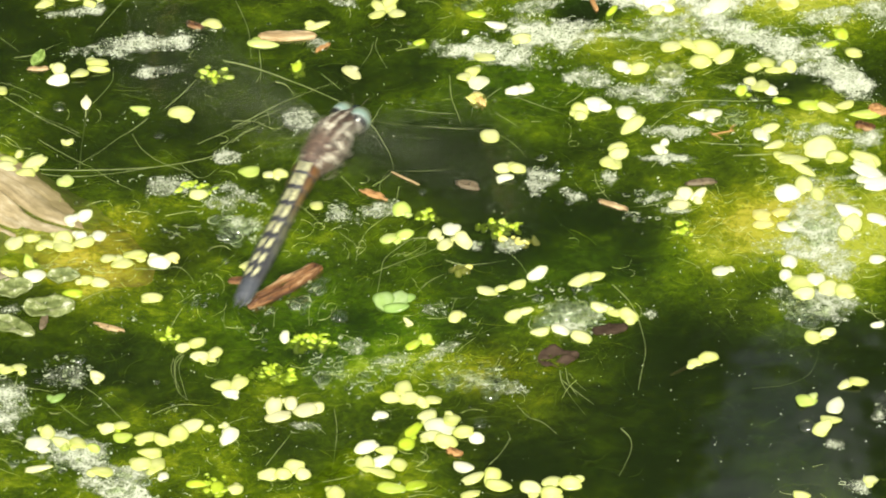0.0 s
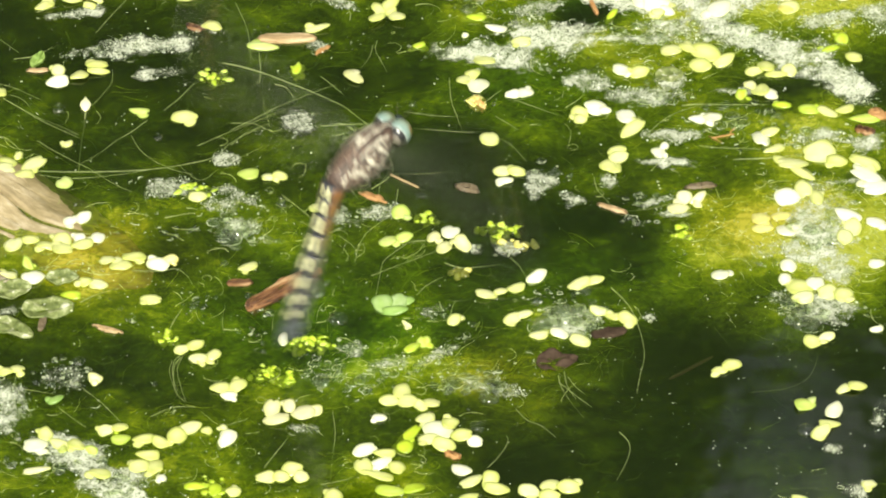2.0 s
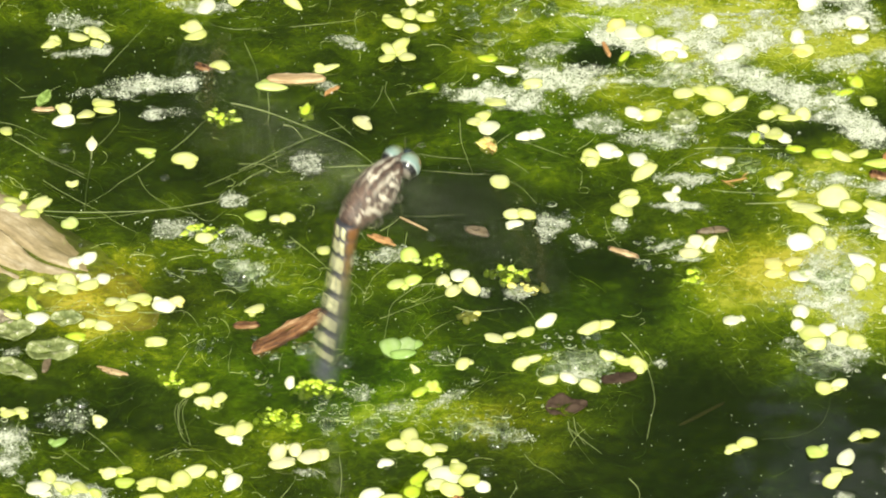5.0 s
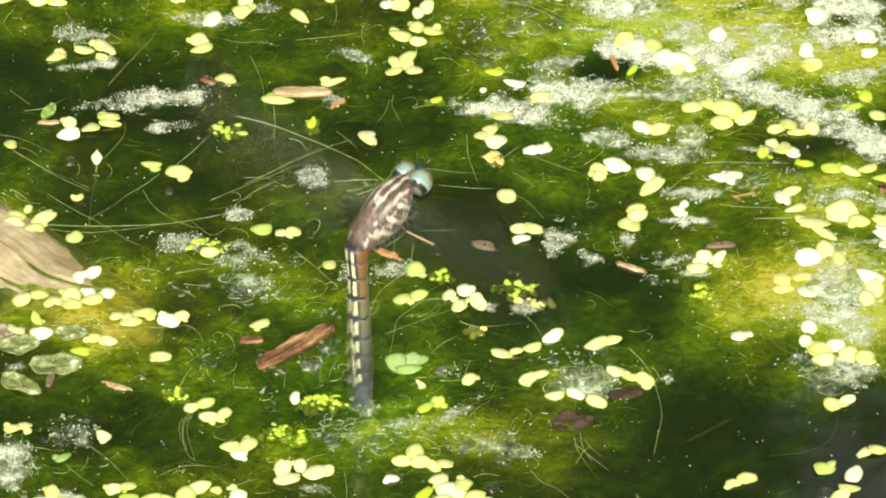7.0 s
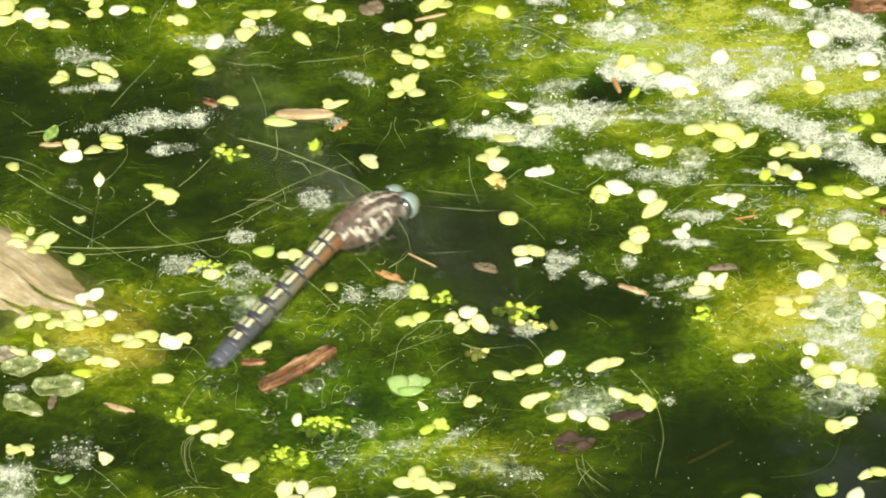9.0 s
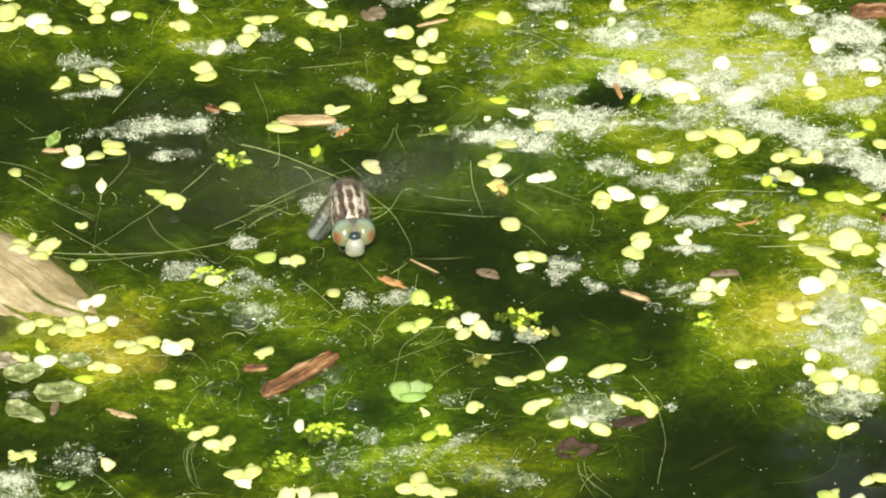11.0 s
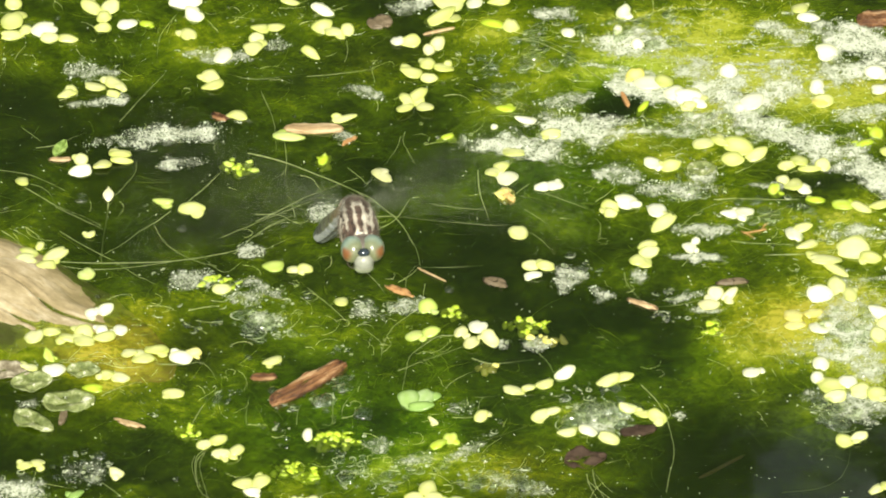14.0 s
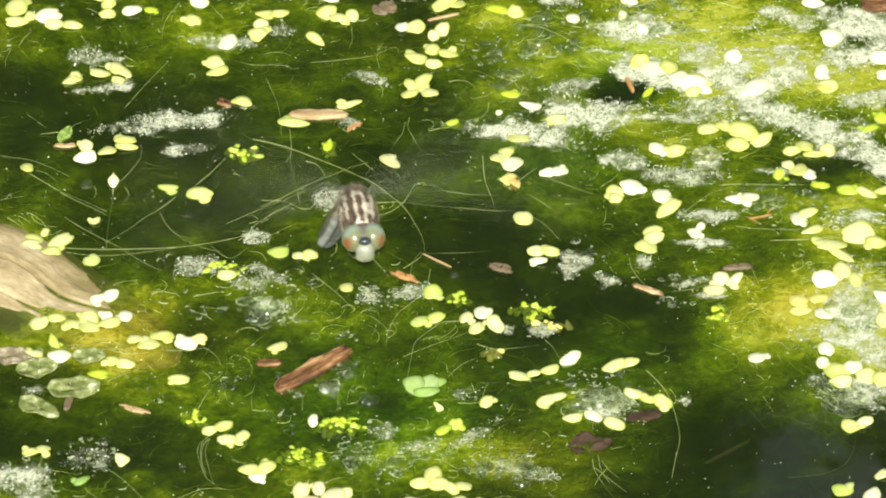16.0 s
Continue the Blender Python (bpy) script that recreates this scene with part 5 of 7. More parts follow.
foam(13.6, 35.6, 6.6, 2.9, -179)
foam(29.8, 31.5, 8.8, 2.9, -179)
foam(19.7, 31.5, 6.6, 2.4, -179)
foam(29.3, 41.0, 5.9, 3.6, -179)
foam(20.5, 46.6, 8.1, 4.9, -179)
foam(40.3, 48.9, 7.0, 3.5, 151)
foam(12.4, 52.8, 5.2, 2.9, -179)
foam(25.7, 29.3, 14.6, 1.9, 175)
foam(35.9, 31.5, 11.9, 2.6, 166)
foam(43.3, 28.1, 11.0, 2.2, -179)
foam(49.5, 33.2, 6.6, 4.1, -179)
foam(22.5, 39.9, 5.9, 3.6, -179)
foam(31.3, 37.6, 8.9, 4.1, -170)
foam(45.9, -6.3, 12.8, 8.3, 87, 0.75)
foam(42.9, -21.2, 6.6, 3.6, -179, 0.6)
foam(39.8, -12.7, 5.3, 3.0, -119, 0.5)
foam(48.3, -14.8, 6.9, 4.3, 87)
foam(47.2, 22.1, 8.0, 2.9, 171)
foam(39.0, 18.8, 6.5, 1.7, -179)
foam(28.1, 5.1, 5.1, 1.6, -179)

# threads and debris
thread([(-53.6, 10.2), (-52.2, 8.7), (-50.8, 6.7)], 0.08)
thread([(-51.1, 18.7), (-49.0, 16.7), (-47.0, 14.9), (-44.3, 13.2), (-41.9, 11.3)], 0.06)
thread([(-50.3, 19.3), (-49.1, 18.7), (-48.0, 17.3), (-47.5, 15.8), (-47.3, 14.7)])
thread([(-47.3, 14.9), (-44.9, 13.0), (-42.2, 11.0), (-41.2, 9.9)])
thread([(-46.8, 10.2), (-44.9, 8.3), (-42.1, 5.9), (-40.1, 4.3), (-37.7, 1.8), (-35.4, -0.0)])
thread([(-46.8, 4.3), (-42.8, 4.0), (-37.4, 4.1), (-32.8, 4.5), (-28.8, 5.4), (-25.4, 6.7), (-24.1, 8.8), (-22.5, 10.5), (-20.1, 12.3)], 0.06)
thread([(-46.4, 3.4), (-42.8, 2.7), (-38.1, 3.2), (-33.4, 4.3)])
thread([(-31.6, 16.0), (-29.6, 18.7), (-27.9, 21.5), (-26.9, 22.9)], 0.06)
thread([(-49.9, 26.4), (-47.2, 27.0), (-45.6, 28.4), (-43.9, 29.5)], 0.055)
thread([(-33.6, 14.1), (-35.5, 11.8), (-37.5, 9.9), (-39.2, 7.8), (-42.1, 5.1)])
thread([(-35.5, 11.0), (-34.5, 8.3), (-32.8, 6.1), (-30.4, 4.3), (-28.1, 3.4)])
thread([(-40.3, 17.1), (-39.3, 18.7), (-38.0, 21.5), (-37.9, 23.7)])
thread([(-28.2, 27.5), (-28.7, 26.2), (-27.6, 25.1)])
thread([(-24.6, 25.3), (-22.2, 24.4), (-19.5, 23.1), (-16.8, 21.4), (-14.1, 19.6), (-11.4, 17.6), (-9.8, 16.3), (-7.4, 13.2)], 0.075)
thread([(-20.2, 27.3), (-20.0, 23.7), (-20.1, 20.9), (-19.6, 17.6), (-19.1, 14.3), (-18.9, 12.7)], 0.055)
thread([(-20.3, 22.0), (-20.5, 21.1), (-21.2, 20.7)])
thread([(-23.5, 9.1), (-22.1, 11.0), (-20.5, 12.3), (-19.1, 13.2)])
thread([(-23.5, 13.4), (-20.8, 13.2), (-19.5, 12.3), (-18.1, 11.2)])
thread([(-23.5, 12.1), (-20.8, 14.1), (-18.2, 16.3), (-15.5, 18.1), (-12.8, 19.8), (-10.8, 20.7)])
thread([(-12.7, 22.5), (-11.1, 20.4), (-9.8, 18.5)])
thread([(-10.1, 10.1), (-8.1, 11.2), (-6.7, 12.9), (-5.7, 15.4), (-5.3, 16.3)], 0.06)
thread([(-12.8, 12.7), (-10.1, 12.9), (-6.7, 13.0), (-2.7, 12.3), (1.3, 11.7), (4.3, 11.3), (6.7, 11.4)], 0.06)
thread([(-7.4, 13.4), (-6.1, 11.0), (-5.1, 8.3), (-4.4, 6.1), (-4.1, 3.4)], 0.055)
thread([(-3.5, 0.1), (-3.6, -0.9), (-4.1, -4.2), (-5.7, -6.3), (-7.4, -8.5), (-8.4, -11.7), (-8.7, -14.0)], 0.06)
thread([(2.8, 22.0), (3.0, 17.6), (3.7, 14.3), (4.3, 11.5)], 0.06)
thread([(-6.4, 28.6), (-6.8, 26.4), (-7.8, 24.2), (-8.4, 22.5)])
thread([(-5.9, 29.5), (-6.1, 27.5), (-5.4, 25.3), (-4.7, 23.3)])
thread([(-2.7, 15.4), (1.3, 14.5), (4.7, 14.3)])
thread([(-4.1, 3.2), (-0.1, 3.2), (3.3, 3.6)])
thread([(-10.4, 2.3), (-9.1, 0.1), (-8.1, -2.0)], 0.06)
thread([(7.0, 17.0), (8.4, 18.7), (9.1, 19.5)])
thread([(8.3, 14.3), (10.0, 12.6), (11.0, 11.5)])
thread([(-0.1, -9.8), (-2.1, -10.1), (-3.7, -11.7), (-5.3, -13.8), (-5.8, -17.0), (-6.2, -20.2)], 0.06)
thread([(-6.7, -16.5), (-4.1, -14.9), (-1.4, -13.3), (0.9, -11.9)])
thread([(-1.4, -20.2), (-0.1, -18.3), (2.2, -16.5), (4.5, -15.4), (5.5, -15.0)], 0.055)
thread([(1.9, -14.1), (3.9, -15.1), (6.5, -14.9), (9.2, -14.3)], 0.055)
thread([(2.2, -21.3), (3.2, -21.5), (5.2, -21.1)])
thread([(2.5, -24.5), (2.9, -22.3), (3.3, -21.5)])
thread([(9.8, -13.3), (10.8, -14.9), (11.6, -17.0)])
thread([(-10.7, -8.5), (-9.0, -10.6), (-8.0, -12.8)])
thread([(11.4, -21.3), (12.4, -21.0), (13.1, -20.2)])
thread([(-1.4, -35.0), (1.2, -31.8), (3.2, -29.7), (5.8, -28.2), (8.4, -26.8)], 0.055)
thread([(21.7, -19.2), (23.0, -21.3), (24.0, -23.4), (24.9, -27.1), (25.4, -31.9), (24.8, -36.1), (24.4, -39.2)], 0.07)
thread([(15.9, -35.0), (16.2, -37.6), (17.2, -40.2)], 0.07)
thread([(16.3, -36.0), (17.2, -37.9), (18.2, -39.2)])
thread([(20.0, 2.3), (20.3, 0.1), (21.6, -2.6), (23.2, -4.2), (26.5, -4.0), (29.2, -2.9)], 0.055)
thread([(-17.4, -0.7), (-14.7, -4.2), (-12.4, -7.6)], 0.055)
thread([(-35.2, -15.2), (-31.9, -15.4), (-29.9, -14.9), (-28.5, -16.5), (-28.0, -18.1)])
thread([(-41.3, -21.2), (-39.7, -20.0), (-37.1, -18.6)], 0.06)
thread([(-30.7, -26.5), (-29.8, -23.9), (-28.8, -21.8), (-27.2, -19.7)], 0.06)
thread([(-46.4, -14.9), (-43.1, -15.1), (-39.1, -14.9)])
thread([(-29.3, -31.8), (-30.0, -33.4), (-30.1, -36.0), (-29.6, -38.1)], 0.055)
thread([(-30.3, -32.3), (-30.6, -34.4), (-29.9, -38.1)])
thread([(-18.5, -26.6), (-18.4, -24.4), (-18.0, -22.9)])
thread([(-14.3, -26.3), (-14.3, -23.4), (-14.1, -21.3)])
thread([(-13.3, -25.0), (-13.0, -22.9), (-12.0, -20.7), (-11.2, -18.1)])
thread([(-24.2, -27.1), (-24.4, -25.0), (-24.1, -21.3)])
thread([(7.2, 47.9), (10.2, 47.1), (13.6, 44.5), (16.3, 41.4), (19.0, 38.1), (21.0, 34.7)], 0.06)
thread([(10.7, 17.6), (13.4, 15.9), (16.7, 14.0)], 0.05)
thread([(30.8, 16.2), (33.5, 16.4), (38.9, 16.2), (42.3, 16.4)], 0.06)
thread([(36.7, 5.5), (41.4, 5.7), (45.4, 6.6)], 0.06)
thread([(26.7, 11.0), (29.5, 14.3), (32.9, 16.2)])
thread([(32.7, 8.2), (35.4, 7.7), (40.1, 7.5)], 0.055)
thread([(37.8, -39.0), (41.8, -38.4), (44.4, -36.6), (45.5, -34.0), (45.9, -31.4)], 0.045, 0.2)
thread([(-29.1, -31.1), (-30.1, -32.7), (-30.2, -35.4), (-29.7, -38.6), (-28.7, -40.2)], 0.055)
thread([(-29.1, -31.7), (-29.7, -34.3), (-29.0, -38.6), (-28.6, -40.2)])
thread([(-48.7, -35.1), (-49.0, -38.3), (-48.5, -41.4)])
thread([(-48.8, -36.7), (-47.6, -39.9), (-46.7, -42.5)])
thread([(-41.0, -37.3), (-38.7, -40.0), (-36.3, -43.8)])
thread([(-43.6, -41.0), (-41.9, -43.1), (-40.3, -44.8)])
thread([(-32.7, -42.8), (-30.0, -41.2), (-27.4, -41.1)])
thread([(-25.0, -45.6), (-23.4, -44.5), (-21.4, -43.5)])
thread([(-19.4, -52.5), (-18.1, -49.9), (-16.8, -47.3), (-16.1, -45.2)], 0.055)
thread([(-11.4, -42.1), (-11.1, -46.3), (-11.5, -51.6), (-11.8, -56.3)], 0.055)
thread([(-12.8, -55.7), (-10.8, -55.2), (-8.2, -54.2)])
thread([(15.2, -35.7), (15.5, -37.8), (16.5, -40.5), (18.1, -43.7)], 0.07)
thread([(15.5, -37.3), (17.1, -39.4), (19.1, -41.8)], 0.06)
thread([(10.1, -41.9), (11.4, -44.1), (13.1, -45.2), (14.7, -47.3)])
thread([(6.7, -52.9), (8.0, -50.9), (9.1, -48.2), (8.9, -46.7)], 0.055)
thread([(22.2, -46.4), (23.3, -48.5), (23.2, -51.1), (21.8, -55.3)], 0.06)
thread([(-1.5, -47.5), (-0.6, -49.7), (-1.2, -51.7)])
thread([(-23.1, 37.4), (-21.6, 31.7), (-21.2, 26.1)])
thread([(52.5, -6.4), (54.1, -10.7), (54.5, -14.0)])
thread([(-33.5, 52.8), (-35.4, 48.3), (-35.7, 43.2)])
thread([(-27.6, 8.9), (-23.6, 11.6), (-16.9, 16.0)], 0.036)
thread([(-24.2, 5.1), (-20.9, 7.8), (-16.9, 10.5)], 0.036)
thread([(-24.9, 4.5), (-27.5, 2.4), (-31.6, 7.8), (-32.9, 6.2)], 0.036)
thread([(-54.6, 22.1), (-50.5, 21.0), (-46.4, 18.2)], 0.036)
thread([(-51.7, 30.4), (-49.3, 27.6)], 0.036)
thread([(-5.9, -2.0), (-5.6, 1.2), (-4.5, 3.6)], 0.036)
thread([(7.2, 11.0), (9.9, 8.8), (11.9, 5.5)], 0.036)
thread([(-40.0, 31.5), (-37.3, 36.5), (-34.7, 41.0)])
thread([(8.2, 48.0), (11.0, 47.5), (14.3, 44.9), (16.7, 41.9)])
thread([(21.9, 47.7), (22.0, 50.9), (24.0, 52.7), (25.3, 51.1)])
thread([(-17.7, 40.4), (-13.6, 41.0), (-9.5, 41.9)])
thread([(-9.5, 39.3), (-9.8, 42.1), (-9.0, 44.4)])
thread([(-12.9, 47.7), (-12.8, 44.9), (-13.2, 43.2)])
thread([(-27.2, 41.0), (-23.8, 39.9), (-17.7, 41.0)])
chip("wood_chip", "reddish brown splinter of wet bark afloat", -17.2, -19.1, 11.2, 2.1, 1.4, 41, WOOD, 0.75, z=0.2, roll=-14, taper=0.25, groove=0.55)
chip("wood_splinter", "pale tan flat wood splinter afloat", -16.8, 29.9, 7.1, 1.6, 0.6, -0, STRAW, 0.6)
chip("twig", "short thin straw twig on the water", -2.7, 1.6, 4.2, 0.2, 0.2, -38, STRAW, 0.2)
chip("bark_flake", "small orange flake of bark afloat", -6.5, -1.4, 3.1, 0.8, 0.4, -30, ORANGE, 1.2)
chip("bark_flake", "thin tan sliver of bark afloat", 22.1, -4.0, 3.2, 0.6, 0.35, -29, STRAW, 1.1)
chip("bark_flake", "dull brown flake of bark afloat", 4.8, 0.2, 3.3, 1.3, 0.4, -27, GREYBARK, 1.2)
chip("bark_flake", "thin tan sliver of bark afloat", -38.0, -26.5, 2.6, 0.7, 0.35, -23, STRAW, 1.1)
chip("bark_flake", "grey-violet strip of bark at the surface", 32.7, 0.2, 4.0, 0.9, 0.4, 5, GREYBARK, 1.1)
chip("bark_flake", "thin orange sliver of bark afloat", -12.5, 27.6, 2.3, 0.45, 0.3, 42, ORANGE, 1.1)
chip("bark_flake", "small orange flake of bark afloat", 2.6, -50.6, 1.9, 0.9, 0.5, -32, ORANGE, 1.1)
chip("bark_flake", "small reddish brown flake afloat", 52.7, 10.8, 2.2, 1.2, 0.5, -25, WOOD, 1.1)
chip("bark_flake", "small orange brown flake afloat", 54.4, 14.0, 2.2, 1.4, 0.5, -32, ORANGE, 1.1)
chip("bark_flake", "reddish brown piece of bark afloat", 51.0, 51.5, 4.1, 2.6, 0.9, 3, WOOD, 0.8)
chip("bark_flake", "small dark red flake afloat", -28.0, 32.2, 1.7, 0.8, 0.4, -26, WOOD, 1.1)
chip("bark_flake", "pinkish brown soaked flake among froth", -8.9, 51.1, 3.1, 2.2, 0.5, 22, GREYBARK, 0.8)
chip("twig", "short brown twig standing at the surface", 20.5, 35.7, 2.9, 0.5, 0.5, -73, ORANGE, 0.2)
chip("twig", "thin orange twig at the surface", 35.6, 10.1, 3.0, 0.3, 0.3, 16, ORANGE, 0.2, z=-0.1)
chip("twig", "thin dark twig at the surface", -1.8, 49.3, 4.0, 0.35, 0.3, 20, STRAW, 0.2)
chip("twig", "dull brown waterlogged twig at the surface", 30.9, -34.2, 6.6, 0.34, 0.3, 39, TWIG, 0.4, z=-0.2)
chip("bark_flake", "dark maroon flake of bark beside duckweed", 21.3, -27.9, 4.4, 1.5, 0.5, 12, DARKLEAF, 0.8)
chip("bark_flake", "thin orange sliver of bark in the algae", 36.6, 10.9, 2.2, 0.3, 0.3, 62, ORANGE, 0.5, z=-0.15)
chip("bark_flake", "thin orange sliver of bark in the algae", 34.7, 9.6, 2.0, 0.3, 0.3, -38, ORANGE, 0.5, z=-0.15)
chip("bark_flake", "reddish brown flake afloat beside duckweed", -22.4, -17.8, 2.8, 1.0, 0.4, 4, WOOD, 0.8)
chip("bark_flake", "pinkish brown stub of bark among dead leaves", -45.7, -25.2, 2.6, 0.8, 0.5, 80, GREYBARK, 0.7)
chip("bark_flake", "thin tan sliver of bark afloat", -47.0, 24.0, 2.1, 0.5, 0.3, 0, STRAW, 0.8)
tuft(6.3, 17.5, 1.8, 2.0, 5, "o", -0.3)
chip("root_clump", "orange rotting root below a duckweed", 6.3, 17.1, 2.5, 0.9, 0.7, -65, ROOTMAT, 1.6, z=-0.1, taper=0.7)
log_slab()
dead_leaf(-49.5, -18.8, 5.0, 3.4, 12, DEADLEAF, "olive grey rotting leaf lying at the surface")
dead_leaf(-52.3, -16.6, 5.4, 3.0, -8, BROWNLEAF, "dull grey-brown rotting leaf lying at the surface")
dead_leaf(-45.1, -22.5, 6.2, 3.8, 8, DEADLEAF, "olive grey rotting leaf lying at the surface")
dead_leaf(-49.1, -26.2, 5.6, 3.0, -35, DEADLEAF, "pale soaked leaf floating at the surface")
dead_leaf(-43.5, -16.6, 4.0, 2.6, 0, DEADLEAF, "olive grey rotting leaf lying at the surface")
dead_leaf(15.1, -33.1, 5.0, 3.2, 10, DARKLEAF, "dark brown crumpled sodden leaf at the surface", crumple=1.0, z=0.1)
dead_leaf(-47.0, 26.0, 2.9, 1.5, 65, GREENLEAF, "small folded green leaf tip at the surface")
dead_leaf(29.4, 22.0, 3.4, 2.6, 0, DEADLEAF, "pale soaked leaf floating at the surface")
tuft(-25.6, 22.8, 2.6, 2.6, 12)
tuft(-14.3, -29.2, 5.0, 3.0, 22)
tuft(-0.1, -5.4, 2.4, 2.4, 9)
tuft(8.6, -7.5, 3.6, 3.0, 14)
tuft(-19.3, -34.7, 3.0, 3.0, 14)
tuft(-16.9, -35.8, 1.6, 3.0, 8)
tuft(-27.5, 0.6, 4.6, 2.0, 10)
tuft(-31.3, -27.6, 3.0, 3.0, 8)
tuft(-25.8, -56.2, 3.0, 3.0, 10)
tuft(30.5, -8.7, 1.6, 4.0, 8)
tuft(10.3, -10.5, 3.0, 1.6, 8, "o")
tuft(3.9, -15.3, 2.2, 1.4, 5, "o")
tuft(-15.7, 24.0, 1.2, 1.6, 4)
bud(-41.1, 16.4)
bubble(43.7, -25.7, 1.45)
bubble(45.6, -26.3, 0.8)
bubble(-44.3, 16.4, 0.85)
bubble(-22.7, -7.7, 1.7)
bubble(-21.1, -6.6, 0.9)
bubble(2.2, -37.6, 0.9)
bubble(4.6, -37.6, 0.7)
bubble(7.0, -40.0, 1.3)
bubble(-11.4, -24.8, 0.6)
bubble(-19.6, -30.7, 0.4)
bubble(-39.4, 27.3, 1.0)
bubble(16.2, -25.2, 1.5)
bubble(5.6, -45.3, 1.0)
bubble(44.1, -46.5, 1.1)
bubble(-17.4, -2.3, 0.8)
bubble(16.8, -3.3, 0.6)
bubble(14.0, 43.2, 0.9)
bubble(14.6, 39.9, 0.8)
bubble(10.3, 49.4, 1.2)
bubble(9.6, 44.4, 1.6)
bubble(23.9, 46.0, 1.1)
bubble(-16.0, -22.1, 1)
bubble(-13.3, -20.2, 0.6)
bubble(-18.9, -23.5, 0.7)
bubble(-21.3, -20.2, 0.6)
bubble(-10.7, -24.9, 1.2)
bubble(-15.0, -23.9, 0.5)
bubble(-12.2, -17.8, 0.5)
foam(-51.5, -39.0, 7.0, 5.0, 0, 0.9)
foam(-49.7, -22.7, 2.6, 1.6, 20)
foam(-44.1, -21.6, 2.4, 1.2, 0)
chip("sunken_wood", "brown end of rotten wood sunk under the water", -41.0, -10.6, 20.0, 11.0, 1.0, -38, SUNK, 0.5, z=-0.85, category="wood", taper=0.75)
jelly(-19.6, -23.4, 1.4, 0.9, 9)
jelly(-15.9, -21.8, 1.6, 0.9, 10)
jelly(-13.8, -19.1, 1.4, 1.2, 9)
jelly(-22.8, -7.4, 3.2, 3.2, 34, 1.5)
jelly(-20.2, -9.2, 2.6, 2.6, 26)
jelly(-27.4, -21.0, 2.6, 2.4, 12, 0.5)
jelly(-35.4, -24.4, 1.2, 1.2, 7, 0.5)
jelly(-29.6, -7.9, 2.6, 1.4, 12, 0.5)
jelly(-13.3, -12.8, 1.3, 1.3, 7, 0.6)
jelly(-20.5, -26.6, 2.4, 1.2, 10, 0.4)
jelly(-43.4, -35.0, 3.4, 3.4, 36, 0.8)
jelly(9.5, -11.7, 1.6, 1.6, 12, 1.0)
jelly(14.4, -25.0, 2.2, 2.4, 26, 1.6)
jelly(18.8, -24.8, 3.0, 2.2, 34, 1.3)
jelly(15.0, -20.4, 5.0, 1.6, 26, 0.7)
jelly(-4.1, -34.6, 3.4, 3.0, 30, 0.9)
jelly(2.5, -37.0, 3.0, 2.4, 30, 1.1)
jelly(6.8, -37.0, 2.8, 2.6, 26, 1.0)
jelly(44.0, -24.8, 3.2, 2.6, 36, 1.5)
jelly(45.6, -8.4, 3.4, 5.0, 44, 1.0)
jelly(25.0, -2.1, 2.8, 1.2, 22, 0.6)
jelly(25.2, -6.4, 2.6, 0.8, 14, 0.5)
jelly(27.0, 17.6, 4.4, 2.0, 30, 0.9)
jelly(25.6, 30.4, 5.0, 2.0, 34, 0.9)
jelly(14.6, 2.8, 3.4, 3.0, 22, 0.6)
jelly(-10.7, -4.2, 1.8, 1.8, 16, 0.5)
jelly(-6.7, -4.7, 1.8, 1.6, 14, 0.5)
jelly(24.0, 49.0, 5.0, 5.0, 44, 1.3)
jelly(5.4, 40.9, 5.5, 5.5, 44, 0.9)
jelly(12.0, 46.0, 6.0, 5.0, 40, 1.0)
jelly(38.0, 12.0, 8.0, 5.0, 60, 0.8)
jelly(34.0, 31.0, 8.0, 4.0, 60, 0.8)
jelly(-9.4, -37.6, 4.0, 2.6, 30, 0.9)
jelly(-13.4, -34.0, 3.4, 3.0, 26, 0.8)
jelly(-44.0, -50.0, 6.0, 4.0, 40, 0.8)
jelly(-37.2, -55.3, 4.0, 2.6, 26, 0.9)
froth_streaks(44)
stray_bubbles(110)
rim_glints(260)

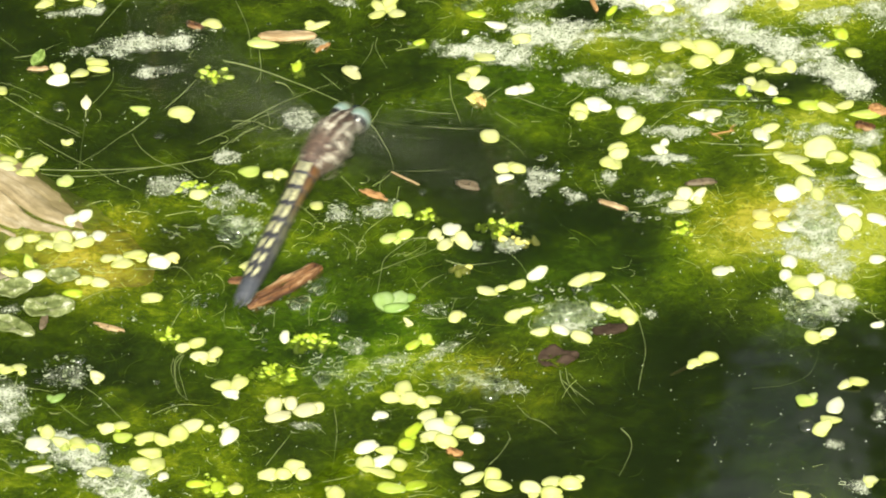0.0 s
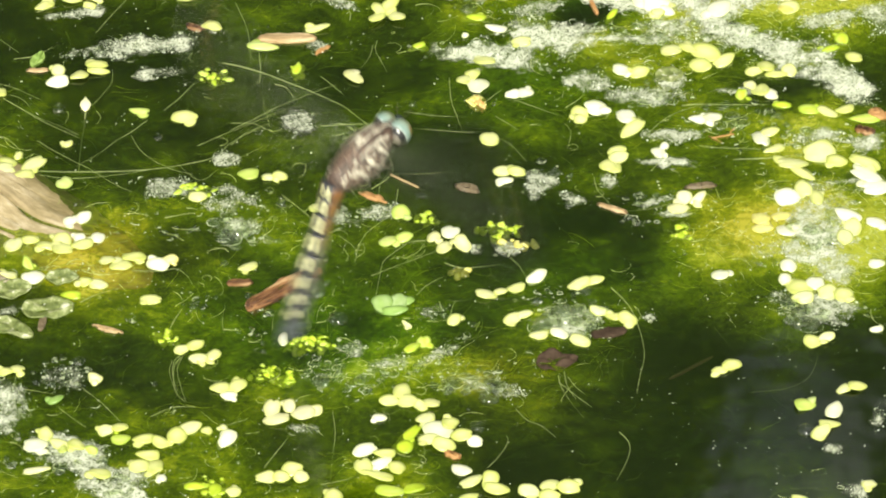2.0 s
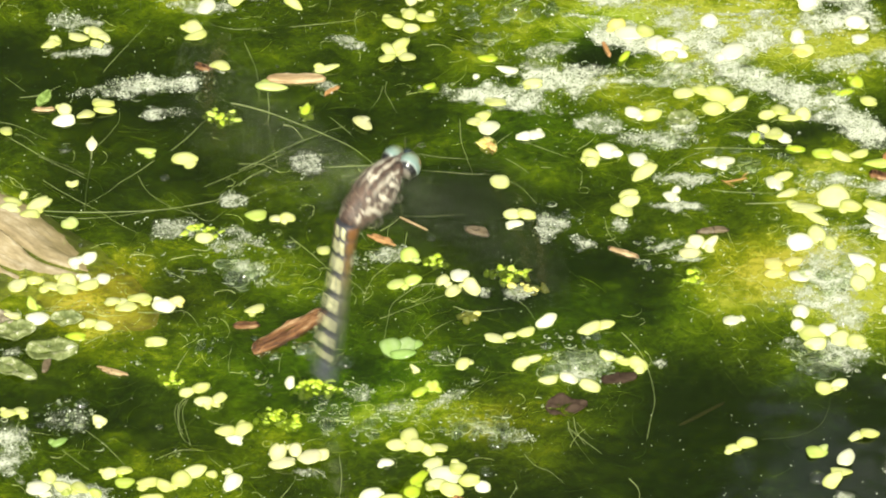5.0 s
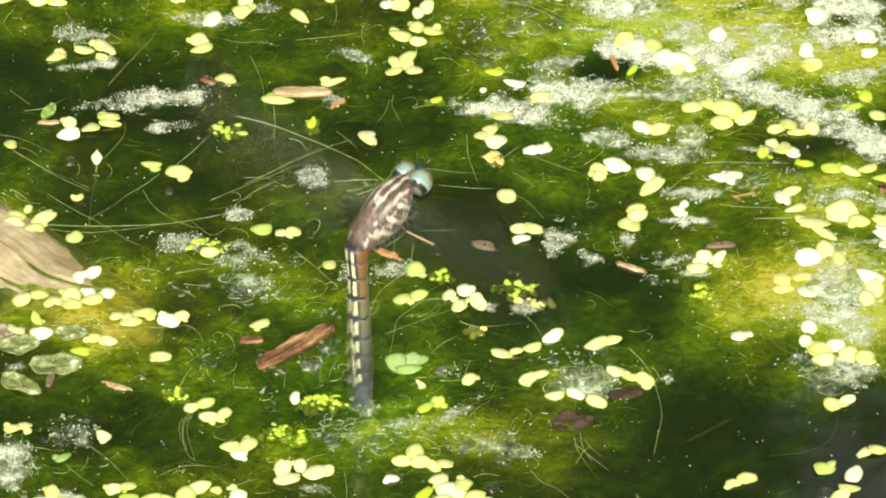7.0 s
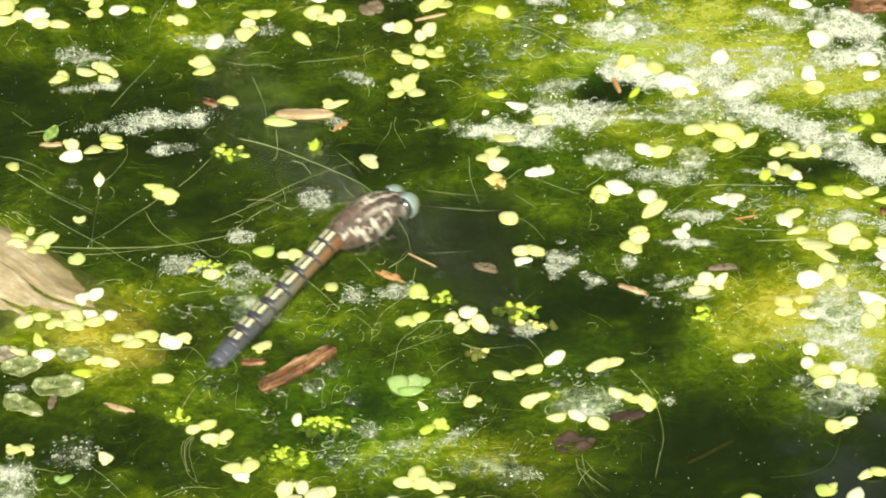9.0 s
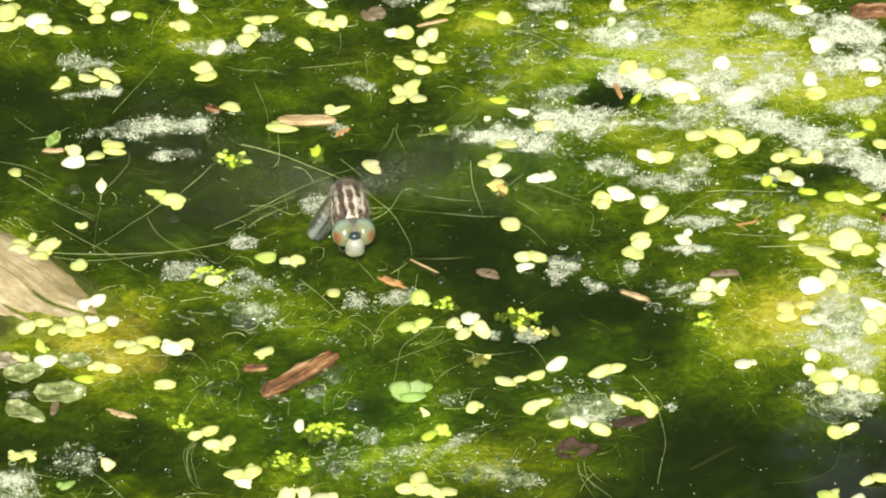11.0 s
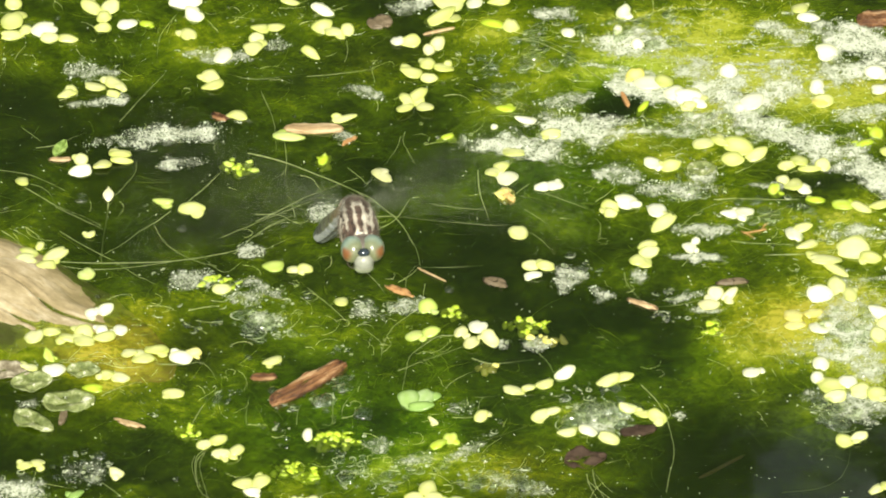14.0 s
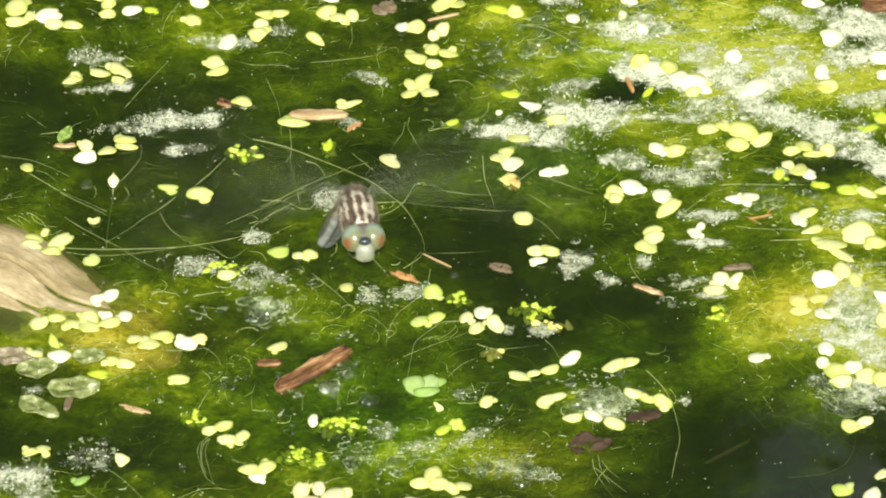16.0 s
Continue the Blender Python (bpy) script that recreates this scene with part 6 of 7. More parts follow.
# ---- dragonfly ----
def body_mat(name, dark, pale, warm):
    """Thorax: brown with pale stripes along the back and slanting ones on the flanks."""
    m, n, k, p = nodes_of(name)
    tc, sp = n.new("ShaderNodeTexCoord"), n.new("ShaderNodeSeparateXYZ")
    k.new(tc.outputs["Object"], sp.inputs[0])
    x, y, z = sp.outputs
    wob = maths(n, k, "MULTIPLY_ADD", noise_of(n, k, 900, 3), 0.0008, -0.0004)
    ay = maths(n, k, "ADD", maths(n, k, "ABSOLUTE", y), wob)
    def band(v, c, w):
        d = maths(n, k, "ABSOLUTE", maths(n, k, "SUBTRACT", v, c))
        s = n.new("ShaderNodeMapRange")
        k.new(d, s.inputs[0])
        s.inputs[1].default_value, s.inputs[2].default_value, s.inputs[3].default_value, s.inputs[4].default_value = w * 0.6, w * 1.3, 1, 0
        return s.outputs[0]
    top = maths(n, k, "GREATER_THAN", z, 0.0012)
    back = maths(n, k, "MULTIPLY", top, maths(n, k, "MAXIMUM", band(ay, 0.00050, 0.00016), band(ay, 0.00148, 0.00018)))
    slant = maths(n, k, "ADD", x, maths(n, k, "MULTIPLY", z, 0.55))
    flank = maths(n, k, "MULTIPLY", maths(n, k, "GREATER_THAN", ay, 0.0018),
                  maths(n, k, "MAXIMUM", band(slant, 0.0030, 0.00035), maths(n, k, "MAXIMUM", band(slant, 0.0050, 0.0003), band(slant, 0.0072, 0.0003))))
    fur = noise_of(n, k, 1500, 5, 0.7)
    c = ramp(n, k, fur, [(0.35, dark), (0.65, warm)])
    blot = noise_of(n, k, 620, 3, 0.6)
    c = mixed(n, k, maths(n, k, "MULTIPLY", maths(n, k, "GREATER_THAN", blot, 0.58), 0.55), c, pale)
    fore = n.new("ShaderNodeMapRange")
    k.new(x, fore.inputs[0])
    fore.inputs[1].default_value, fore.inputs[2].default_value = 0.0030, 0.0052
    back = maths(n, k, "MULTIPLY", back, fore.outputs[0])
    worn = maths(n, k, "MULTIPLY", maths(n, k, "MAXIMUM", back, flank), maths(n, k, "MULTIPLY_ADD", blot, 1.6, -0.15))
    c = mixed(n, k, worn, c, pale)
    k.new(c, p.inputs["Base Color"])
    p.inputs["Roughness"].default_value = 0.55
    bumped(n, k, p, fur, 0.5, 0.0002)
    return m


SEG = [0.0, 1.9, 4.3, 7.1, 10.1, 13.0, 15.6, 18.0, 20.0, 21.5, 22.6]


def abdomen_mat():
    """Black with paired pale dashes on each ring, amber flanks near the base, powdery grey beneath and at the tip."""
    m, n, k, p = nodes_of("dragonfly abdomen")
    tc, sp, at = n.new("ShaderNodeTexCoord"), n.new("ShaderNodeSeparateXYZ"), n.new("ShaderNodeAttribute")
    k.new(tc.outputs["Object"], sp.inputs[0])
    x, y, z = sp.outputs
    at.attribute_name = "cover"
    u = at.outputs["Fac"]
    ay = maths(n, k, "ABSOLUTE", y)
    def inside(v, lo, hi):
        return maths(n, k, "MULTIPLY", maths(n, k, "GREATER_THAN", v, lo), maths(n, k, "LESS_THAN", v, hi))
    along = inside(u, 0.10, maths(n, k, "MULTIPLY_ADD", x, 13.0, 0.90))
    up = maths(n, k, "GREATER_THAN", z, 0.00015)
    dash = maths(n, k, "MULTIPLY", maths(n, k, "MULTIPLY", along, up), inside(ay, 0.00024, 0.00060))
    side = maths(n, k, "MULTIPLY", inside(u, 0.04, 0.90), maths(n, k, "MULTIPLY", inside(ay, 0.00090, 0.002), maths(n, k, "GREATER_THAN", z, -0.0007)))
    front = maths(n, k, "GREATER_THAN", x, -0.0199)
    fine = noise_of(n, k, 1600, 4, 0.6)
    black = ramp(n, k, fine, [(0.3, (0.012, 0.012, 0.016)), (0.7, (0.05, 0.05, 0.06))])
    pale = ramp(n, k, fine, [(0.3, (0.54, 0.52, 0.25)), (0.7, (0.78, 0.75, 0.48))])
    amber = ramp(n, k, maths(n, k, "MULTIPLY", x, -60.0), [(0.05, (0.15, 0.065, 0.02)), (0.36, (0.16, 0.10, 0.035)), (0.55, (0.12, 0.115, 0.065)), (0.85, (0.09, 0.09, 0.07)), (1.0, (0.05, 0.05, 0.055))])
    grey = ramp(n, k, fine, [(0.3, (0.20, 0.22, 0.24)), (0.7, (0.47, 0.48, 0.49))])
    c = mixed(n, k, maths(n, k, "MULTIPLY", side, front), black, amber)
    c = mixed(n, k, maths(n, k, "MULTIPLY", dash, front), c, pale)
    tip = maths(n, k, "MULTIPLY", maths(n, k, "LESS_THAN", x, -0.0199), 0.35)
    c = mixed(n, k, tip, c, (0.12, 0.135, 0.17))
    belly = maths(n, k, "MULTIPLY", maths(n, k, "LESS_THAN", z, -0.00012), maths(n, k, "MULTIPLY", maths(n, k, "MAXIMUM", inside(ay, 0.00050, 0.00112), maths(n, k, "MULTIPLY", inside(ay, -1.0, 0.00014), 0.6)), maths(n, k, "MULTIPLY_ADD", noise_of(n, k, 500, 4, 0.7, stretch=(0.25, 1, 1)), 1.2, 0.25)))
    c = mixed(n, k, belly, c, grey)
    k.new(c, p.inputs["Base Color"])
    p.inputs["Roughness"].default_value = 0.42
    p.inputs["Coat Weight"].default_value = 0.3
    bumped(n, k, p, fine, 0.3, 0.0001)
    return m


def eye_mat():
    """Compound eye: red-brown cap above pale green-grey, with fine facets."""
    m, n, k, p = nodes_of("dragonfly eye")
    tc, sp = n.new("ShaderNodeTexCoord"), n.new("ShaderNodeSeparateXYZ")
    k.new(tc.outputs["Object"], sp.inputs[0])
    x, y, z = sp.outputs
    f = maths(n, k, "MULTIPLY_ADD", x, 285.0, 0.5)
    c = ramp(n, k, f, [(0.0, (0.16, 0.14, 0.12)), (0.08, (0.16, 0.14, 0.12)), (0.11, (0.008, 0.008, 0.009)), (0.27, (0.008, 0.008, 0.009)), (0.30, (0.34, 0.39, 0.36)), (0.37, (0.17, 0.26, 0.24)), (0.62, (0.21, 0.27, 0.21)), (0.8, (0.15, 0.17, 0.09)), (1.0, (0.13, 0.14, 0.07))])
    def soft(v, lo, hi):
        s = n.new("ShaderNodeMapRange")
        k.new(v, s.inputs[0])
        s.inputs[1].default_value, s.inputs[2].default_value = lo, hi
        return s.outputs[0]
    side = soft(maths(n, k, "ABSOLUTE", y), 0.00035, 0.0010)
    low = maths(n, k, "MULTIPLY", soft(z, 0.0006, 0.0001), soft(x, 0.0001, 0.0005))
    c = mixed(n, k, maths(n, k, "MULTIPLY", side, low), c, (0.19, 0.07, 0.02))
    k.new(c, p.inputs["Base Color"])
    p.inputs["Roughness"].default_value = 0.35
    p.inputs["Coat Weight"].default_value, p.inputs["Coat Roughness"].default_value = 1.0, 0.22
    v = n.new("ShaderNodeTexVoronoi")
    v.inputs["Scale"].default_value = 9000
    k.new(tc.outputs["Object"], v.inputs["Vector"])
    bumped(n, k, p, v.outputs["Distance"], 0.15, 0.00005)
    return m


THORAX = body_mat("dragonfly thorax", (0.014, 0.009, 0.008), (0.66, 0.61, 0.50), (0.15, 0.095, 0.07))
ABDOMEN = abdomen_mat()
EYE = eye_mat()
FACE = grainy("dragonfly face", [(0.3, (0.16, 0.17, 0.13)), (0.7, (0.34, 0.345, 0.29))], 900, 0.4, 0.2, coat=0.3)
LIP = grainy("dragonfly lip", [(0.3, (0.12, 0.14, 0.08)), (0.7, (0.30, 0.32, 0.22))], 900, 0.45, 0.2, coat=0.2)
HEADBACK = grainy("dragonfly head back", [(0.3, (0.06, 0.05, 0.042)), (0.7, (0.17, 0.145, 0.12))], 1200, 0.5, 0.2, coat=0.1)
FRONS = grainy("metallic brow", [(0.3, (0.006, 0.010, 0.014)), (0.7, (0.02, 0.035, 0.045))], 900, 0.2, 0.1, coat=1.0)
LEG = grainy("dragonfly leg", [(0.3, (0.015, 0.012, 0.010)), (0.7, (0.10, 0.08, 0.05))], 900, 0.4, 0.2)


def membrane_mat():
    """Clear wing skin that scatters a little of the light that falls on it, for the beating wings' pale haze."""
    m, n, k, p = nodes_of("wing membrane")
    n.remove(p)
    tr, df, gl, a, b = (n.new("ShaderNode" + q) for q in ("BsdfTransparent", "BsdfDiffuse", "BsdfGlossy", "MixShader", "MixShader"))
    df.inputs["Color"].default_value = (0.66, 0.70, 0.62, 1)
    gl.inputs["Roughness"].default_value = 0.6
    # painted blur haze: scatter is strongest at the root, fading towards the tip
    tc, sp, root_haze = n.new("ShaderNodeTexCoord"), n.new("ShaderNodeSeparateXYZ"), n.new("ShaderNodeMapRange")
    k.new(tc.outputs["Object"], sp.inputs[0])
    k.new(maths(n, k, "ABSOLUTE", sp.outputs["Y"]), root_haze.inputs[0])
    root_haze.inputs[1].default_value, root_haze.inputs[2].default_value, root_haze.inputs[3].default_value, root_haze.inputs[4].default_value = 0.0, 0.010, 0.004, 0.0003
    k.new(maths(n, k, "MULTIPLY", noise_of(n, k, 700, 3, 0.6), root_haze.outputs[0]), a.inputs[0])
    b.inputs[0].default_value = 0.001
    k.new(tr.outputs[0], a.inputs[1])
    k.new(df.outputs[0], a.inputs[2])
    k.new(a.outputs[0], b.inputs[1])
    k.new(gl.outputs[0], b.inputs[2])
    k.new(b.outputs[0], n["Material Output"].inputs["Surface"])
    return m


MEMBRANE = membrane_mat()
HAIR = grainy("thorax fur", [(0.3, (0.09, 0.06, 0.045)), (0.7, (0.36, 0.31, 0.24))], 900, 0.6, 0.1)
VEIN = grainy("wing vein", [(0.3, (0.22, 0.23, 0.19)), (0.7, (0.42, 0.42, 0.36))], 900, 0.5, 0.1)
STIGMA = grainy("wing stigma", [(0.3, (0.20, 0.13, 0.04)), (0.7, (0.40, 0.28, 0.10))], 900, 0.5, 0.1)


def oval_ring(x, w, up, down, z, n=24, tilt=0.0):
    ring = []
    for s in range(n):
        a = 2 * math.pi * s / n
        h = up if math.sin(a) > 0 else down
        zz = h * math.sin(a)
        ring.append(Vector((x + tilt * zz, w * math.cos(a), z + zz)) * MM)
    return ring


def wing_outline(length, width, hind):
    """Leading and trailing edge of a wing along y."""
    out = []
    for i in range(25):
        u = i / 24
        lead = 0.35 * math.sin(math.pi * u) - 2.2 * max(0, u - 0.86) ** 1.3 * 4
        chord = width * (min(1, u * 6 + (0.55 if hind else 0.3)) ** 0.8) * (1 - 0.30 * u) * math.sqrt(max(0.0, 1 - max(0, (u - 0.72) / 0.28) ** 2.4))
        out.append((u * length, lead, lead - max(chord, 0.15)))
    return out


def wing(name, parent, root, length, width, side, hind):
    rows = wing_outline(length, width, hind)
    bm = bmesh.new()
    top, low = [], []
    for y, a, b in rows:
        for store, dz in ((top, 0.012), (low, -0.012)):
            store.append([bm.verts.new(Vector((a + (b - a) * q / 6, side * y, dz + 0.12 * math.sin(q * 2.1) * 0.3)) * MM) for q in range(7)])
    for i in range(len(rows) - 1):
        for q in range(6):
            bm.faces.new((top[i][q], top[i + 1][q], top[i + 1][q + 1], top[i][q + 1]))
            bm.faces.new((low[i][q + 1], low[i + 1][q + 1], low[i + 1][q], low[i][q]))
        for q in (0, 6):
            bm.faces.new((top[i][q], low[i][q], low[i + 1][q], top[i + 1][q]))
    bmesh.ops.recalc_face_normals(bm, faces=bm.faces)
    ob = part(name, bm, MEMBRANE, parent, "clear membranous wing")
    ob.location = Vector(root) * MM
    for q, r in ((0.0, 0.03), (0.12, 0.016), (0.24, 0.012), (0.45, 0.009), (0.7, 0.009), (1.0, 0.008)):
        line = [Vector((a + (b - a) * q, side * y, 0.02)) * MM for y, a, b in rows[: 25 if q != 0.24 else 17]]
        part("vein", tube(bmesh.new(), line, r * MM, 4), VEIN, ob)
    y, a, b = rows[20]
    part("stigma", ball(((a - 0.35) * MM, side * y * MM, 0.02 * MM), (0.16 * MM, 0.8 * MM, 0.04 * MM), 10, 6), STIGMA, ob, "tan wing spot")
    return ob


FUR = ((0.2, 1.3, 1.35), (1.4, 1.62, 2.0), (3.0, 1.98, 2.5), (4.8, 2.25, 2.8), (6.4, 2.3, 2.75), (7.7, 2.0, 2.3), (9.4, 1.35, 1.4))


def dragonfly():
    root = new("dragonfly", None)
    root.empty_display_size = 0.005
    tagged(root, "brown pale-striped dragonfly hovering low over the water", "dragonfly")
    # thorax: origin at the waist, x forward
    rings = [oval_ring(x, w * 0.9, up * 0.92, down * 0.92, z) for x, w, up, down, z in (
        (-0.4, 0.9, 0.8, 0.8, 0.2), (0.2, 1.5, 1.4, 1.6, 0.1), (1.4, 1.8, 2.1, 2.4, 0.0), (3.0, 2.2, 2.75, 2.9, 0.0), (4.8, 2.5, 3.1, 3.1, 0.0),
        (6.4, 2.6, 3.0, 3.1, 0.1), (7.7, 2.25, 2.5, 2.6, 0.2), (8.6, 1.9, 2.0, 1.9, 0.35), (9.4, 1.55, 1.6, 1.5, 0.45), (10.0, 1.2, 1.2, 1.2, 0.5))]
    part("thorax", loft(rings), THORAX, root, "furry brown thorax with pale stripes")
    # short fur that softens the outline
    rs = np.random.RandomState(9)
    hairs, ends = [], []
    for q in range(900):
        x, w = rs.uniform(0.6, 9.2), rs.uniform(0, 2 * math.pi)
        i = max(k for k in range(len(FUR)) if FUR[k][0] <= x)
        t = (x - FUR[i][0]) / (FUR[i + 1][0] - FUR[i][0])
        wide, tall = (FUR[i][k] + t * (FUR[i + 1][k] - FUR[i][k]) for k in (1, 2))
        p = np.array((x, wide * math.cos(w), tall * math.sin(w)))
        d = np.array((rs.normal(-0.25, 0.3), math.cos(w) + rs.normal(0, 0.25), math.sin(w) + rs.normal(0, 0.25))) * rs.uniform(0.25, 0.6)
        side = np.cross(d, rs.normal(0, 1, 3))
        side *= 0.03 / np.linalg.norm(side)
        base = len(hairs)
        hairs += [(p * 0.97 + side) * MM, (p * 0.97 - side) * MM, (p + d) * MM, (p * 0.97 + np.cross(d, side)) * MM]
        ends += [(base, base + 1, base + 2), (base + 1, base + 3, base + 2), (base + 3, base, base + 2)]
    fur = from_arrays("fur", [tuple(v) for v in hairs], ends, HAIR)
    fur.parent = root
    tagged(fur, "short pale grey fur", kind="stuff")
    collar = [oval_ring(8.5, 1.45, 1.3, 1.3, 0.35), oval_ring(9.1, 1.55, 1.4, 1.3, 0.35), oval_ring(9.7, 1.0, 0.9, 0.9, 0.4)]
    part("collar", loft(collar), THORAX, root)
    # head
    head = part("head", loft([oval_ring(9.30, 0.7, 0.7, 0.7, 0.5), oval_ring(9.50, 2.0, 1.45, 1.3, 0.5), oval_ring(10.10, 2.2, 1.7, 1.6, 0.5), oval_ring(11.30, 1.7, 1.5, 1.7, 0.4), oval_ring(12.00, 0.9, 0.9, 1.1, 0.1)]), HEADBACK, root, "glossy black head back")
    rim = bmesh.new()
    arc = [Vector((9.75, 2.25 * math.cos(w), 0.5 + 1.75 * math.sin(w))) * MM for w in (math.pi * (-0.25 + 1.5 * s / 30) for s in range(31))]
    tube(rim, arc, 0.13 * MM, 6)
    part("eye_rim", rim, HEADBACK, head, "grey rim behind the eyes")
    for s in (1, -1):
        eye = part("eye", ball((0, 0, 0), (1.7 * MM, 1.42 * MM, 1.7 * MM), 26, 16), EYE, head, "large red-brown and pale green eye")
        eye.matrix_basis = pose(10.75 * MM, s * 1.32 * MM, 0.75 * MM, s * 14, 0, s * -12)
    part("brow", ball((12.2 * MM, 0, 0.95 * MM), (0.62 * MM, 0.85 * MM, 0.55 * MM), 16, 10), FRONS, head, "dark metallic brow")
    part("face", ball((12.0 * MM, 0, -0.45 * MM), (1.0 * MM, 1.25 * MM, 1.2 * MM), 20, 12), FACE, head, "ivory white face")
    part("lip", ball((11.7 * MM, 0, -1.35 * MM), (0.9 * MM, 1.25 * MM, 0.75 * MM), 18, 10), LIP, head, "greenish grey lip")
    for s in (1, -1):
        part("antenna", tube(bmesh.new(), [Vector(q) * MM for q in ((12.4, s * 0.5, 1.3), (13.1, s * 0.9, 1.9), (13.6, s * 1.2, 2.2))], 0.04 * MM, 5), LEG, head)
    head.scale = (0.92, 0.90, 0.92)
    head.location = (0.95 * MM, 0, -0.75 * MM)
    # abdomen: x backwards is negative, in its own space at the waist
    abdomen = new("abdomen", None)
    abdomen.empty_display_size = 0.003
    abdomen.parent = root
    tagged(abdomen, "long black abdomen with pale yellow dashes")

    def half(x):
        base = 1.38 - 0.26 * min(1, max(0, (x - 1.0) / 4)) + 0.14 * math.exp(-((x - 14) / 5) ** 2) - 0.20 * max(0, (x - 18.5) / 4.1)
        return 1.08 * base
    for i in range(10):
        x0, x1 = SEG[i], SEG[i + 1]
        rings, cov = [], []
        for j in range(9):
            u = j / 8
            x = x0 + (x1 - x0) * u
            k = half(x) * (1.0 - 0.06 * (abs(2 * u - 1) ** 4))
            rings.append(oval_ring(-x - (0.03 if j == 8 else 0), k, k * 0.92, k * 0.86, 0.0, 20))
            cov += [u] * 20
        seg = part("segment", loft(rings), ABDOMEN, abdomen)
        at = seg.data.attributes.new("cover", "FLOAT", "POINT")
        at.data.foreach_set("value", cov)
    for s in (1, -1):
        part("tail_clasp", tube(bmesh.new(), [Vector(q) * MM for q in ((-22.5, s * 0.3, 0.1), (-23.3, s * 0.4, 0.15), (-23.9, s * 0.3, 0.1))], [0.2 * MM, 0.17 * MM, 0.06 * MM], 8), ABDOMEN, abdomen)
    # legs folded under the thorax
    for s in (1, -1):
        for x, b in ((7.2, 1.6), (5.9, 0.4), (4.6, -1.2)):
            line = smooth_line([Vector(q) * MM for q in ((x, s * 1.0, -2.7), (x + b * 0.4, s * 1.5, -3.3), (x + b, s * 1.0, -3.55), (x + b * 0.5 - 1.0, s * 0.6, -3.7))], 5)
            part("leg", tube(bmesh.new(), line, [0.11 * MM - 0.004 * MM * i for i in range(len(line))], 6), LEG, root, "thin dark folded leg")
    wings = []
    for s in (1, -1):
        wings.append((wing("fore_wing", root, (6.4, s * 1.3, 2.7), 26.5, 6.2, s, False), s, 0))
        wings.append((wing("hind_wing", root, (4.6, s * 1.4, 2.7), 25.5, 7.6, s, True), s, 1))
    return root, abdomen, wings


fly, fly_abdomen, fly_wings = dragonfly()


# ---- movement ----
def heading(yaw, pitch):
    y, p = radians(yaw), radians(pitch)
    return Vector((math.cos(y) * math.cos(p), math.sin(y) * math.cos(p), math.sin(p)))


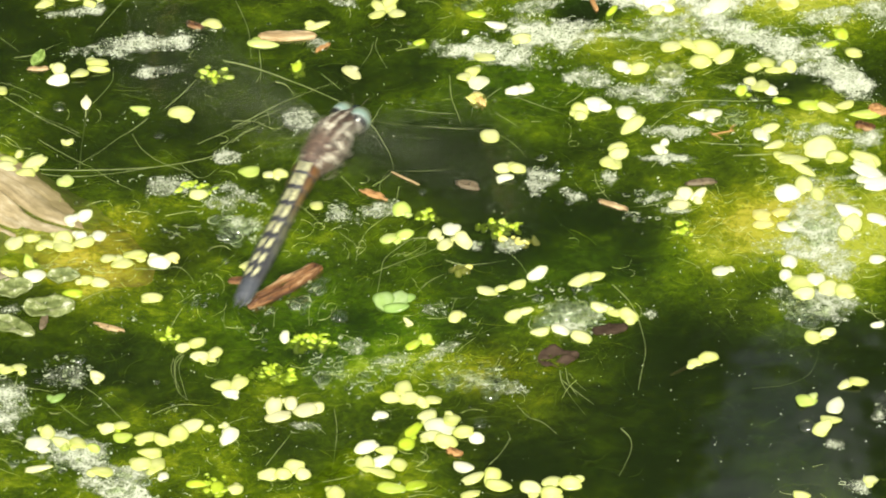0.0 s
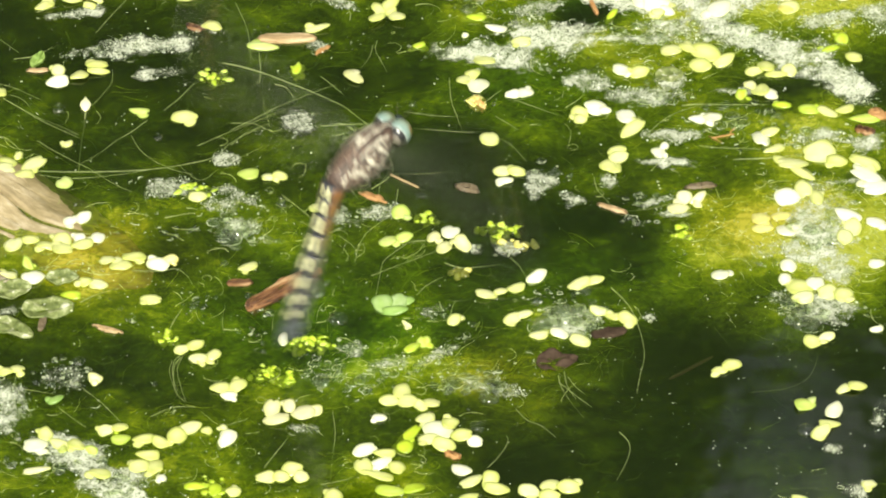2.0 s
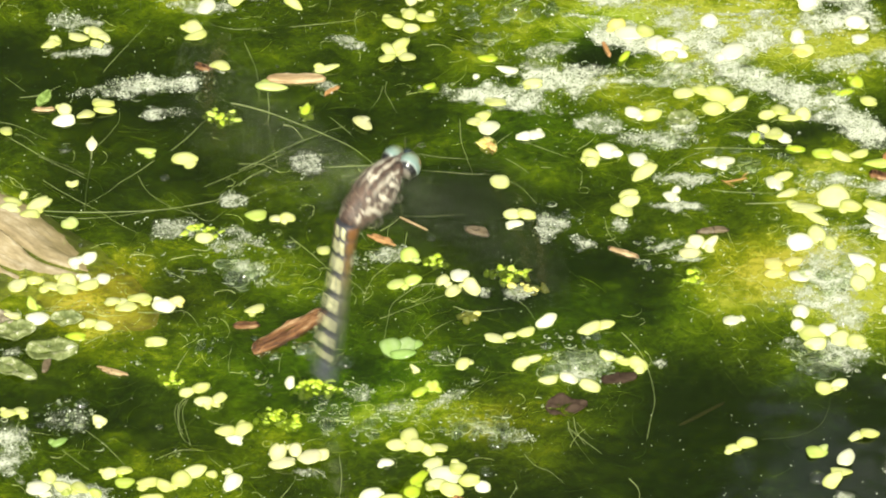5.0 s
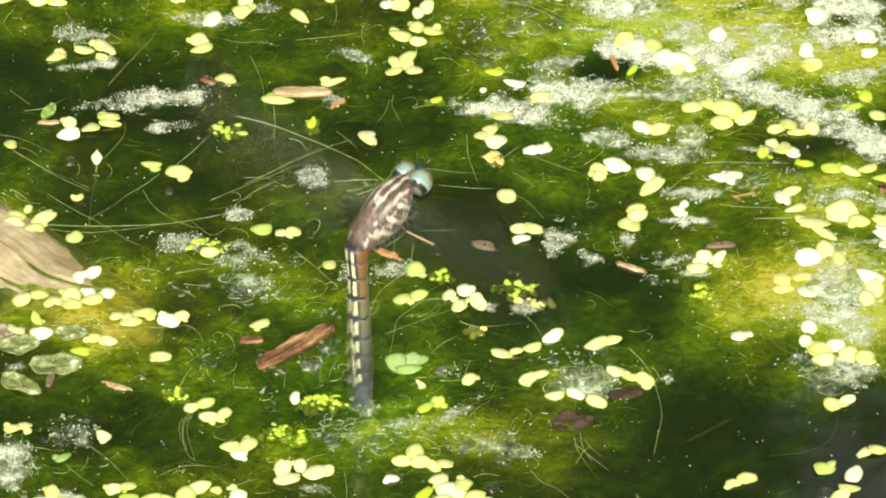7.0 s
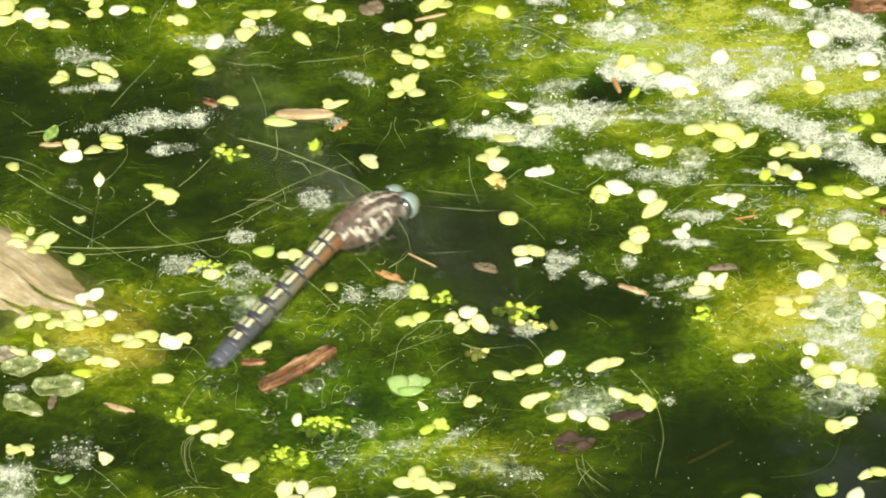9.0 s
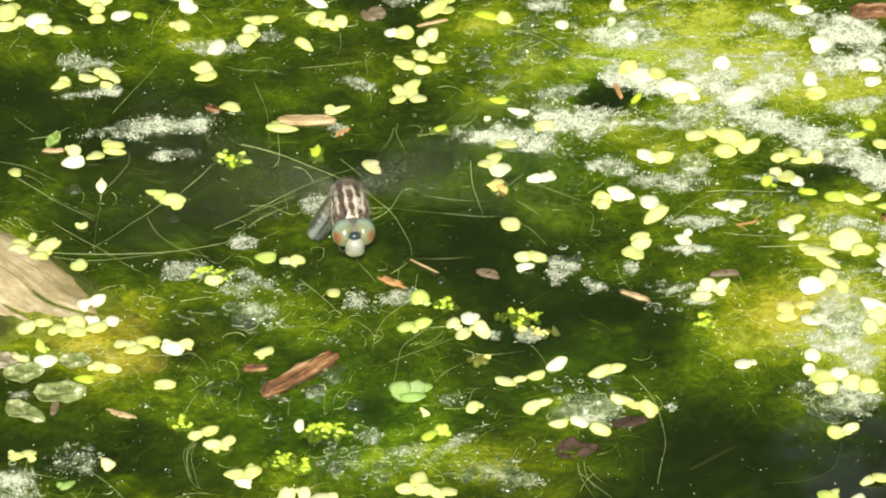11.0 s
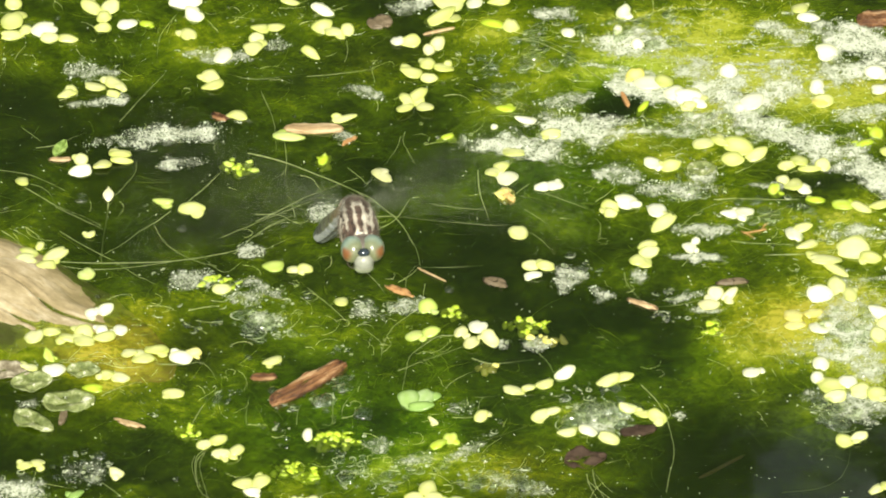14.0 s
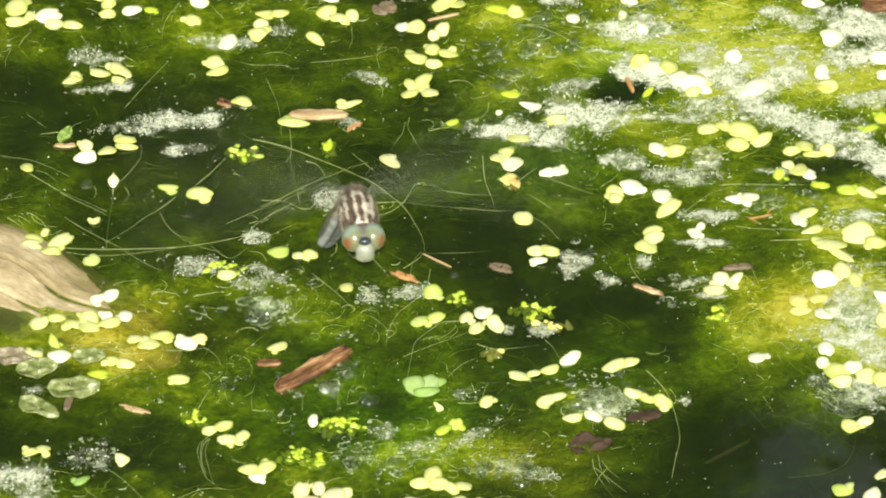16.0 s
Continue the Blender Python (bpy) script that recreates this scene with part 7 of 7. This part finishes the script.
def motions():
    body, tail = [], []

    def hover(t, x, y, z, yaw, pitch, tail_yaw, tail_pitch):
        """The waist's place (mm), the way the head points and the way the tail points."""
        f, a = heading(yaw, pitch), heading(tail_yaw, tail_pitch)
        left = Vector((0, 0, 1)).cross(f).normalized()
        up = f.cross(left)
        turn = Matrix((f, left, up)).transposed()
        tx = -a
        ty = (left - tx * left.dot(tx)).normalized()
        local = turn.inverted() @ Matrix((tx, ty, tx.cross(ty))).transposed()
        body.append((t, Matrix.Translation(Vector((x, y, z)) * MM) @ turn.to_4x4()))
        tail.append((t, local.to_4x4()))

    hover(0, -14.2, -29.6, 26.1, 62, 1, -110, -7)
    hover(0.1, -15.9, -28.8, 26.2, 58, -4, -110, -12)
    hover(0.2, -15.8, -27.6, 26.1, 59, -6, -110, -10)
    hover(0.3, -14.5, -28.3, 26.1, 59, -6, -110, -10)
    hover(0.4, -13.8, -28.2, 27.1, 51, -6, -115, -6)
    hover(0.5, -14.7, -30.9, 27.1, 52, -0, -115, -13)
    hover(0.6, -11.6, -27.2, 25.0, 52, -1, -157, -77)
    hover(0.7, -9.7, -31.5, 23.1, 61, 7, 150, -89)
    hover(0.8, -10.1, -30.3, 23.1, 61, 10, -105, -85)
    hover(0.9, -11.7, -32.1, 24.7, 49, 12, 177, -79)
    hover(1, -12.2, -32.7, 27.9, 45, -2, -120, -8)
    hover(1.1, -14.4, -32.0, 28.0, 40, -0, -123, -8)
    hover(1.2, -15.5, -30.5, 27.9, 45, -2, -120, -8)
    hover(1.3, -15.4, -29.3, 27.6, 47, -6, -118, -5)
    hover(1.4, -15.3, -29.5, 27.6, 47, -4, -118, -7)
    hover(1.5, -15.4, -30.5, 28.0, 44, 1, -121, -10)
    hover(1.6, -13.8, -30.5, 27.1, 52, 2, -116, -14)
    hover(1.7, -11.9, -27.4, 24.0, 50, 2, -168, -84)
    hover(1.8, -9.6, -32.2, 23.0, 61, 10, 72, -88)
    hover(1.9, -9.5, -32.1, 23.1, 59, 13, 137, -89)
    hover(2, -11.0, -31.0, 25.3, 50, 10, -171, -76)
    hover(2.1, -11.6, -30.1, 27.1, 52, -1, -115, -12)
    hover(2.2, -13.6, -29.9, 27.6, 47, -3, -118, -8)
    hover(2.3, -14.6, -29.5, 28.0, 41, -2, -123, -7)
    hover(2.4, -13.7, -28.7, 27.9, 44, 0, -120, -10)
    hover(2.5, -14.1, -29.3, 28.0, 42, 2, -122, -11)
    hover(2.6, -13.5, -28.1, 28.0, 40, 2, -123, -10)
    hover(2.7, -11.5, -26.9, 23.5, 51, 12, 163, -87)
    hover(2.8, -9.4, -28.2, 23.0, 55, 13, -77, -88)
    hover(2.9, -8.9, -28.6, 23.1, 58, 11, -101, -87)
    hover(3, -11.4, -28.6, 26.3, 44, 9, -111, -17)
    hover(3.1, -13.0, -29.9, 27.8, 46, 2, -119, -12)
    hover(3.2, -13.7, -29.4, 28.0, 42, -2, -122, -7)
    hover(3.3, -12.6, -29.6, 27.8, 45, -1, -119, -9)
    hover(3.4, -12.8, -29.6, 27.7, 46, -1, -119, -9)
    hover(3.5, -13.1, -29.7, 28.0, 41, 2, -121, -11)
    hover(3.6, -11.8, -29.6, 27.2, 51, 2, -116, -14)
    hover(3.7, -11.1, -26.2, 23.6, 50, 8, -157, -86)
    hover(3.8, -9.3, -28.1, 23.0, 57, 10, -40, -88)
    hover(3.9, -10.1, -28.2, 23.0, 57, 12, -80, -85)
    hover(4, -11.4, -27.8, 25.6, 49, 11, 172, -74)
    hover(4.1, -12.4, -29.8, 27.9, 45, 4, -120, -14)
    hover(4.2, -13.6, -29.7, 28.0, 43, 3, -121, -12)
    hover(4.25, -13.3, -29.2, 27.7, 42, -2, -122, -7)
    hover(4.35, -12.2, -29.4, 27.6, 45, -1, -119, -9)
    hover(4.45, -12.5, -29.4, 27.5, 46, -1, -119, -9)
    hover(4.55, -12.7, -29.5, 27.7, 41, 2, -121, -11)
    hover(4.65, -11.4, -29.4, 27.0, 51, 2, -116, -14)
    hover(4.75, -10.7, -26.0, 23.3, 50, 8, -157, -86)
    hover(4.85, -8.8, -27.9, 22.7, 57, 10, -40, -88)
    hover(4.95, -9.6, -28.0, 22.7, 57, 12, -80, -85)
    hover(5.05, -11.0, -27.6, 25.3, 49, 11, 172, -74)
    hover(5.15, -11.9, -29.6, 27.6, 45, 4, -120, -14)
    hover(5.3, -12.8, -28.9, 27.5, 42, -2, -122, -7)
    hover(5.4, -11.7, -29.1, 27.3, 45, -1, -119, -9)
    hover(5.5, -12.0, -29.1, 27.2, 46, -1, -119, -9)
    hover(5.6, -12.3, -29.2, 27.5, 41, 2, -121, -11)
    hover(5.7, -10.9, -29.1, 26.7, 51, 2, -116, -14)
    hover(5.8, -10.3, -25.7, 23.1, 50, 8, -157, -86)
    hover(5.9, -8.3, -27.6, 22.5, 57, 10, -40, -88)
    hover(6, -9.1, -27.7, 22.5, 57, 12, -80, -85)
    hover(6.1, -10.5, -27.3, 25.1, 49, 11, 172, -74)
    hover(6.2, -11.4, -29.3, 27.4, 45, 4, -120, -14)
    hover(6.3, -12.6, -29.2, 27.5, 49, 4, -117, -15)
    hover(6.4, -13.5, -29.4, 27.9, 46, 1, -119, -11)
    hover(6.5, -13.7, -28.8, 28.0, 44, 1, -121, -10)
    hover(6.6, -13.4, -28.6, 27.8, 47, 1, -119, -11)
    hover(6.7, -12.3, -27.8, 26.3, 45, 8, -110, -17)
    hover(6.8, -10.6, -26.0, 23.1, 51, 7, -120, -89)
    hover(6.9, -9.6, -29.9, 23.0, 52, 18, 56, -88)
    hover(7, -10.0, -29.1, 23.0, 50, 21, 4, -88)
    hover(7.1, -10.0, -27.7, 26.1, 49, 4, -109, -15)
    hover(7.2, -12.6, -29.4, 28.0, 41, 5, -123, -13)
    hover(7.3, -13.7, -29.0, 28.0, 40, 4, -123, -12)
    hover(7.4, -13.8, -28.0, 28.0, 40, 1, -123, -9)
    hover(7.5, -13.5, -28.6, 28.0, 43, 0, -121, -9)
    hover(7.6, -12.5, -29.9, 26.7, 41, 9, -112, -11)
    hover(7.7, -10.0, -27.8, 23.0, 56, 10, -48, -88)
    hover(7.8, -8.9, -30.7, 23.0, 59, 14, 13, -87)
    hover(7.9, -10.7, -26.0, 23.0, 54, 4, -48, -90)
    hover(8, -12.8, -28.1, 27.9, 46, 1, -119, -11)
    hover(8.1, -13.3, -28.4, 28.0, 45, -1, -120, -9)
    hover(8.2, -12.6, -28.7, 28.0, 45, -1, -120, -9)
    hover(8.3, -12.5, -28.0, 28.0, 44, -2, -121, -8)
    hover(8.4, -12.7, -29.3, 28.0, 43, -0, -121, -9)
    hover(8.5, -11.7, -30.1, 27.6, 48, 1, -118, -12)
    hover(8.6, -10.8, -27.5, 24.2, 51, 9, 174, -83)
    hover(8.7, -8.1, -30.3, 23.0, 59, 11, 51, -87)
    hover(8.8, -9.0, -28.6, 24.7, 50, 11, 156, -79)
    hover(8.9, -11.7, -30.7, 27.9, 46, 1, -119, -11)
    hover(9, -12.8, -29.9, 28.0, 45, -3, -127, -11)
    hover(9.1, -14.4, -29.1, 28.0, 44, -1, -120, -8)
    hover(9.2, -14.6, -28.6, 28.0, 43, -0, -121, -9)
    hover(9.4, -13.7, -28.9, 28.0, 43, -0, -121, -9)
    hover(9.5, -12.6, -29.8, 27.6, 48, 1, -118, -12)
    hover(9.6, -11.8, -27.2, 24.2, 51, 9, 174, -83)
    hover(9.7, -9.1, -29.9, 23.0, 59, 11, 51, -87)
    hover(9.8, -10.0, -28.3, 24.7, 50, 11, 156, -79)
    hover(9.9, -12.7, -30.4, 27.9, 46, 1, -119, -11)
    hover(10, -13.8, -29.6, 28.0, 45, -3, -127, -11)
    hover(10.1, -15.3, -28.8, 28.0, 44, -1, -120, -8)
    hover(10.2, -15.1, -28.7, 28.3, 37, -1, -128, -10)
    hover(10.3, -14.5, -28.4, 29.2, 19, 1, -147, -16)
    hover(10.4, -13.6, -28.0, 30.4, -6, 4, -173, -23)
    hover(10.5, -12.7, -27.6, 31.6, -33, 6, 159, -32)
    hover(10.6, -11.8, -27.2, 32.8, -58, 9, 133, -40)
    hover(10.7, -11.2, -26.9, 33.7, -76, 11, 114, -45)
    hover(10.8, -11.0, -26.8, 34.0, -83, 11, 106, -47)
    hover(11, -11.8, -27.5, 34.0, -84, 11, 104, -50)
    hover(11.1, -11.8, -23.0, 32.1, -82, 2, 100, -63)
    hover(11.2, -11.5, -23.4, 25.2, -79, 20, -162, -89)
    hover(11.3, -10.3, -30.5, 23.9, -78, 31, 163, -89)
    hover(11.4, -10.3, -30.0, 23.7, -73, 32, 155, -89)
    hover(11.5, -10.9, -24.8, 25.7, -74, 15, 173, -88)
    hover(11.6, -10.1, -21.7, 29.6, -82, -1, 98, -77)
    hover(11.7, -10.7, -28.7, 34.0, -83, 11, 102, -51)
    hover(11.8, -10.4, -27.9, 34.0, -83, 11, 104, -47)
    hover(11.9, -11.1, -27.4, 34.0, -83, 11, 104, -47)
    hover(12, -11.0, -27.0, 34.0, -83, 11, 106, -47)
    hover(12.1, -11.2, -26.4, 34.0, -83, 11, 105, -50)
    hover(12.2, -11.8, -27.6, 34.0, -84, 11, 104, -50)
    hover(12.3, -11.8, -23.1, 32.1, -82, 2, 100, -63)
    hover(12.4, -11.5, -23.5, 25.2, -79, 20, -162, -89)
    hover(12.5, -10.8, -31.1, 23.0, -78, 40, 117, -88)
    hover(12.6, -11.0, -30.0, 23.1, -81, 39, 120, -89)
    hover(12.7, -12.9, -23.3, 30.7, -80, -2, 107, -72)
    hover(12.8, -12.7, -28.4, 33.2, -82, 7, 107, -56)
    hover(12.9, -12.7, -30.4, 34.0, -84, 11, 106, -47)
    hover(13, -13.0, -30.1, 34.0, -84, 11, 103, -46)
    hover(13.1, -13.2, -28.8, 34.0, -84, 11, 104, -46)
    hover(13.2, -12.4, -28.5, 34.0, -84, 11, 105, -47)
    hover(13.3, -13.0, -28.3, 34.0, -84, 11, 104, -47)
    hover(13.4, -13.4, -21.8, 31.2, -81, -1, 103, -68)
    hover(13.5, -12.9, -29.6, 23.0, -81, 41, 117, -88)
    hover(13.6, -12.7, -31.8, 23.0, -76, 39, 118, -88)
    hover(13.7, -12.9, -22.0, 29.3, -81, -1, 103, -79)
    hover(13.8, -12.8, -29.2, 34.0, -84, 11, 101, -49)
    hover(13.9, -12.2, -29.4, 34.0, -84, 11, 103, -46)
    hover(14, -11.8, -28.8, 34.0, -84, 11, 104, -46)
    hover(14.1, -11.3, -29.1, 34.0, -84, 11, 105, -45)
    hover(14.2, -11.9, -29.2, 34.0, -84, 11, 104, -46)
    hover(14.3, -12.7, -29.7, 34.0, -84, 11, 102, -45)
    hover(14.4, -11.9, -28.7, 34.0, -84, 11, 103, -47)
    hover(14.5, -13.6, -20.1, 26.5, -76, 10, 151, -87)
    hover(14.6, -12.1, -30.8, 23.0, -81, 41, 117, -88)
    hover(14.7, -12.4, -31.5, 23.1, -82, 39, 120, -88)
    hover(14.8, -12.6, -22.8, 27.9, -79, 3, 117, -84)
    hover(14.9, -12.9, -25.8, 32.8, -83, 5, 98, -59)
    hover(15, -11.8, -27.6, 34.0, -84, 11, 104, -48)
    hover(15.1, -12.3, -27.4, 34.0, -84, 11, 102, -47)
    hover(15.2, -12.0, -28.4, 34.0, -84, 11, 102, -48)
    hover(15.3, -12.2, -25.4, 32.8, -82, 5, 103, -59)
    hover(15.4, -12.8, -22.1, 29.4, -79, -1, 109, -78)
    hover(15.5, -12.3, -33.1, 23.0, -81, 42, 117, -88)
    hover(15.6, -13.1, -33.3, 23.0, -74, 41, 117, -88)
    hover(15.7, -13.1, -25.2, 24.2, -80, 28, -165, -89)
    hover(15.8, -12.2, -22.5, 30.9, -80, -1, 107, -70)
    hover(15.9, -11.7, -29.4, 34.0, -84, 11, 102, -50)
    hover(16, -12.5, -29.3, 33.9, -83, 11, 103, -51)
    walk(fly, body)
    walk(fly_abdomen, tail)
    for ob, side, hind in fly_wings:
        base = Matrix.Translation(ob.location)
        beat = []
        for i in range(481):
            swing = 50 * math.sin(2 * math.pi * (i + 0.06 * hind) / 3) + 8
            beat.append((i / 30, base @ pose(0, 0, 0, side * swing, -6 * math.cos(2 * math.pi * i / 3), 0)))
        walk(ob, beat)
    walk(drift_a, [(t, pose(x * MM, y * MM, 0, 0, 0, r)) for t, x, y, r in ((0, -29.7, 15.0, 0), (1.5, -29.2, 14.7, 4), (3.5, -29.6, 14.2, 2), (7, -31.4, 14.4, -3), (9, -33.2, 14.3, -4), (12.5, -31.9, 14.5, 1), (14.5, -31.1, 14.4, 4), (16, -30.9, 14.6, 1))])
    walk(drift_b, [(t, pose(x * MM, y * MM, 0, 0, 0, r)) for t, x, y, r in ((0, 32.1, -33.9, 0), (1.5, 34.4, -34.4, 4), (3.5, 35.9, -36.6, 2), (7, 34.4, -44.0, -3), (9, 34.7, -43.9, -4), (16, 35.5, -45.0, 1))])
    walk(drift_c, [(t, pose(x * MM, y * MM, 0, 0, 0, r)) for t, x, y, r in ((0, -9.0, 22.4, 0), (1.5, -8.7, 22.3, 4), (3.5, -8.7, 21.5, 2), (7, -8.9, 20.8, -3), (9, -9.0, 20.6, -4), (12.5, -8.8, 20.7, 1), (16, -8.2, 20.7, 4))])


motions()
